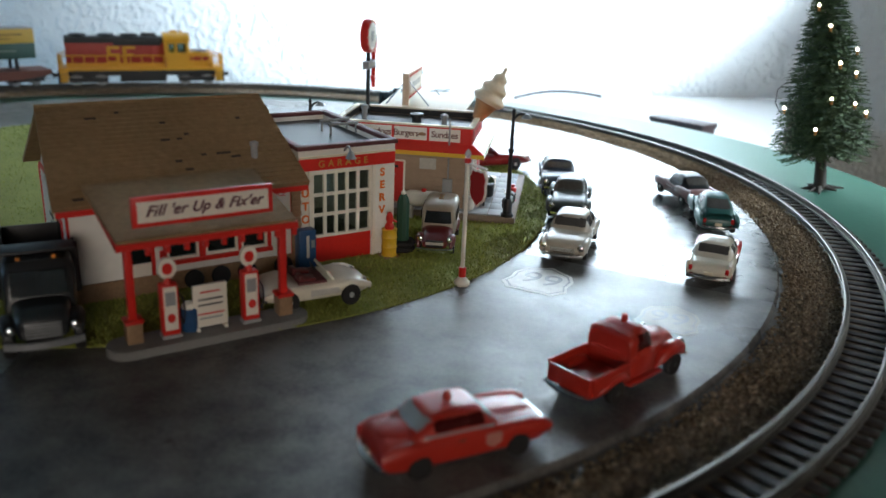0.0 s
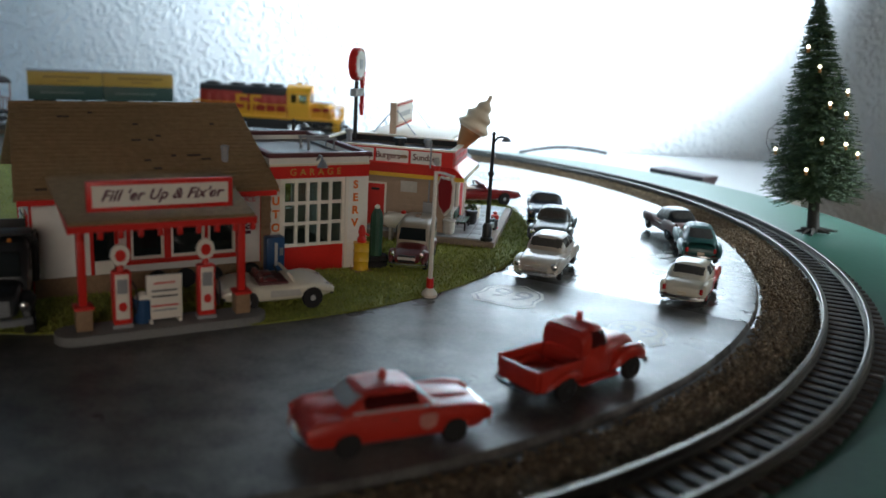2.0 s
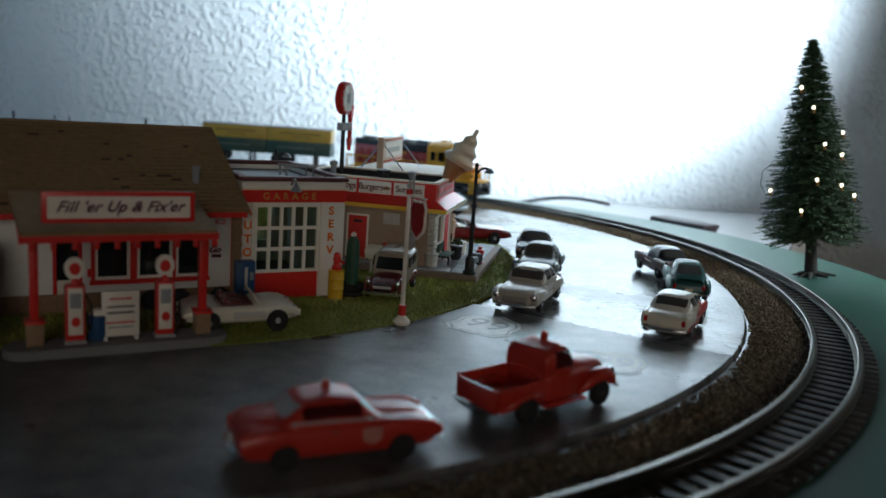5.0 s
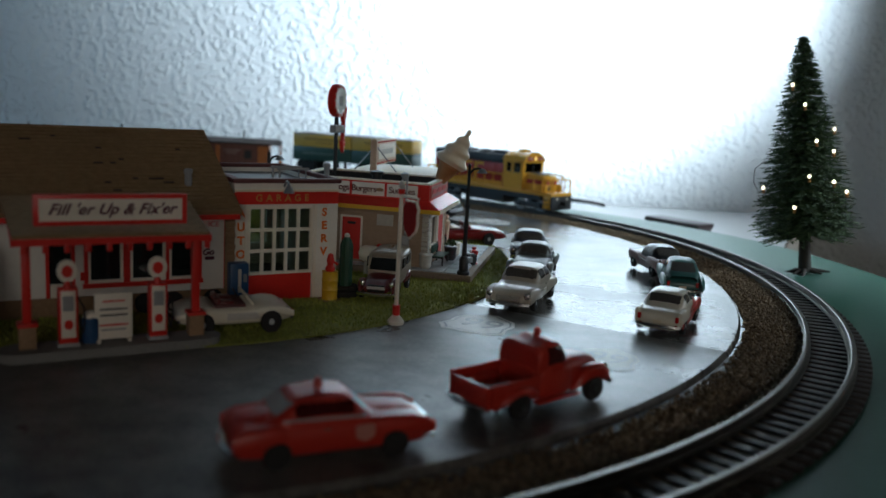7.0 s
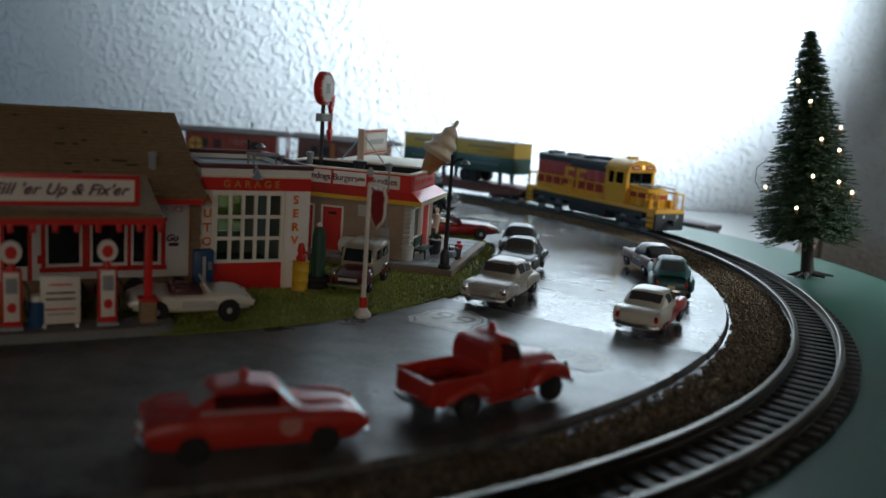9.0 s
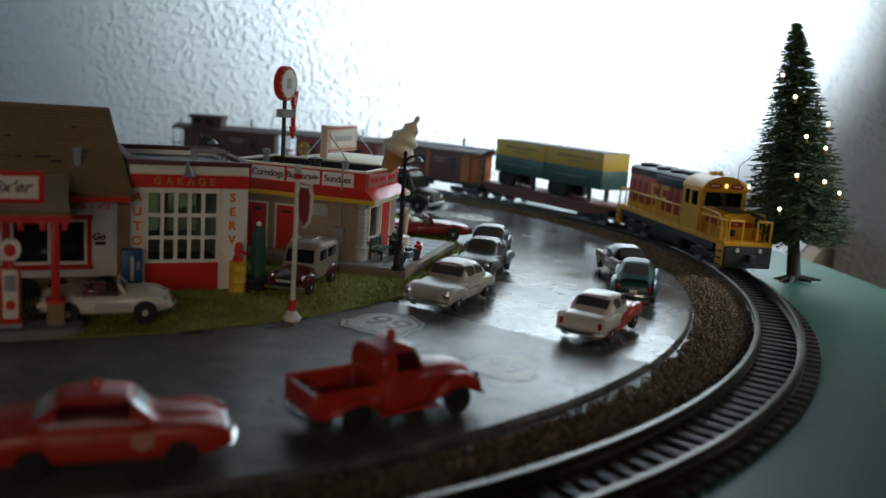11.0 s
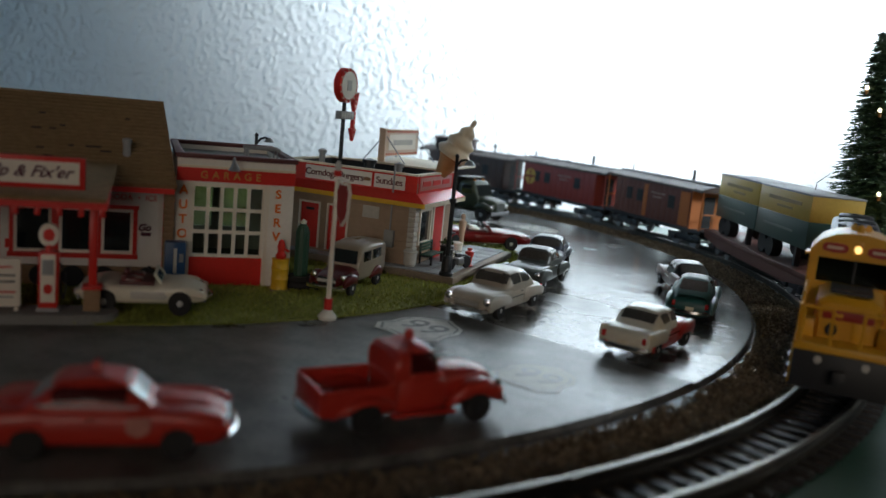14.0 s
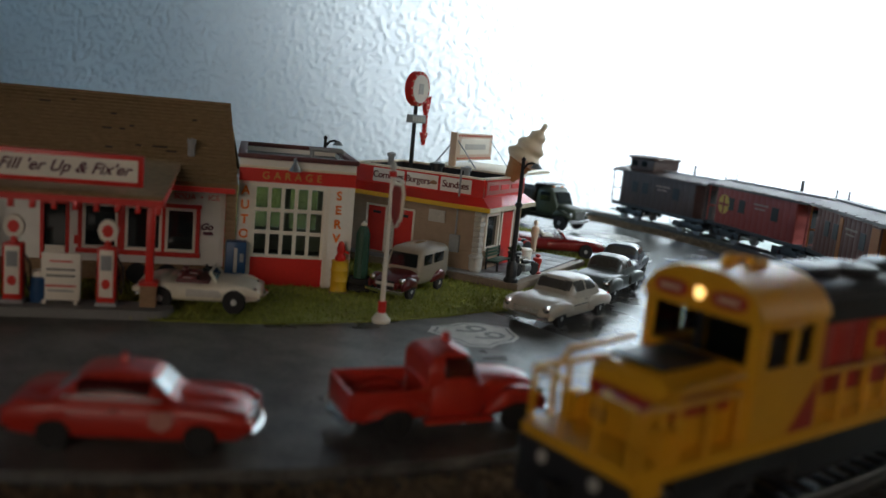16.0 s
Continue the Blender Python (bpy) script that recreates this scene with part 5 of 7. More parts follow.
def roadster(name, x, y, z, rz, paint, seat, label, L=4.5, group="model cars on the ring road", fins=0.0):
    t = thing(name, x, y, z, rz, label, "car", group)
    h, hw = L / 2, 0.9
    part("body", loft(B(), [(-h, 0.5, 0.36, 0.62), (-h + 0.15, 0.72, 0.3, 0.8), (-h + 0.5, 0.86, 0.26, 0.88 + fins), (-0.9, hw, 0.24, 0.9), (-0.85, hw, 0.24, 0.84), (0.35, hw, 0.24, 0.84), (0.4, hw, 0.24, 0.9), (min(1.1, h - 0.9), 0.9, 0.25, 0.9), (h - 0.45, 0.85, 0.28, 0.8), (h - 0.1, 0.68, 0.32, 0.68), (h, 0.45, 0.38, 0.58)], 3.4, 28), paint, t, smooth=55)
    part("cockpit", box(B(), -0.72, 0.32, -0.7, 0.7, 0.7, 0.875, 0.03), MAROOND, t, "open cockpit lining")
    for s in (-1, 1):
        sq = part("seat", box(B(), -0.55, -0.05, s * 0.36 - 0.24, s * 0.36 + 0.24, 0.8, 0.95, 0.05), seat, t)
        part("seat_back", box(B(), -0.68, -0.5, s * 0.36 - 0.24, s * 0.36 + 0.24, 0.85, 1.05, 0.05), seat, t)
        for nm, xc in (("front_fender", L * 0.289), ("rear_fender", -L * 0.289)):
            part(nm, loft(B(), [(xc - 0.85, 0.04, 0.5, 0.64), (xc - 0.4, 0.13, 0.5, 0.8), (xc, 0.15, 0.52, 0.85), (xc + 0.4, 0.13, 0.5, 0.81), (xc + 0.8, 0.04, 0.46, 0.64)], 2.5, 14, y=s * (hw - 0.1)), paint, t, smooth=60)
        part("side_cove", box(B(), -0.35, 0.75, s * (hw + 0.004) - 0.012, s * (hw + 0.004) + 0.012, 0.45, 0.66, 0.01), paint if fins else GREYST, t)
        part("headlight", lathe(B(), ((0.11, -0.08), (0.12, 0.02), (0.07, 0.05), (0.01, 0.06)), 12, Matrix.Translation((h - 0.2, s * 0.6, 0.62)) @ Matrix.Rotation(radians(90), 4, "Y")), CHROME, t)
    bm = B()
    pts = [(0.55, -0.7, 0.86), (0.34, -0.64, 1.1), (0.34, 0.64, 1.1), (0.55, 0.7, 0.86)]
    for a, b in zip(pts, pts[1:]):
        tube(bm, a, b, 0.05, seg=6)
    ws = part("windscreen_frame", bm, paint, t)
    part("pane", bridge(B(), [[(0.55, -0.66, 0.9), (0.55, 0.66, 0.9), (0.53, 0.66, 0.9), (0.53, -0.66, 0.9)], [(0.36, -0.6, 1.08), (0.36, 0.6, 1.08), (0.34, 0.6, 1.08), (0.34, -0.6, 1.08)]]), CLEAR, ws, smooth=0)
    part("steering_wheel", lathe(B(), ((0.15, 0), (0.18, 0.02), (0.15, 0.04), (0.13, 0.02)), 12, Matrix.Translation((0.12, 0.36, 1.0)) @ Matrix.Rotation(radians(60), 4, "Y")), BLACK, t)
    bumper(t, h - 0.02, 0.72, 0.36, 1)
    bumper(t, -h + 0.02, 0.72, 0.36, -1)
    wheel_set(t, L * 0.578, 1.72, 0.36, width=0.24)
    t.scale = (1, 1.05, 1.13)
    return t


roadster("white_roadster", -10.25, 26.2, 0.08, 21.5, OFFWHITE, MAROON, "cream open roadster with dark red seats on the lawn", L=3.9)
roadster("red_convertible", -1.15, 46.5, 0.0, 15, DEEPRED, OFFWHITE, "red open convertible beside the diner", L=5.7, fins=0.05)


def dump_truck(name, x, y, rz, cab_paint, bed_paint, label, z=0.0):
    t = thing(name, x, y, z, rz, label, "truck", "model cars on the ring road")
    part("frame", box(B(), -3.3, 3.0, -0.5, 0.5, 0.55, 0.85), BLACK, t, smooth=0)
    part("cab", loft(B(), [(0.35, 0.98, 0.8, 2.5), (0.45, 1.05, 0.75, 2.66), (1.4, 1.05, 0.75, 2.66), (1.62, 1.0, 0.75, 2.4), (1.95, 0.96, 0.78, 1.65)], 5, 28), cab_paint, t, smooth=45)
    part("windscreen", bridge(B(), [[(1.99, -0.8, 1.7), (1.99, 0.8, 1.7), (1.9, 0.8, 1.7), (1.9, -0.8, 1.7)], [(1.72, -0.76, 2.4), (1.72, 0.76, 2.4), (1.6, 0.76, 2.4), (1.6, -0.76, 2.4)]]), GLASSD, t, smooth=0)
    part("bonnet", loft(B(), [(1.85, 0.85, 0.7, 1.66), (2.5, 0.8, 0.7, 1.6), (3.05, 0.72, 0.72, 1.5), (3.2, 0.6, 0.8, 1.36)], 4, 24), cab_paint, t, smooth=50)
    for k in range(5):
        part("grille_bar", box(B(), 3.14, 3.24, -0.5, 0.5, 0.85 + 0.1 * k, 0.9 + 0.1 * k), STEEL, t, smooth=0)
    for s in (-1, 1):
        part("side_window", box(B(), 0.65, 1.45, s * 1.05 - 0.02, s * 1.05 + 0.02, 1.75, 2.35, 0.015), GLASSD, t)
        part("fender", loft(B(), [(1.75, 0.08, 0.8, 1.0), (2.0, 0.22, 0.85, 1.25), (2.4, 0.25, 0.95, 1.35), (2.85, 0.22, 0.85, 1.2), (3.15, 0.1, 0.75, 1.0)], 2.6, 14, y=s * 0.95), cab_paint, t, smooth=60)
        part("headlight", lathe(B(), ((0.14, -0.08), (0.15, 0.02), (0.1, 0.06), (0.01, 0.07)), 12, Matrix.Translation((3.12, s * 0.88, 1.1)) @ Matrix.Rotation(radians(90), 4, "Y")), CHROME, t)
        part("bed_side", box(B(), -3.5, 0.2, s * 1.12 - 0.06, s * 1.12 + 0.06, 1.0, 2.45, 0.03), bed_paint, t)
        for k in range(5):
            part("bed_rib", box(B(), -3.4 + 0.85 * k, -3.25 + 0.85 * k, s * 1.2 - 0.04, s * 1.2 + 0.04, 1.0, 2.42, 0.02), bed_paint, t)
        part("marker_lamp", box(B(), 1.2, 1.35, s * 0.5 - 0.06, s * 0.5 + 0.06, 2.62, 2.74, 0.02), ORANGE, t)
    part("bed_floor", box(B(), -3.5, 0.2, -1.06, 1.06, 0.95, 1.1), bed_paint, t, smooth=0)
    part("bed_front", box(B(), 0.14, 0.26, -1.15, 1.15, 1.0, 2.75, 0.03), bed_paint, t)
    part("bed_shield", box(B(), 0.2, 1.1, -1.1, 1.1, 2.76, 2.84, 0.02), bed_paint, t)
    part("tailgate", box(B(), -3.6, -3.5, -1.12, 1.12, 1.0, 2.3, 0.03), bed_paint, t)
    bumper(t, 3.25, 1.1, 0.55, 1, h=0.25, material=STEEL)
    wheel_set(t, 4.6, 1.95, 0.52, front=0.1, width=0.32, hub=STEEL)
    return t


DRAB = mat("olive_drab", (0.035, 0.045, 0.028), 0.5, vary=0.15)
dump_truck("dump_truck", -18.9, 24.4, 290, BLACKC, BLACK, "black dump truck beside the filling station", z=0.06)
dump_truck("army_truck", -3.4, 58.2, -28, DRAB, BLACK, "olive green truck with black tipper bed")


# ---- the train: x runs forward, z = 0 is the rail top ----
LYELLOW = mat("loco_yellow", (0.7, 0.34, 0.015), 0.42, vary=0.07)
LRED = mat("loco_red", (0.38, 0.03, 0.02), 0.45, vary=0.08)
LBLACK = mat("loco_black", (0.02, 0.02, 0.022), 0.5, vary=0.15)
TGREEN = mat("trailer_green", (0.03, 0.075, 0.06), 0.45, vary=0.08)
TSLOGAN = mat("faded_grey_print", (0.16, 0.19, 0.17), 0.5, vary=0.15)
TBAR = mat("faded_brown_print", (0.3, 0.19, 0.05), 0.5, vary=0.15)
TGOLD = mat("trailer_gold", (0.55, 0.35, 0.06), 0.45, vary=0.08)
CABORANGE = mat("rusty_orange", (0.42, 0.12, 0.02), 0.55, vary=0.15)
FAINT = mat("worn_print", (0.3, 0.2, 0.16), 0.6, vary=0.2)
BOXRED = mat("box_red", (0.26, 0.035, 0.026), 0.55, vary=0.12)
BOXBROWN = mat("box_brown", (0.14, 0.045, 0.03), 0.6, vary=0.12)
BOXDARK = mat("box_dark", (0.06, 0.033, 0.027), 0.6, vary=0.12)
GLOW = mat("headlamp_glow", (1.0, 0.6, 0.2), 0.3, vary=0.0, bump=0, emit=2.5)
LAMPWHITE = mat("fairy_light_glow", (1.0, 0.86, 0.6), 0.3, vary=0.0, bump=0, emit=5.0)


def shorten(t, f, squeeze=1.0):
    """Draws a vehicle's body in along its length; round wheels keep their shape."""
    seen = set()
    for o in t.children_recursive:
        if o.type == "MESH" and o.data.name not in seen:
            seen.add(o.data.name)
            xs = [v.co.x for v in o.data.vertices]
            if squeeze != 1 and not o.name.startswith(("wheelset", "axle", "bogie", "bolster")):
                for v in o.data.vertices:
                    v.co.y *= squeeze
            if o.name.startswith(("wheelset", "road_wheel", "roof_fan", "axle_box")):
                c = (min(xs) + max(xs)) / 2
                for v in o.data.vertices:
                    v.co.x += c * (f - 1)
            else:
                for v in o.data.vertices:
                    v.co.x *= f
    return t


def bogie(t, x, wheels=2, gap=2.4, wr=0.46):
    b = part("bogie", box(box(B(), x - gap / 2 - 0.7, x + gap / 2 + 0.7, -1.0, -0.8, 0.35, 0.75, 0.05), x - gap / 2 - 0.7, x + gap / 2 + 0.7, 0.8, 1.0, 0.35, 0.75, 0.05), LBLACK, t, "black bogie side frames")
    part("bolster", box(B(), x - 0.35, x + 0.35, -0.98, 0.98, 0.5, 0.95, 0.04), LBLACK, b)
    for k in range(wheels):
        xx = x + (k - (wheels - 1) / 2) * gap / max(1, wheels - 1)
        bm = lathe(B(), ((wr * 0.5, -0.84), (wr, -0.83), (wr * 1.06, -0.68), (wr * 1.06, -0.62), (0.09, -0.6), (0.09, 0.6), (wr * 1.06, 0.62), (wr * 1.06, 0.68), (wr, 0.83), (wr * 0.5, 0.84)), 16, Matrix.Translation((xx, 0, wr)) @ Matrix.Rotation(radians(90), 4, "X"))
        part("wheelset", bm, STEEL, b, "dull metal wheelset")
        for s in (-1, 1):
            part("axle_box", box(B(), xx - 0.2, xx + 0.2, s * 1.05 - 0.08, s * 1.05 + 0.08, 0.32, 0.66, 0.03), LBLACK, b)


def rail_fence(t, x0, x1, y, z0, h, n, material):
    bm = B()
    for k in range(n + 1):
        x = x0 + (x1 - x0) * k / n
        tube(bm, (x, y, z0), (x, y, z0 + h), 0.06, seg=6)
    tube(bm, (x0, y, z0 + h), (x1, y, z0 + h), 0.06, seg=6)
    return part("handrail", bm, material, t, "yellow handrail")


def locomotive():
    t = thing("locomotive", 0, 0, 0, 0, "yellow and red diesel locomotive with black roof", "locomotive")
    part("deck", box(B(), -8.5, 8.5, -1.5, 1.5, 1.35, 1.62, 0.04), LYELLOW, t)
    part("side_sill", box(box(B(), -7.2, 7.2, -1.52, -1.42, 1.0, 1.38), -7.2, 7.2, 1.42, 1.52, 1.0, 1.38), LBLACK, t, smooth=0)
    part("underframe", box(B(), -8.3, 8.3, -0.8, 0.8, 0.85, 1.36), LBLACK, t, smooth=0)
    part("fuel_tank", loft(B(), [(-2.4, 1.2, 0.35, 1.3), (-2.3, 1.3, 0.3, 1.35), (2.3, 1.3, 0.3, 1.35), (2.4, 1.2, 0.35, 1.3)], 5, 20), LBLACK, t)
    # long hood
    part("long_hood", box(B(), -7.7, 2.3, -0.98, 0.98, 1.62, 3.75, 0.06), LRED, t, "dark red long hood")
    part("hood_roof", loft(B(), [(-7.72, 0.99, 3.5, 4.28), (2.3, 0.99, 3.5, 4.28)], 4, 20), LBLACK, t, "black rounded hood top")
    part("hood_stripe", box(box(B(), -7.72, 2.3, -1.0, -0.985, 1.62, 2.0), -7.72, 2.3, 0.985, 1.0, 1.62, 2.0), LYELLOW, t, smooth=0)
    for x in (-6.4, -3.6, -1.2):
        f = part("roof_fan", lathe(B(), ((0.72, 4.2), (0.75, 4.4), (0.66, 4.46), (0.2, 4.46), (0.18, 4.5), (0.02, 4.5)), 18, Matrix.Translation((x, 0, 0))), LBLACK, t)
    part("exhaust_box", box(B(), 0.0, 1.6, -0.45, 0.45, 4.22, 4.52, 0.05), LBLACK, t)
    part("air_intake", box(box(B(), -2.9, 2.0, -1.06, -0.9, 3.5, 4.0, 0.04), -2.9, 2.0, 0.9, 1.06, 3.5, 4.0, 0.04), LBLACK, t)
    for s in (-1, 1):
        for k in range(9):
            part("hood_door", box(B(), -7.4 + 1.05 * k, -6.5 + 1.05 * k, s * 0.995 - 0.02, s * 0.995 + 0.02, 2.05, 3.4, 0.01), LRED, t)
        # large plain block initials in yellow
        for k, (xa, segs) in enumerate(((-3.6, ((0, 1, 0.0, 0.22), (0, 1, 0.62, 0.86), (0, 1, 1.26, 1.5), (0, 0.3, 0.7, 1.4), (0.7, 1, 0.1, 0.8))), (-2.0, ((0, 0.3, 0, 1.5), (0, 1, 1.26, 1.5), (0, 0.8, 0.62, 0.86))))):
            bm = B()
            for a, b, c, d in segs:
                xx = (xa + a * 1.3, xa + b * 1.3) if s < 0 else (xa + (1 - b) * 1.3, xa + (1 - a) * 1.3)
                box(bm, *xx, s * 1.03 - 0.012, s * 1.03 + 0.012, 1.95 + c, 1.95 + d)
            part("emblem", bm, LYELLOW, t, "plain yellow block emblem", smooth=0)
        rail_fence(t, -8.2, 2.2, s * 1.42, 1.62, 1.05, 9, LYELLOW)
        rail_fence(t, 5.2, 8.3, s * 1.42, 1.62, 1.0, 3, LYELLOW)
    # cab: hollow, with open windows behind thin glass
    cab = part("cab", box(box(B(), 2.3, 2.42, -1.46, 1.46, 1.62, 3.95, 0.02), 2.42, 4.9, -1.4, 1.4, 1.62, 1.75), LYELLOW, t, "yellow cab")
    bm = pierced(B(), -1.46, 1.46, 1.62, 3.95, 0.0, 0.1, ((-1.2, 1.2, 2.98, 3.74),))
    bmesh.ops.transform(bm, matrix=Matrix.Translation((4.9, 0, 0)) @ Matrix.Rotation(radians(90), 4, "Z"), verts=bm.verts)
    part("cab_front", bm, LYELLOW, cab, smooth=0)
    part("windscreen", box(B(), 4.83, 4.85, -1.22, 1.22, 2.95, 3.77), CLEAR, cab, "wide windscreen pane", smooth=0)
    part("window_post", box(B(), 4.8, 4.9, -0.035, 0.035, 2.95, 3.77), LBLACK, cab, smooth=0)
    part("control_desk", box(B(), 3.9, 4.7, -1.1, 1.1, 1.75, 2.85, 0.05), LBLACK, cab, "dark control desk")
    part("cab_lining", box(B(), 2.44, 2.5, -1.3, 1.3, 1.76, 3.9), LBLACK, cab, smooth=0)
    bm = B()
    bridge(bm, [[(x, y, z) for y, z in ((-1.5, 3.82), (1.5, 3.82), (1.46, 4.0), (1.2, 4.3), (0.75, 4.5), (0.3, 4.58), (-0.3, 4.58), (-0.75, 4.5), (-1.2, 4.3), (-1.46, 4.0))] for x in (2.25, 5.02)])
    part("cab_roof", bm, LYELLOW, t, smooth=50)
    for s in (-1, 1):
        bm = pierced(B(), 2.42, 4.82, 1.62, 3.95, s * 1.46 - 0.05, s * 1.46 + 0.01, ((2.75, 3.4, 2.95, 3.72), (3.65, 4.55, 2.95, 3.72)))
        bmesh.ops.remove_doubles(bm, verts=bm.verts, dist=1e-4)
        part("cab_side", bm, LYELLOW, cab, smooth=0)
        for xa, xb in ((2.75, 3.4), (3.65, 4.55)):
            part("cab_window", box(B(), xa - 0.03, xb + 0.03, s * 1.39 - 0.01, s * 1.39 + 0.01, 2.92, 3.75), CLEAR, cab, smooth=0)
        part("window_awning", box(B(), 3.55, 4.65, *sorted((s * 1.47, s * 1.66)), 3.74, 3.79, 0.01), LYELLOW, cab)
        part("red_wedge", bridge(B(), [[(2.3, s * 1.475, 1.65), (3.3, s * 1.475, 1.65), (2.35, s * 1.475, 2.6)], [(2.3, s * 1.495, 1.65), (3.3, s * 1.495, 1.65), (2.35, s * 1.495, 2.6)]]), LRED, t, smooth=0)
        nb = part("number_board", loft(B(), [(4.98, 0.42, 3.93, 4.23), (5.08, 0.42, 3.93, 4.23)], 3, 20, y=s * 0.72), LRED, t, "red number board")
        part("number_bar", box(B(), 5.08, 5.1, s * 0.72 - 0.26, s * 0.72 + 0.26, 4.04, 4.13), PEACH, nb, smooth=0)
        # curved grab rails and steps at the cab's corner
        part("grab_rail", tube(tube(tube(B(), (7.7, s * 1.42, 1.62), (7.7, s * 1.42, 2.5), 0.06, seg=6), (7.7, s * 1.42, 2.5), (7.3, s * 1.42, 2.85), 0.06, seg=6), (7.3, s * 1.42, 2.85), (5.2, s * 1.42, 2.95), 0.06, seg=6), LYELLOW, t, "yellow grab rail")
        part("sand_box", box(B(), 7.0, 7.5, s * 1.15 - 0.2, s * 1.15 + 0.2, 1.62, 2.15, 0.04), LYELLOW, t)
    part("cab_headlight", lathe(B(), ((0.11, -0.05), (0.12, 0.05), (0.08, 0.09), (0.01, 0.1)), 12, Matrix.Translation((5.02, 0, 4.1)) @ Matrix.Rotation(radians(90), 4, "Y")), GLOW, t, "lit orange headlamp")
    part("headlight_case", box(B(), 4.98, 5.05, -0.17, 0.17, 3.9, 4.34, 0.03), LYELLOW, t)
    part("horn", tube(tube(B(), (3.0, 0.25, 4.65), (3.7, 0.25, 4.68), 0.06, 0.12, 10), (3.1, -0.2, 4.65), (3.8, -0.2, 4.68), 0.06, 0.12, 10), LYELLOW, t)
    part("roof_beacon", lathe(B(), ((0.14, 4.5), (0.14, 4.72), (0.08, 4.8), (0.01, 4.82)), 10, Matrix.Translation((4.2, 0, 0))), LYELLOW, t)
    # short hood
    bm = B()
    bridge(bm, [[(4.9, -1.02, 1.62), (4.9, 1.02, 1.62), (4.9, 1.02, 2.85), (4.9, 0.7, 3.0), (4.9, -0.7, 3.0), (4.9, -1.02, 2.85)], [(7.0, -1.0, 1.62), (7.0, 1.0, 1.62), (7.0, 1.0, 2.7), (7.0, 0.7, 2.86), (7.0, -0.7, 2.86), (7.0, -1.0, 2.7)], [(7.25, -0.85, 1.62), (7.25, 0.85, 1.62), (7.25, 0.85, 2.55), (7.25, 0.6, 2.68), (7.25, -0.6, 2.68), (7.25, -0.85, 2.55)]])
    part("short_hood", bm, LYELLOW, t, smooth=30)
    part("nose_top", box(B(), 4.95, 6.9, -0.66, 0.66, 2.93, 3.0, 0.02), LBLACK, t, "black anti-glare top")
    part("nose_stripe", box(B(), 7.2, 7.28, -0.78, 0.78, 2.2, 2.48, 0.02), LRED, t)
    part("nose_lettering_bar", box(B(), 7.275, 7.295, -0.4, -0.15, 2.28, 2.4), LYELLOW, t, smooth=0)
    part("nose_door", box(B(), 7.2, 7.27, 0.15, 0.7, 1.66, 2.15, 0.02), LYELLOW, t)
    part("brake_wheel", lathe(B(), ((0.15, -0.03), (0.19, 0.0), (0.15, 0.03), (0.11, 0.0)), 16, Matrix.Translation((7.32, -0.45, 1.9)) @ Matrix.Rotation(radians(90), 4, "Y")), LBLACK, t, "dark hand wheel")
    for s in (-1, 1):
        part("nose_band", box(B(), 5.0, 7.0, s * 1.02 - 0.02, s * 1.02 + 0.02, 2.2, 2.55), LRED, t, smooth=0)
    # pilots, steps and couplers at both ends
    for e in (-1, 1):
        part("pilot", box(B(), *sorted((e * 8.4, e * 8.58)), -1.45, 1.45, 0.3, 1.4, 0.03), LBLACK, t, "black end plate")
        part("coupler", box(box(B(), *sorted((e * 8.5, e * 9.05)), -0.12, 0.12, 0.72, 1.0, 0.03), *sorted((e * 8.95, e * 9.2)), -0.22, 0.16, 0.66, 1.05, 0.04), LBLACK, t)
        for ya, yb in ((-1.3, -0.45), (0.45, 1.3)):
            bm = B()
            for y in (ya, yb):
                tube(bm, (e * 8.45, y, 1.62), (e * 8.45, y, 2.65), 0.06, seg=6)
            tube(bm, (e * 8.45, ya, 2.65), (e * 8.45, yb, 2.65), 0.06, seg=6)
            part("end_railing", bm, LYELLOW, t, "yellow end railing")
        for s in (-1, 1):
            st = part("step_well", box(B(), *sorted((e * 7.6, e * 8.4)), s * 1.4 - 0.12, s * 1.4 + 0.12, 0.35, 1.4, 0.03), LYELLOW, t)
            for k in range(3):
                part("step", box(B(), *sorted((e * 7.65, e * 8.35)), s * 1.5 - 0.1, s * 1.5 + 0.1, 0.4 + 0.33 * k, 0.46 + 0.33 * k), LBLACK, st, smooth=0)
            part("ditch_light", lathe(B(), ((0.12, 0), (0.12, 0.06), (0.01, 0.08)), 10, Matrix.Translation((e * 8.58, s * 0.7, 1.2)) @ Matrix.Rotation(radians(90 * e), 4, "Y")), GREYST, t)
    bogie(t, 5.6, 2, 2.5)
    bogie(t, -5.6, 2, 2.5)
    return t


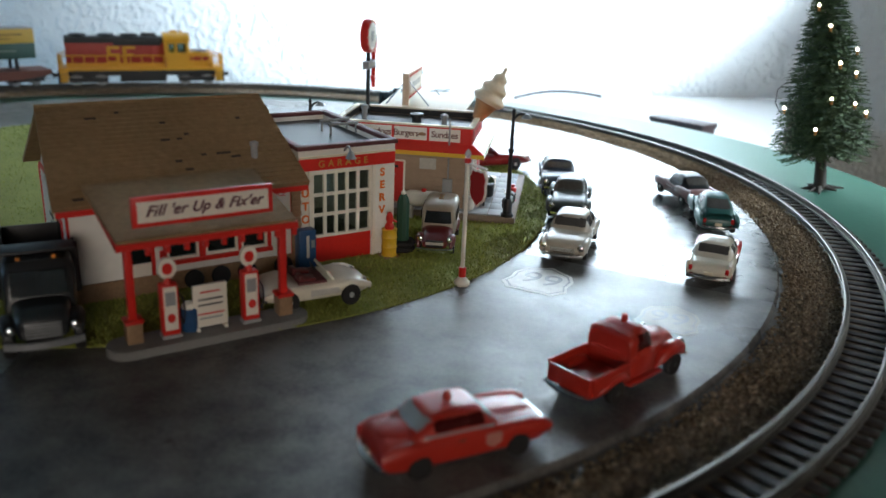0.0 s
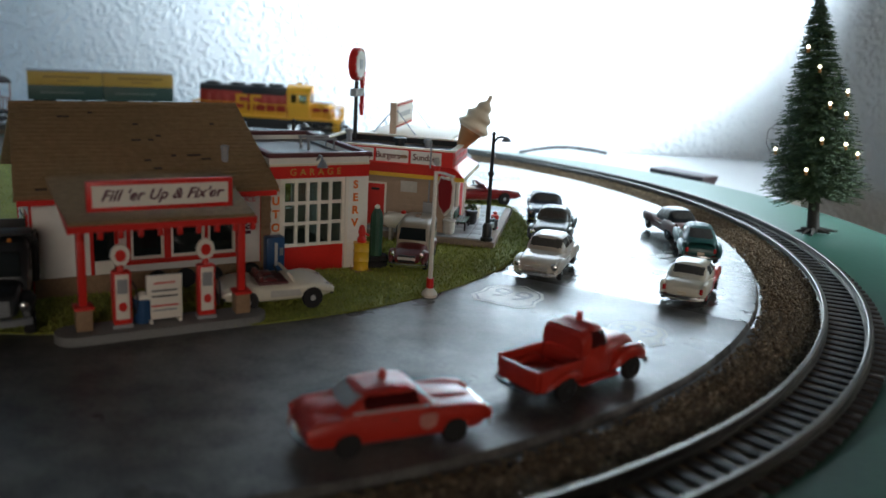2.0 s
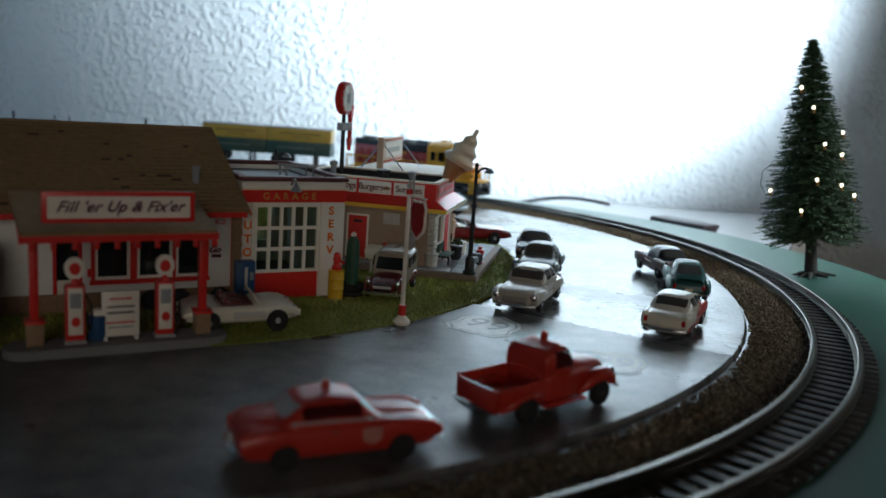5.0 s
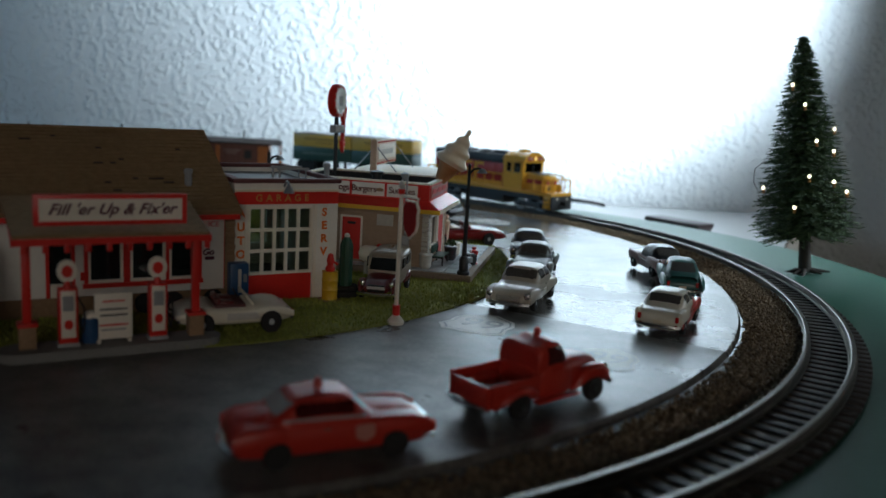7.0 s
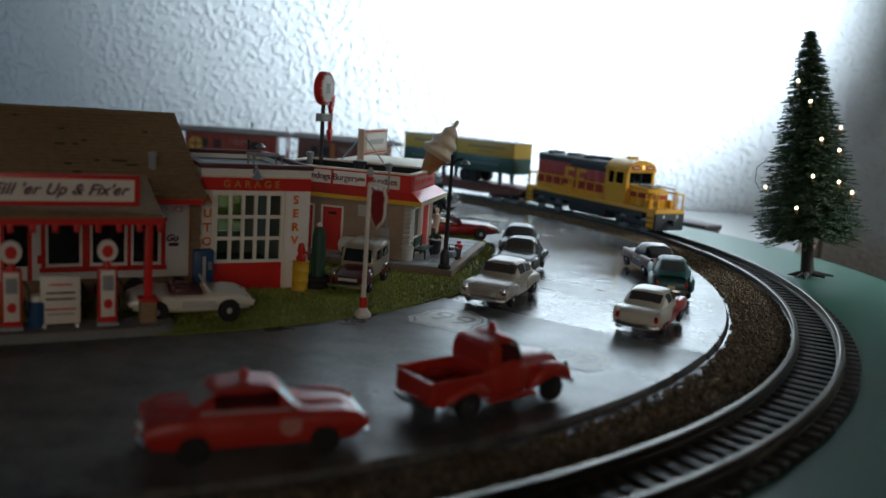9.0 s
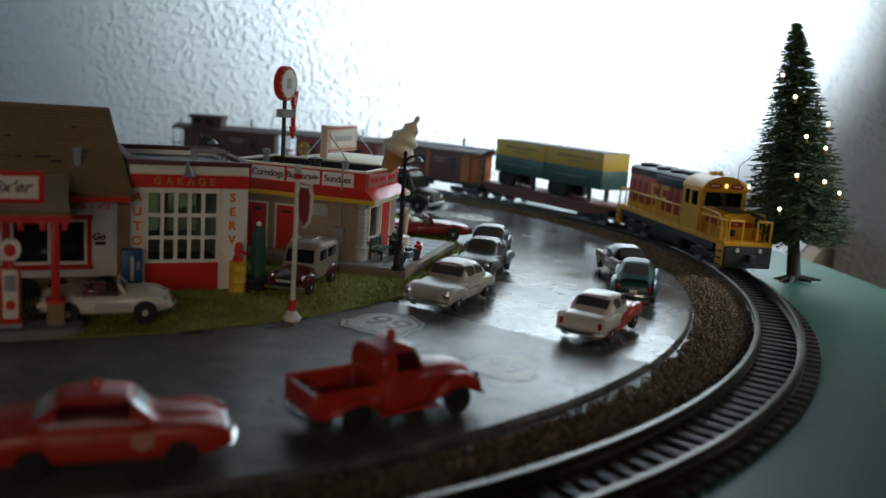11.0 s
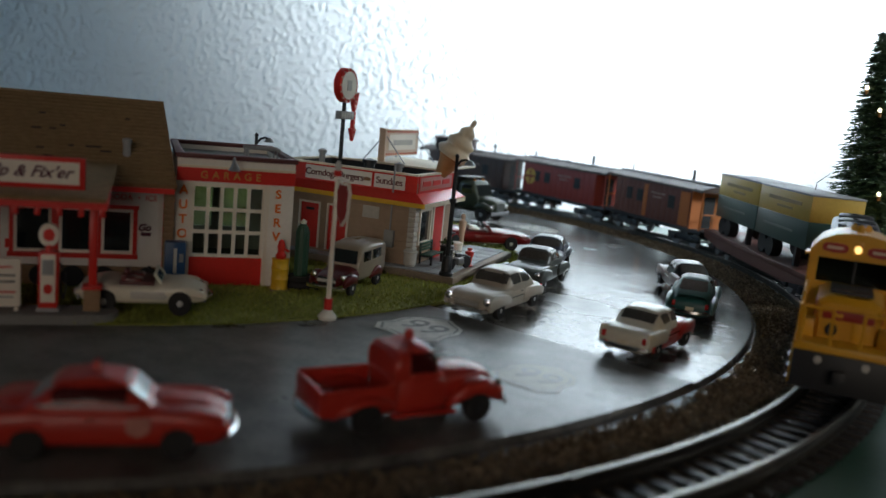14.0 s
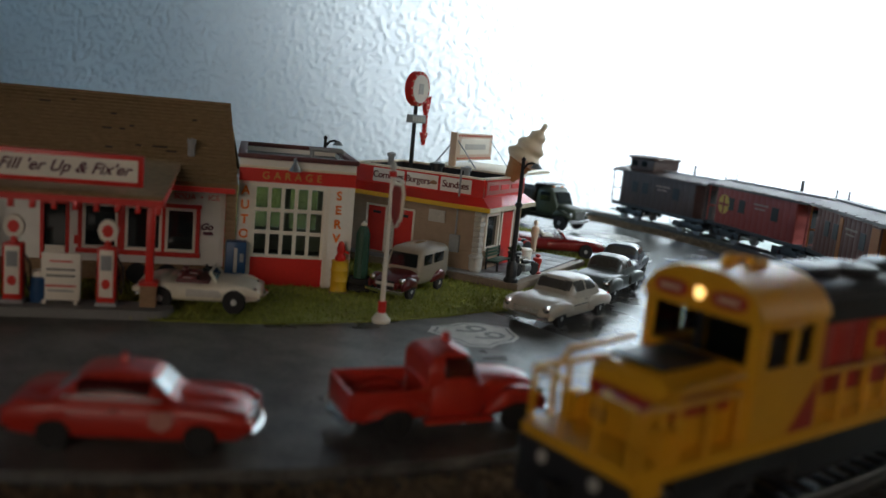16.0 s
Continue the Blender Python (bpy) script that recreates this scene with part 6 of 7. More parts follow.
def trailer(parent, x, name):
    """A road trailer that rides on the flat car: green below, gold above."""
    t = part(name, box(B(), x - 3.25, x + 3.25, -1.22, 1.22, 2.35, 3.62, 0.03), TGREEN, parent, "green and gold road trailer")
    part("upper_body", box(B(), x - 3.25, x + 3.25, -1.22, 1.22, 3.62, 4.78, 0.03), TGOLD, t, "gold upper half")
    part("trailer_roof", box(B(), x - 3.27, x + 3.27, -1.24, 1.24, 4.78, 4.86, 0.02), GREYP, t)
    for s in (-1, 1):
        part("lettering_bar", box(B(), x - 1.9, x + 2.2, s * 1.23 - 0.01, s * 1.23 + 0.01, 4.25, 4.42), TBAR, t, smooth=0)
        part("lettering_bar", box(B(), x - 0.7, x + 1.2, s * 1.23 - 0.01, s * 1.23 + 0.01, 3.95, 4.07), TBAR, t, smooth=0)
        part("slogan_bar", box(B(), x - 2.2, x + 1.6, s * 1.23 - 0.01, s * 1.23 + 0.01, 2.95, 3.05), TSLOGAN, t, smooth=0)
    for xx in (x - 2.3, x - 1.3):
        for s in (-1, 1):
            bm = lathe(B(), ((0.2, -0.25), (0.5, -0.25), (0.52, 0), (0.5, 0.25), (0.2, 0.25)), 14, Matrix.Translation((xx, s * 0.85, 1.88)) @ Matrix.Rotation(radians(90), 4, "X"))
            part("road_wheel", bm, RUBBER, t)
    part("landing_gear", box(box(B(), x + 1.5, x + 1.75, -0.95, -0.7, 1.36, 2.4), x + 1.5, x + 1.75, 0.7, 0.95, 1.36, 2.4), LBLACK, t, smooth=0)
    return t


def flat_car():
    t = thing("flat_car", 0, 0, 0, 0, "maroon flat car carrying two green and gold trailers", "railway wagon", "wagons of the train")
    part("deck", box(B(), -7.8, 7.8, -1.4, 1.4, 1.1, 1.36, 0.03), BOXBROWN, t)
    part("side_sill", bridge(B(), [[(-7.7, y, 1.12), (7.7, y, 1.12), (7.7, y, 0.9), (5.0, y, 0.6), (-5.0, y, 0.6), (-7.7, y, 0.9)] for y in (-1.36, -1.24)]), BOXBROWN, t, smooth=0)
    part("side_sill", bridge(B(), [[(-7.7, y, 1.12), (7.7, y, 1.12), (7.7, y, 0.9), (5.0, y, 0.6), (-5.0, y, 0.6), (-7.7, y, 0.9)] for y in (1.24, 1.36)]), BOXBROWN, t, smooth=0)
    part("centre_beam", box(B(), -7.6, 7.6, -0.3, 0.3, 0.55, 1.1), LBLACK, t, smooth=0)
    trailer(t, 3.3, "trailer")
    trailer(t, -3.3, "trailer")
    for e in (-1, 1):
        part("coupler", box(B(), *sorted((e * 7.7, e * 8.25)), -0.14, 0.14, 0.7, 1.0, 0.03), LBLACK, t)
    bogie(t, 5.6, 2, 1.8, 0.42)
    bogie(t, -5.6, 2, 1.8, 0.42)
    return t


def caboose(name, body, label, ends=None, cupola=False, emblem=None):
    t = thing(name, 0, 0, 0, 0, label, "railway wagon", "wagons of the train")
    part("underframe", box(B(), -5.2, 5.2, -1.3, 1.3, 0.95, 1.2, 0.03), LBLACK, t)
    xa, xb = (-4.1, 4.1)
    part("body", box(B(), xa, xb, -1.38, 1.38, 1.2, 3.6, 0.04), body, t)
    for s in (-1, 1):
        for k in range(14):
            part("side_plank", box(B(), xa + 0.02 + 0.585 * k, xa + 0.57 + 0.585 * k, s * 1.385 - 0.015, s * 1.385 + 0.015, 1.25, 3.5, 0.008), body, t)
        for x in (-2.4, -1.2, 2.2):
            w = part("side_window", box(B(), x - 0.32, x + 0.32, s * 1.41 - 0.015, s * 1.41 + 0.015, 2.2, 3.0), BLACK, t, smooth=0)
        part("lettering_bar", box(B(), 0.0, 1.5, s * 1.41 - 0.01, s * 1.41 + 0.01, 2.9, 3.0), FAINT, t, smooth=0)
        part("lettering_bar", box(B(), 0.2, 1.2, s * 1.41 - 0.01, s * 1.41 + 0.01, 2.65, 2.74), FAINT, t, smooth=0)
        if emblem:
            part("round_emblem", lathe(B(), ((0.62, 0), (0.62, 0.03)), 20, Matrix.Translation((-3.2, s * 1.4, 2.5)) @ Matrix.Rotation(radians(-90 * s), 4, "X")), emblem, t, "plain yellow round emblem")
            part("emblem_bar", box(box(B(), -3.28, -3.12, s * 1.44 - 0.01, s * 1.44 + 0.01, 1.95, 3.05), -3.75, -2.65, s * 1.44 - 0.01, s * 1.44 + 0.01, 2.42, 2.58), body, t, smooth=0)
        if ends:
            part("orange_door_panel", box(B(), 3.1, 4.0, s * 1.42 - 0.015, s * 1.42 + 0.015, 1.3, 3.4), ends, t, "orange end panel", smooth=0)
            part("orange_bay_edge", box(B(), -0.75, -0.35, s * 1.42 - 0.015, s * 1.42 + 0.015, 1.3, 3.4), ends, t, "orange edge of the bay", smooth=0)
        for xs in (4.4, -5.1):
            part("step", box(B(), xs, xs + 0.7, s * 1.25 - 0.1, s * 1.25 + 0.1, 0.5, 0.58), LBLACK, t, smooth=0)
    bm = B()
    bridge(bm, [[(x, y, z) for y, z in ((-1.55, 3.55), (1.55, 3.55), (1.5, 3.68), (0.8, 3.9), (0, 3.97), (-0.8, 3.9), (-1.5, 3.68))] for x in (-5.2, 5.2)])
    part("roof", bm, BOXDARK, t, "dark arched roof")
    part("roof_walk", box(B(), -5.1, 5.1, -0.28, 0.28, 3.98, 4.06), GREYP, t, smooth=0)
    for k in range(9):
        part("roof_rib", box(B(), -4.8 + 1.15 * k, -4.7 + 1.15 * k, -1.5, 1.5, 3.66, 3.73), BOXDARK, t, smooth=0)
    if cupola:
        part("cupola", box(B(), -3.6, -0.8, -1.2, 1.2, 3.8, 4.72, 0.12), body, t, "raised cupola")
        part("cupola_roof", loft(B(), [(-3.85, 1.2, 4.66, 4.86), (-3.7, 1.36, 4.62, 4.95), (-0.75, 1.36, 4.62, 4.95), (-0.6, 1.2, 4.66, 4.86)], 3, 20), BOXDARK, t)
        for s in (-1, 1):
            for x in (-3.0, -1.9):
                part("cupola_window", box(B(), x - 0.3, x + 0.3, s * 1.21 - 0.012, s * 1.21 + 0.012, 4.15, 4.55), GLASSD, t, smooth=0)
    part("smoke_pipe", tube(B(), (1.6, 0.6, 3.85), (1.6, 0.6, 4.7), 0.1, 0.1, 8), LBLACK, t)
    for e in (-1, 1):
        part("end_wall", box(B(), *sorted((e * 4.08, e * 4.14)), -1.36, 1.36, 1.2, 3.58), ends or body, t, smooth=0)
        part("end_door", box(B(), *sorted((e * 4.14, e * 4.18)), -0.4, 0.4, 1.25, 3.2), BLACK, t, smooth=0)
        bm = B()
        for y in (-1.35, -0.5, 0.5, 1.35):
            tube(bm, (e * 5.1, y, 1.2), (e * 5.1, y, 3.6 if abs(y) > 1 else 2.2), 0.05, seg=6)
        tube(bm, (e * 5.1, -1.35, 2.2), (e * 5.1, 1.35, 2.2), 0.05, seg=6)
        part("end_railing", bm, ends or body, t)
        part("brake_post", tube(B(), (e * 4.9, 0.4, 3.95), (e * 4.9, 0.4, 4.5), 0.05, seg=6), LBLACK, t)
        part("coupler", box(B(), *sorted((e * 5.15, e * 5.5)), -0.14, 0.14, 0.7, 1.0, 0.03), LBLACK, t)
    bogie(t, 3.3, 2, 1.7, 0.4)
    bogie(t, -3.3, 2, 1.7, 0.4)
    return t


# each vehicle, the half of its length from coupler to coupler, and its scale along the train
TRAIN = [(shorten(locomotive(), 0.82, 0.88), 7.6), (shorten(flat_car(), 0.92), 7.5), (caboose("caboose", BOXBROWN, "brown caboose with orange ends", ends=CABORANGE), 5.45), (caboose("caboose", BOXRED, "red caboose with yellow round emblem", emblem=TGOLD), 5.45), (caboose("caboose", BOXDARK, "dark brown caboose with raised cupola", cupola=True), 5.45)]


# ---- tree with fairy lights ----
NEEDLE = bpy.data.materials.new("needle_green")
NEEDLE.use_nodes = True
_nt, _nn, _ln, _b = nodes_of(NEEDLE)
_g = _nn.new("ShaderNodeNewGeometry")
_r = _nn.new("ShaderNodeValToRGB")
_r.color_ramp.elements[0].color = (0.022, 0.042, 0.018, 1)
_r.color_ramp.elements[1].color = (0.085, 0.14, 0.05, 1)
_ln.new(_g.outputs["Random Per Island"], _r.inputs["Fac"])
_ln.new(_r.outputs["Color"], _b.inputs["Base Color"])
_b.inputs["Roughness"].default_value = 0.7
BARK = mat("trunk_brown", (0.035, 0.028, 0.022), 0.8, vary=0.3, bump=0.5)


def tree(x, y, z):
    t = thing("christmas_tree", x, y, z, 0, "dark green bottle-brush fir with small warm fairy lights", "tree")
    t.matrix_basis = at(x, y, z, -3.2, -6.5, 0) @ Matrix.Scale(1.025, 4)
    bm = B()
    tube(bm, (0, 0, 0.1), (0, 0, 2.6), 0.36, 0.26, 12)
    tube(bm, (0, 0, 2.6), (0, 0, 12.9), 0.26, 0.04, 10)
    part("trunk", bm, BARK, t)
    rng = random.Random(21)
    for k in range(7):
        a = 2 * math.pi * k / 7 + rng.uniform(-0.3, 0.3)
        l = rng.uniform(0.9, 1.5)
        part("root", tube(B(), (0.2 * math.cos(a), 0.2 * math.sin(a), 0.22), (l * math.cos(a), l * math.sin(a), 0.04), 0.16, 0.05, 7), BARK, t)
    verts, faces = [], []

    def sliver(p, q, w, up):
        d = (q - p).normalized()
        s = d.cross(up)
        s = s.normalized() * w if s.length > 1e-4 else Vector((w, 0, 0))
        k = len(verts)
        verts.extend([(p - s) * S, (p + s) * S, q * S, (p + Vector((0, 0, w))) * S])
        faces.extend([(k, k + 1, k + 2), (k + 1, k + 3, k + 2), (k + 3, k, k + 2)])

    tiers = 52
    for i in range(tiers):
        f = i / (tiers - 1)
        z0 = 2.3 + 10.5 * f
        reach = (2.68 * (1 - f) ** 0.8 + 0.14) * (0.88 if f < 0.05 else 1.0)
        n = int(50 - 24 * f)
        for k in range(n):
            a = 2 * math.pi * (k + rng.random()) / n
            L = reach * rng.uniform(0.78, 1.1)
            droop = rng.uniform(-0.16, 0.05) - 0.1 * (1 - f)
            p0 = Vector((0, 0, z0 + rng.uniform(-0.1, 0.1)))
            d = Vector((math.cos(a), math.sin(a), droop))
            side = Vector((-math.sin(a), math.cos(a), 0))
            sliver(p0, p0 + d * L, 0.05, Vector((0, 0, 1)))
            m = 5 + int(L * 7)
            for j in range(m):
                u = 0.25 + 0.75 * (j + rng.random()) / m
                b = p0 + d * (L * u)
                s = rng.choice((-1, 1))
                q = b + side * (s * rng.uniform(0.12, 0.26)) + Vector((math.cos(a), math.sin(a), 0)) * rng.uniform(0.05, 0.25) + Vector((0, 0, rng.uniform(-0.08, 0.08)))
                sliver(b, q, 0.046, Vector((0, 0, 1)))
    me = bpy.data.meshes.new("crown")
    me.from_pydata(verts, [], faces)
    me.materials.append(NEEDLE)
    c = new("crown", me)
    c.parent = t
    c["kind"] = "stuff"
    c["label"] = "dense tiers of dark green bristle needles"
    for a, zz, out in ((-92, 7.35, 0.95), (-60, 6.75, 1.0), (-108, 5.5, 0.95), (-70, 5.15, 0.97), (-45, 4.55, 1.0), (-128, 3.9, 0.97), (172, 4.9, 1.02), (-112, 9.3, 0.9), (-30, 7.9, 1.0), (20, 4.2, 1.0), (-150, 10.4, 1.0)):
        f = (zz - 2.3) / 10.5
        r = (2.68 * (1 - f) ** 0.8 + 0.2) * out * 0.92
        px, py = r * math.cos(radians(a)), r * math.sin(radians(a))
        l = part("fairy_light", lathe(B(), ((0.02, -0.09), (0.075, -0.05), (0.09, 0.02), (0.06, 0.09), (0.01, 0.11)), 10, Matrix.Translation((px, py, zz))), LAMPWHITE, t, "small glowing warm bulb")
        part("socket", lathe(B(), ((0.07, -0.3), (0.08, -0.12)), 8, Matrix.Translation((px, py, zz))), AMBER, l)
    bm = B()
    pts = [(-2.2, 0, 6.4), (-2.75, 0, 6.0), (-2.85, 0, 5.3), (-2.6, 0, 4.8)]
    for p, q in zip(pts, pts[1:]):
        tube(bm, p, q, 0.02, seg=5)
    part("wire", bm, BLACK, t, "thin dark wire")


AMBER = mat("amber_socket", (0.5, 0.22, 0.05), 0.4, vary=0.1)
tree(18.75, 43.9, -0.36)


# ---- poles, lamps and signs ----
def street_lamp(x, y, z, h, turn, label):
    t = thing("street_lamp", x, y, z, turn, label, "street lamp", "street lamps by the buildings")
    part("base", lathe(B(), ((0.3, 0), (0.3, 0.12), (0.22, 0.2), (0.22, 0.7), (0.14, 0.85)), 12), BLACK, t)
    part("pole", tube(B(), (0, 0, 0.8), (0, 0, h), 0.11, 0.07, 10), BLACK, t)
    part("collar", lathe(B(), ((0.13, h * 0.62), (0.15, h * 0.64), (0.13, h * 0.66)), 10), BLACK, t)
    bm = B()
    pts = [(0, 0, h - 0.35), (0.2, 0, h - 0.1), (0.42, 0, h - 0.04), (0.58, 0, h - 0.12)]
    for a, b in zip(pts, pts[1:]):
        tube(bm, a, b, 0.05, seg=7)
    part("arm", bm, BLACK, t)
    part("lamp_head", lathe(B(), ((0.05, 0.14), (0.14, 0.08), (0.24, -0.05), (0.2, -0.07), (0.05, -0.02)), 12, Matrix.Translation((0.6, 0, h - 0.18))), STEEL, t)
    part("finial", lathe(B(), ((0.07, h), (0.1, h + 0.06), (0.02, h + 0.16)), 10), BLACK, t)


street_lamp(-1.58, 35.55, 0.4, 4.95, -20, "tall black street lamp on the diner platform")
street_lamp(-10.85, 37.6, 0.05, 5.2, 40, "tall black street lamp behind the garage")


def hanging_sign():
    t = thing("hanging_sign", -4.62, 27.87, 0, -50, "white pole with red shield sign on a bracket", "sign")
    part("foot", lathe(B(), ((0.3, 0), (0.32, 0.1), (0.2, 0.25), (0.13, 0.34)), 12), WHITE, t, "white flared foot")
    part("red_collar", lathe(B(), ((0.14, 0.34), (0.14, 0.72)), 12), RED, t)
    part("pole", tube(B(), (0, 0, 0.7), (0, 0, 5.0), 0.085, 0.075, 10), WHITE, t)
    part("pole_band", lathe(B(), ((0.12, 4.82), (0.13, 4.9), (0.12, 5.0)), 10), RED, t)
    part("finial", lathe(B(), ((0.06, 5.0), (0.12, 5.1), (0.12, 5.18), (0.03, 5.32)), 10), GREYST, t)
    bm = B()
    pts = [(0, 0, 4.78), (0.5, 0, 4.78), (0.95, 0, 4.74)]
    for a, b in zip(pts, pts[1:]):
        tube(bm, a, b, 0.05, seg=6)
    part("bracket", bm, WHITE, t)
    for nm, w, h, d, mt in (("sign_border", 0.84, 1.4, 0.05, WHITE), ("sign_face", 0.74, 1.26, 0.075, SIGNRED)):
        bm = bridge(B(), [[(0.58 + px, y, 3.98 + pz) for px, pz in shield_outline(w, h)] for y in (-d, d)])
        part(nm, bm, mt, t, "dark red shield face" if "face" in nm else "white scalloped border", smooth=20)


SIGNRED = mat("sign_red", (0.3, 0.012, 0.012), 0.35, vary=0.1)
hanging_sign()


def tower_sign():
    t = thing("tower_sign", -8.1, 42.2, 0.05, 72, "tall diner sign with round red-rimmed dial and arrow", "sign")
    part("pole", tube(B(), (0, 0, 0), (0, 0, 7.1), 0.12, 0.1, 10), BLACK, t)
    R = Matrix.Translation((0, 0, 7.85)) @ Matrix.Rotation(radians(90), 4, "X")
    dial = part("dial", lathe(B(), ((0.8, -0.2), (0.84, -0.16), (0.84, 0.16), (0.8, 0.2)), 28, R), RED, t, "round red sign drum")
    part("dial_face", lathe(B(), ((0.68, 0.19), (0.68, 0.225)), 28, R), WHITE, dial, "cream face")
    part("dial_face", lathe(B(), ((0.68, -0.225), (0.68, -0.19)), 28, R), WHITE, dial, "cream face")
    part("dial_mark", box(B(), -0.2, 0.2, -0.245, -0.225, 7.6, 8.1), GREYST, dial, smooth=0)
    for k in range(14):
        a = 2 * math.pi * k / 14
        part("bulb", lathe(B(), ((0.05, -0.05), (0.05, 0.04), (0.01, 0.07)), 8, Matrix.Translation((0.77 * math.cos(a), -0.2, 7.85 + 0.77 * math.sin(a))) @ Matrix.Rotation(radians(90), 4, "X")), PEACH, dial)
    part("box_sign", box(B(), -0.5, 0.75, -0.16, 0.16, 6.2, 6.6, 0.02), GREYP, t, "grey box sign")
    for k in range(5):
        part("letter_bar", box(B(), -0.42 + 0.23 * k, -0.27 + 0.23 * k, -0.175, -0.16, 6.28, 6.52), GREYST, t, smooth=0)
    out = [(0.95, 7.55), (0.72, 7.0), (0.86, 6.7), (0.84, 5.75), (0.66, 5.75), (0.92, 5.12), (1.16, 5.75), (1.0, 5.75), (1.02, 6.7), (1.12, 7.0), (1.22, 7.55), (1.06, 7.2)]
    ar = part("arrow", bridge(B(), [[(px, y, pz) for px, pz in out] for y in (-0.09, 0.09)]), RED, t, "red arrow sign", smooth=0)
    for k in range(8):
        part("bulb", box(B(), 0.9, 0.98, -0.12, -0.09, 5.4 + 0.24 * k, 5.47 + 0.24 * k), PEACH, ar, smooth=0)


tower_sign()


# ---- forecourt and garage clutter ----
def in_yard(name, u, v, z, label, category, group="", turn=0):
    p = suv(u, v)
    return thing(name, p.x, p.y, z, ASTON + turn, label, category, group)


def price_board():
    t = in_yard("price_board", -1.55, 26.9, 0.27, "white price board on the pump island", "sign")
    part("panel", box(B(), -0.55, 0.55, -0.06, 0.06, 0.1, 1.55, 0.02), WHITE, t)
    for z, w, mt in ((1.3, 0.32, RED), (1.05, 0.4, BLACK), (0.86, 0.4, BLACK), (0.55, 0.42, RED), (0.4, 0.36, GREYP)):
        part("text_bar", box(B(), -w, w, -0.072, -0.06, z - 0.025, z + 0.025), mt, t, smooth=0)
    for s in (-1, 1):
        part("foot", box(B(), s * 0.45 - 0.05, s * 0.45 + 0.05, -0.2, 0.2, 0, 0.12), WHITE, t, smooth=0)


def bin_():
    t = in_yard("litter_bin", -2.18, 27.05, 0.27, "blue bin with white rag on top", "bin")
    part("drum", lathe(B(), ((0.26, 0), (0.28, 0.1), (0.28, 0.75), (0.24, 0.8)), 14), BLUE, t)
    part("rag", lathe(B(), ((0.25, 0.8), (0.2, 0.95), (0.05, 1.0)), 9), WHITE, t)


def barrel():
    t = in_yard("oil_barrel", 7.22, 31.0, 0.05, "yellow oil barrel with red hand pump", "barrel")
    prof = [(0.3, 0), (0.33, 0.03), (0.31, 0.08), (0.31, 0.38), (0.335, 0.42), (0.31, 0.46), (0.31, 0.78), (0.335, 0.82), (0.31, 0.86), (0.31, 1.12), (0.33, 1.17), (0.3, 1.18)]
    part("drum", lathe(B(), prof, 18), YELLOW, t)
    part("pump", lathe(B(), ((0.18, 1.16), (0.2, 1.3), (0.12, 1.45), (0.16, 1.6), (0.1, 1.85), (0.02, 1.9)), 12), RED, t, "red pump head")
    part("pump_arm", tube(B(), (0, 0, 1.6), (0.3, -0.05, 1.45), 0.05, seg=6), RED, t)
    part("stand", box(B(), -0.38, 0.38, -0.38, 0.38, -0.03, 0.03), WOOD, t, smooth=0)


def cactus():
    t = in_yard("potted_cactus", 8.05, 31.35, 0.05, "green column cactus in a black tyre planter", "cactus")
    for k in range(2):
        part("tyre", lathe(B(), ((0.3, 0.02 + 0.24 * k), (0.5, 0.02 + 0.24 * k), (0.56, 0.12 + 0.24 * k), (0.5, 0.24 + 0.24 * k), (0.3, 0.24 + 0.24 * k)), 20), RUBBER, t)
    part("soil", lathe(B(), ((0.34, 0.05), (0.34, 0.46)), 14), DIRT, t)
    bm = B()
    rows = []
    for k in range(13):
        f = k / 12
        z = 0.45 + 2.05 * f
        r = 0.21 * (1 - max(0, f - 0.8) ** 2 * 20) + 0.02
        rows.append([((r + 0.035 * (j % 2)) * math.cos(2 * math.pi * j / 20), (r + 0.035 * (j % 2)) * math.sin(2 * math.pi * j / 20), z) for j in range(20)])
    part("stem", bridge(bm, rows), DKGREEN, t, "ribbed green stem")
    part("flower", lathe(B(), ((0.1, 2.47), (0.12, 2.56), (0.02, 2.65)), 10), WHITE, t, "small white flower")


def drinks_machine():
    t = in_yard("drinks_machine", 3.45, 30.95, 0.05, "blue vintage drinks machine with pale script", "vending machine")
    part("cabinet", box(B(), -0.36, 0.36, -0.3, 0.18, 0, 1.72, 0.06), BLUE, t)
    part("script", box(B(), -0.06, 0.06, -0.315, -0.3, 0.6, 1.5, 0.005), GREYST, t)
    part("slot", box(B(), 0.14, 0.28, -0.315, -0.3, 1.0, 1.3), STEEL, t, smooth=0)


def spare_tyre(u, v, lean):
    t = in_yard("spare_tyre", u, v, 0.05, "black spare tyre leaning on the station wall", "tyre", "tyres along the station wall")
    m = Matrix.Translation((0, 0, 0.36)) @ Matrix.Rotation(radians(90 - lean), 4, "X")
    part("tread", lathe(B(), ((0.2, -0.1), (0.33, -0.1), (0.36, -0.04), (0.36, 0.04), (0.33, 0.1), (0.2, 0.1)), 18, m), RUBBER, t)
    part("rim", lathe(B(), ((0.2, -0.05), (0.2, 0.05)), 14, m), CHROME, t, "pale rim")


price_board()
bin_()
barrel()
cactus()
drinks_machine()
for u in (-0.9, 0.1, 1.1, 2.55):
    spare_tyre(u, 30.95, 10)


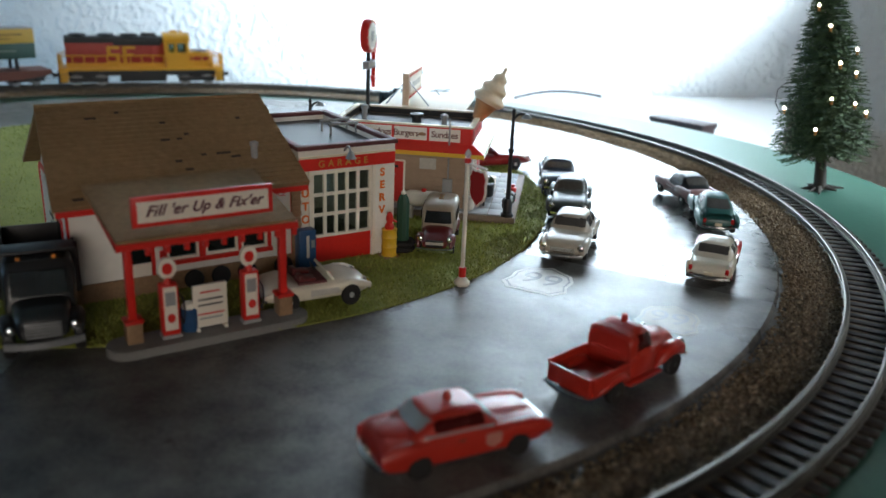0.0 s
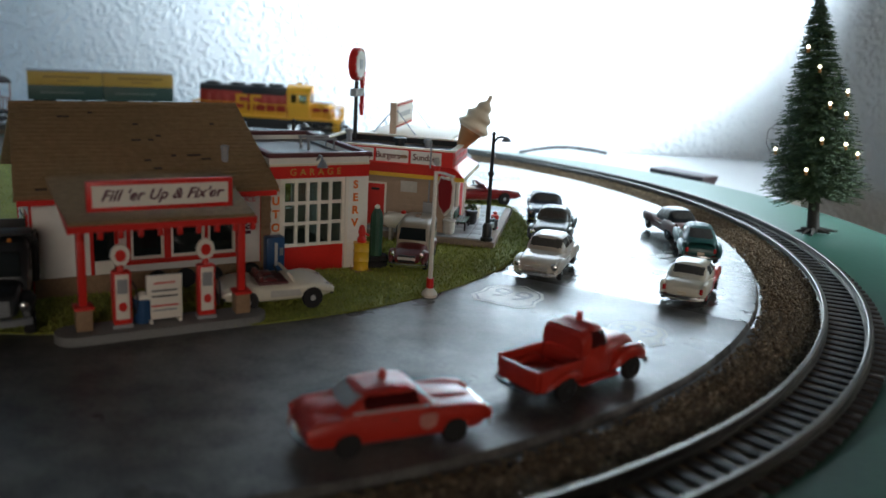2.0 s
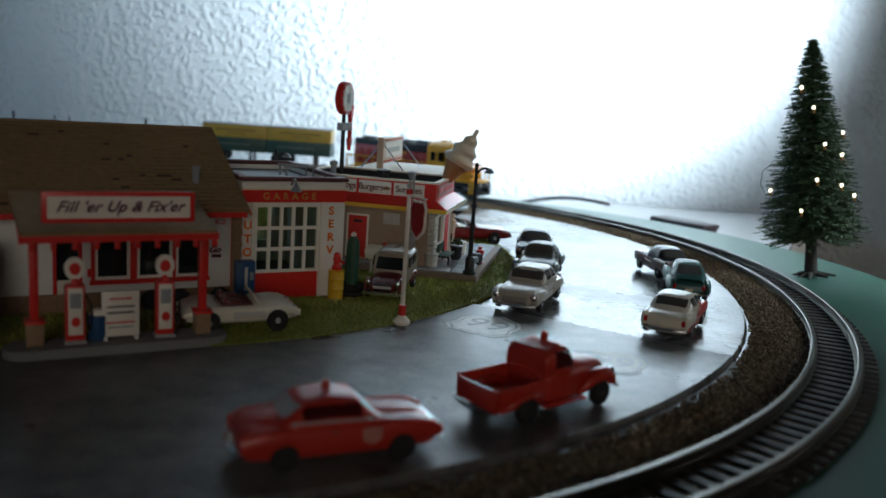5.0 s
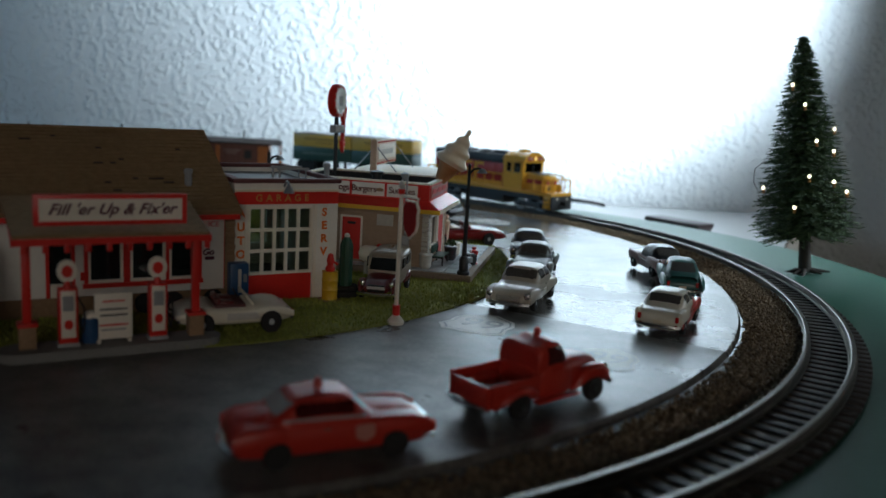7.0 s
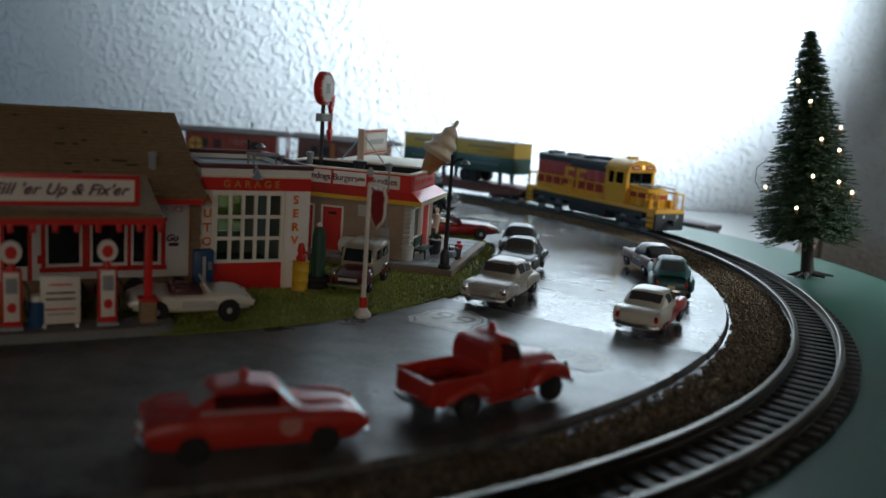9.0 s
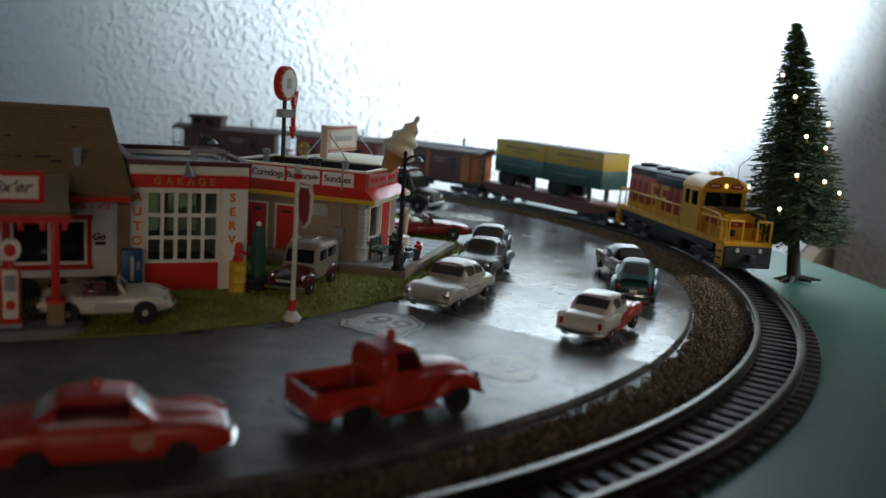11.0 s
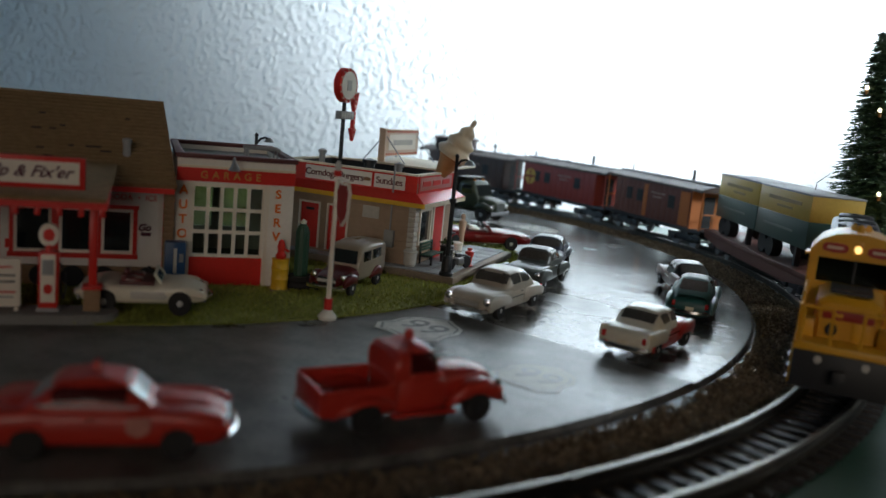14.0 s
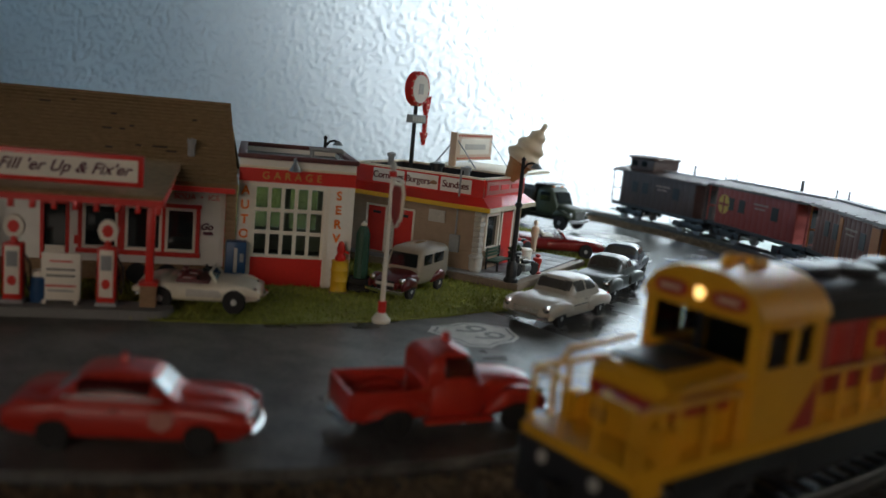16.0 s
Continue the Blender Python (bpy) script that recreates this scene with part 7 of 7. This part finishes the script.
def gas_tank():
    t = thing("gas_tank", -5.5, 36.3, 0.05, -14, "white gas tank on legs beside the diner", "tank")
    part("vessel", loft(B(), [(-0.95, 0.1, 0.85, 1.05), (-0.88, 0.28, 0.68, 1.22), (-0.7, 0.38, 0.57, 1.33), (0.7, 0.38, 0.57, 1.33), (0.88, 0.28, 0.68, 1.22), (0.95, 0.1, 0.85, 1.05)], 2, 18), WHITE, t)
    for x in (-0.55, 0.55):
        part("leg", box(B(), x - 0.07, x + 0.07, -0.28, 0.28, 0, 0.65), GREYST, t, smooth=0)
    part("valve_cover", lathe(B(), ((0.12, 1.3), (0.12, 1.42), (0.02, 1.46)), 10), RED, t)


gas_tank()


def bench(x, y, turn):
    t = thing("park_bench", x, y, 0.41, turn, "dark green slatted bench on the diner platform", "bench")
    for k in range(4):
        part("seat_slat", box(B(), -0.75, 0.75, -0.28 + 0.14 * k, -0.17 + 0.14 * k, 0.42, 0.47, 0.01), DKGREEN, t)
    for k in range(3):
        part("back_slat", box(B(), -0.75, 0.75, 0.27, 0.32, 0.55 + 0.14 * k, 0.65 + 0.14 * k, 0.01), DKGREEN, t)
    for x0 in (-0.65, 0.6):
        part("leg", box(box(B(), x0, x0 + 0.07, -0.28, 0.3, 0.34, 0.42), x0, x0 + 0.07, -0.28, -0.2, 0, 0.36), BLACK, t, smooth=0)
        part("leg", box(B(), x0, x0 + 0.07, 0.26, 0.33, 0, 0.95), BLACK, t, smooth=0)


bench(-2.55, 37.9, 76)


def tub(x, y, label, mt, plant=None):
    t = thing("plant_tub", x, y, 0.41, 0, label, "planter", "tubs on the diner platform")
    part("pot", lathe(B(), ((0.2, 0), (0.28, 0.1), (0.3, 0.6), (0.34, 0.64), (0.3, 0.7)), 14), mt, t)
    if plant:
        rng = random.Random(int(x * 10))
        bm = B()
        for k in range(60):
            a, e = rng.uniform(0, 6.28), rng.uniform(0.2, 1.4)
            p = Vector((math.cos(a) * math.cos(e), math.sin(a) * math.cos(e), math.sin(e))) * rng.uniform(0.2, 0.36) + Vector((0, 0, 0.7))
            q = Vector((rng.uniform(-1, 1), rng.uniform(-1, 1), rng.uniform(-1, 1))) * 0.09
            r = Vector((rng.uniform(-1, 1), rng.uniform(-1, 1), rng.uniform(-1, 1))) * 0.09
            bm.faces.new([bm.verts.new(v) for v in (p - q, p + r, p + q, p - r)])
        ob = part("foliage", bm, NEEDLE, t)
        ob["kind"] = "stuff"


tub(-3.3, 36.55, "white stone tub at the diner corner", GREYST)
tub(-2.0, 38.9, "dark tub with a small leafy shrub", BLACK, True)
tub(-1.7, 40.2, "white milk churn shaped pot by the door", WHITE)


def motorcycle(x, y, z, turn, paint, label):
    t = thing("motorcycle", x, y, z, turn, label, "motorcycle", "motorcycles on the platform")
    t.scale = (0.8, 0.8, 0.8)
    for xx in (-0.68, 0.68):
        w = part("tyre", lathe(B(), ((0.24, -0.06), (0.31, -0.05), (0.33, 0), (0.31, 0.05), (0.24, 0.06)), 18, Matrix.Translation((xx, 0, 0.33)) @ Matrix.Rotation(radians(90), 4, "X")), RUBBER, t)
        bm = B()
        for k in range(4):
            a = math.pi * k / 4
            tube(bm, (xx + 0.25 * math.cos(a), 0, 0.33 + 0.25 * math.sin(a)), (xx - 0.25 * math.cos(a), 0, 0.33 - 0.25 * math.sin(a)), 0.014, seg=5)
        part("spokes", bm, CHROME, w)
        rows = []
        for k in range(9):
            a = radians(30 + 15 * k)
            rows.append([(xx + r * math.cos(a), y, 0.33 + r * math.sin(a)) for r, y in ((0.35, -0.08), (0.39, -0.05), (0.39, 0.05), (0.35, 0.08))])
        part("mudguard", bridge(B(), rows), paint, t)
    part("engine", box(B(), -0.28, 0.25, -0.16, 0.16, 0.25, 0.62, 0.05), STEEL, t)
    part("fuel_tank", loft(B(), [(-0.12, 0.1, 0.68, 0.86), (0.1, 0.17, 0.66, 0.92), (0.38, 0.1, 0.7, 0.9)], 2.2, 14), paint, t)
    part("saddle", loft(B(), [(-0.62, 0.06, 0.72, 0.8), (-0.4, 0.16, 0.7, 0.82), (-0.14, 0.1, 0.7, 0.82)], 2.2, 12), BLACK, t)
    part("fork", tube(B(), (0.68, 0, 0.33), (0.42, 0, 1.0), 0.05, seg=7), CHROME, t)
    part("handlebar", tube(B(), (0.36, -0.38, 1.06), (0.36, 0.38, 1.06), 0.03, seg=6), CHROME, t)
    part("headlight", lathe(B(), ((0.1, -0.08), (0.11, 0.02), (0.02, 0.06)), 10, Matrix.Translation((0.55, 0, 0.95)) @ Matrix.Rotation(radians(90), 4, "Y")), CHROME, t)
    part("exhaust", tube(B(), (0.1, -0.2, 0.28), (-0.85, -0.22, 0.3), 0.05, seg=7), CHROME, t)


motorcycle(-1.22, 37.2, 0.41, 238, BLACKC, "black motorcycle parked on the diner platform")
motorcycle(-2.5, 43.3, 0.41, 225, CARRED, "red motorcycle parked by the diner door")


def figurine(name, x, y, z, h, mt, label):
    """A plain moulded shape without features."""
    ob = part(name, lathe(B(), ((0.2, 0.0), (0.22, 0.06), (0.12, 0.1), (0.15, h * 0.45), (0.2, h * 0.62), (0.2, h * 0.78), (0.07, h * 0.84), (0.12, h * 0.9), (0.11, h * 0.97), (0.02, h))), mt)
    ob.location = Vector((x, y, z)) * S
    tagged(ob, label, "figurine")


figurine("figurine", -0.88, 38.2, 0.41, 0.85, CARRED, "plain red moulded figurine beside the motorcycle")
figurine("figurine", -1.9, 44.73, 0.16, 1.75, PEACH, "plain tan moulded figurine near the convertible")
box_base = tagged(part("figurine_plinth", box(B(), -2.6, -1.4, 44.5, 44.97, 0.0, 0.16, 0.03), WOOD), "low tan plinth on the lawn edge", "plinth")


# ---- painted route shields on the road ----
PAINT = mat("worn_white_paint", (0.55, 0.53, 0.48), 0.4, vary=0.3, grain=30)
PAINTY = mat("worn_yellow_paint", (0.24, 0.21, 0.15), 0.4, vary=0.3, grain=30)
PAINTK = mat("worn_black_paint", (0.16, 0.16, 0.15), 0.4, vary=0.3, grain=30)


def road_shield(x, y, turn, w, h, mt, number=True):
    z = 0.006 - sag(y) - (0.06 if y > 45 else 0)
    t = thing("road_shield", x, y, z, turn, "worn route shield painted on the road", "road marking", "painted road shields")
    part("shield", prism(B(), shield_outline(w, h), 0.0, 0.006), mt, t, smooth=0)
    if number:
        o = shield_outline(w * 0.9, h * 0.9)
        i = shield_outline(w * 0.84, h * 0.84)
        bm = B()
        a = [[bm.verts.new((*p, 0.012)) for p in q] for q in (o, i)]
        for k in range(len(o)):
            j = (k + 1) % len(o)
            bm.faces.new((a[0][k], a[0][j], a[1][j], a[1][k]))
        part("shield_outline", bm, PAINTK, t, smooth=0)
        letters("route_number", "66", h * 0.42, PAINTK, t, at(0, -0.05 * h, 0.012), depth=0.002)


road_shield(-1.4, 28.35, 148, 2.7, 2.9, PAINT)
road_shield(2.5, 24.6, 150, 2.3, 2.5, PAINTY)
road_shield(2.1, 57.0, 40, 2.6, 3.0, PAINT)


# ---- on the table behind the board ----
def dark_box():
    t = thing("dark_box", 19.1, 67.2, -2.5, -54, "small dark red box lying on the white table", "box")
    part("carton", box(B(), -2.6, 2.6, -1.0, 1.0, 0, 1.75, 0.1), mat("box_maroon", (0.025, 0.012, 0.014), 0.5, vary=0.2), t)
    part("lid", box(B(), -2.7, 2.7, -1.1, 1.1, 1.5, 1.95, 0.08), mat("box_lid", (0.03, 0.014, 0.016), 0.5, vary=0.2), t)


def cable():
    t = thing("power_cable", 0, 0, -2.5, 0, "thin dark cable looped on the white table", "cable")
    rows = []
    for k in range(20):
        x, y, z = 8 + 0.5 * k, 87 + 0.9 * math.sin(k * 0.2), 0.2 + 0.75 * max(0, math.sin(k * 0.13))
        rows.append([(x, y + 0.2 * math.cos(a), z + 0.2 * math.sin(a)) for a in (2 * math.pi * i / 7 for i in range(7))])
    part("sheath", bridge(B(), rows), BLACK, t)


dark_box()
cable()


NOSE = [(0, 93.8), (3.5, 65.0), (7, 37.7), (9, 18.3), (12.5, -16.2), (14.5, -36.6), (16, -52.9)]


def nose_angle(t):
    """The angle of the locomotive's front end on the track's circle, on a smooth curve through NOSE."""
    n = len(NOSE)
    slope = []
    for i in range(n):
        a, b = NOSE[max(i - 1, 0)], NOSE[min(i + 1, n - 1)]
        slope.append((b[1] - a[1]) / (b[0] - a[0]))
    for i in range(n - 1):
        (t0, p0), (t1, p1) = NOSE[i], NOSE[i + 1]
        if t <= t1 or i == n - 2:
            d = t1 - t0
            u = (t - t0) / d
            return (2 * u**3 - 3 * u**2 + 1) * p0 + (u**3 - 2 * u**2 + u) * d * slope[i] + (3 * u**2 - 2 * u**3) * p1 + (u**3 - u**2) * d * slope[i + 1]


# distances along the track, from angle -130 upwards, in tenths of a degree
ALONG = [0.0]
for k in range(1, 3900):
    p, q = (on_ring(R_TRACK + swell(-130 + d / 10), -130 + d / 10) for d in (k - 1, k))
    ALONG.append(ALONG[-1] + math.hypot(q[0] - p[0], q[1] - p[1]))


def track_place(angle, back):
    """The place on the track that lies back metres behind an angle."""
    i = (angle + 130) * 10
    s = ALONG[int(i)] + (ALONG[int(i) + 1] - ALONG[int(i)]) * (i - int(i)) + back
    lo, hi = 0, len(ALONG) - 1
    while hi - lo > 1:
        mid = (lo + hi) // 2
        lo, hi = (mid, hi) if ALONG[mid] <= s else (lo, mid)
    a = -130 + (lo + (s - ALONG[lo]) / (ALONG[hi] - ALONG[lo])) / 10
    return Vector((*on_ring(R_TRACK + swell(a), a),))


def motions():
    back = 0.0
    for ob, half in TRAIN:
        rows = []
        for k in range(33):
            a = nose_angle(0.5 * k)
            f, r = track_place(a, back + half * 0.38), track_place(a, back + half * 1.62)
            m, d = (f + r) / 2, f - r
            rows.append((0.5 * k, at(m.x, m.y, RAIL_TOP - sag(m.y), 0, 0, math.degrees(math.atan2(d.y, d.x)))))
        back += 2 * half
        walk(ob, rows)


motions()
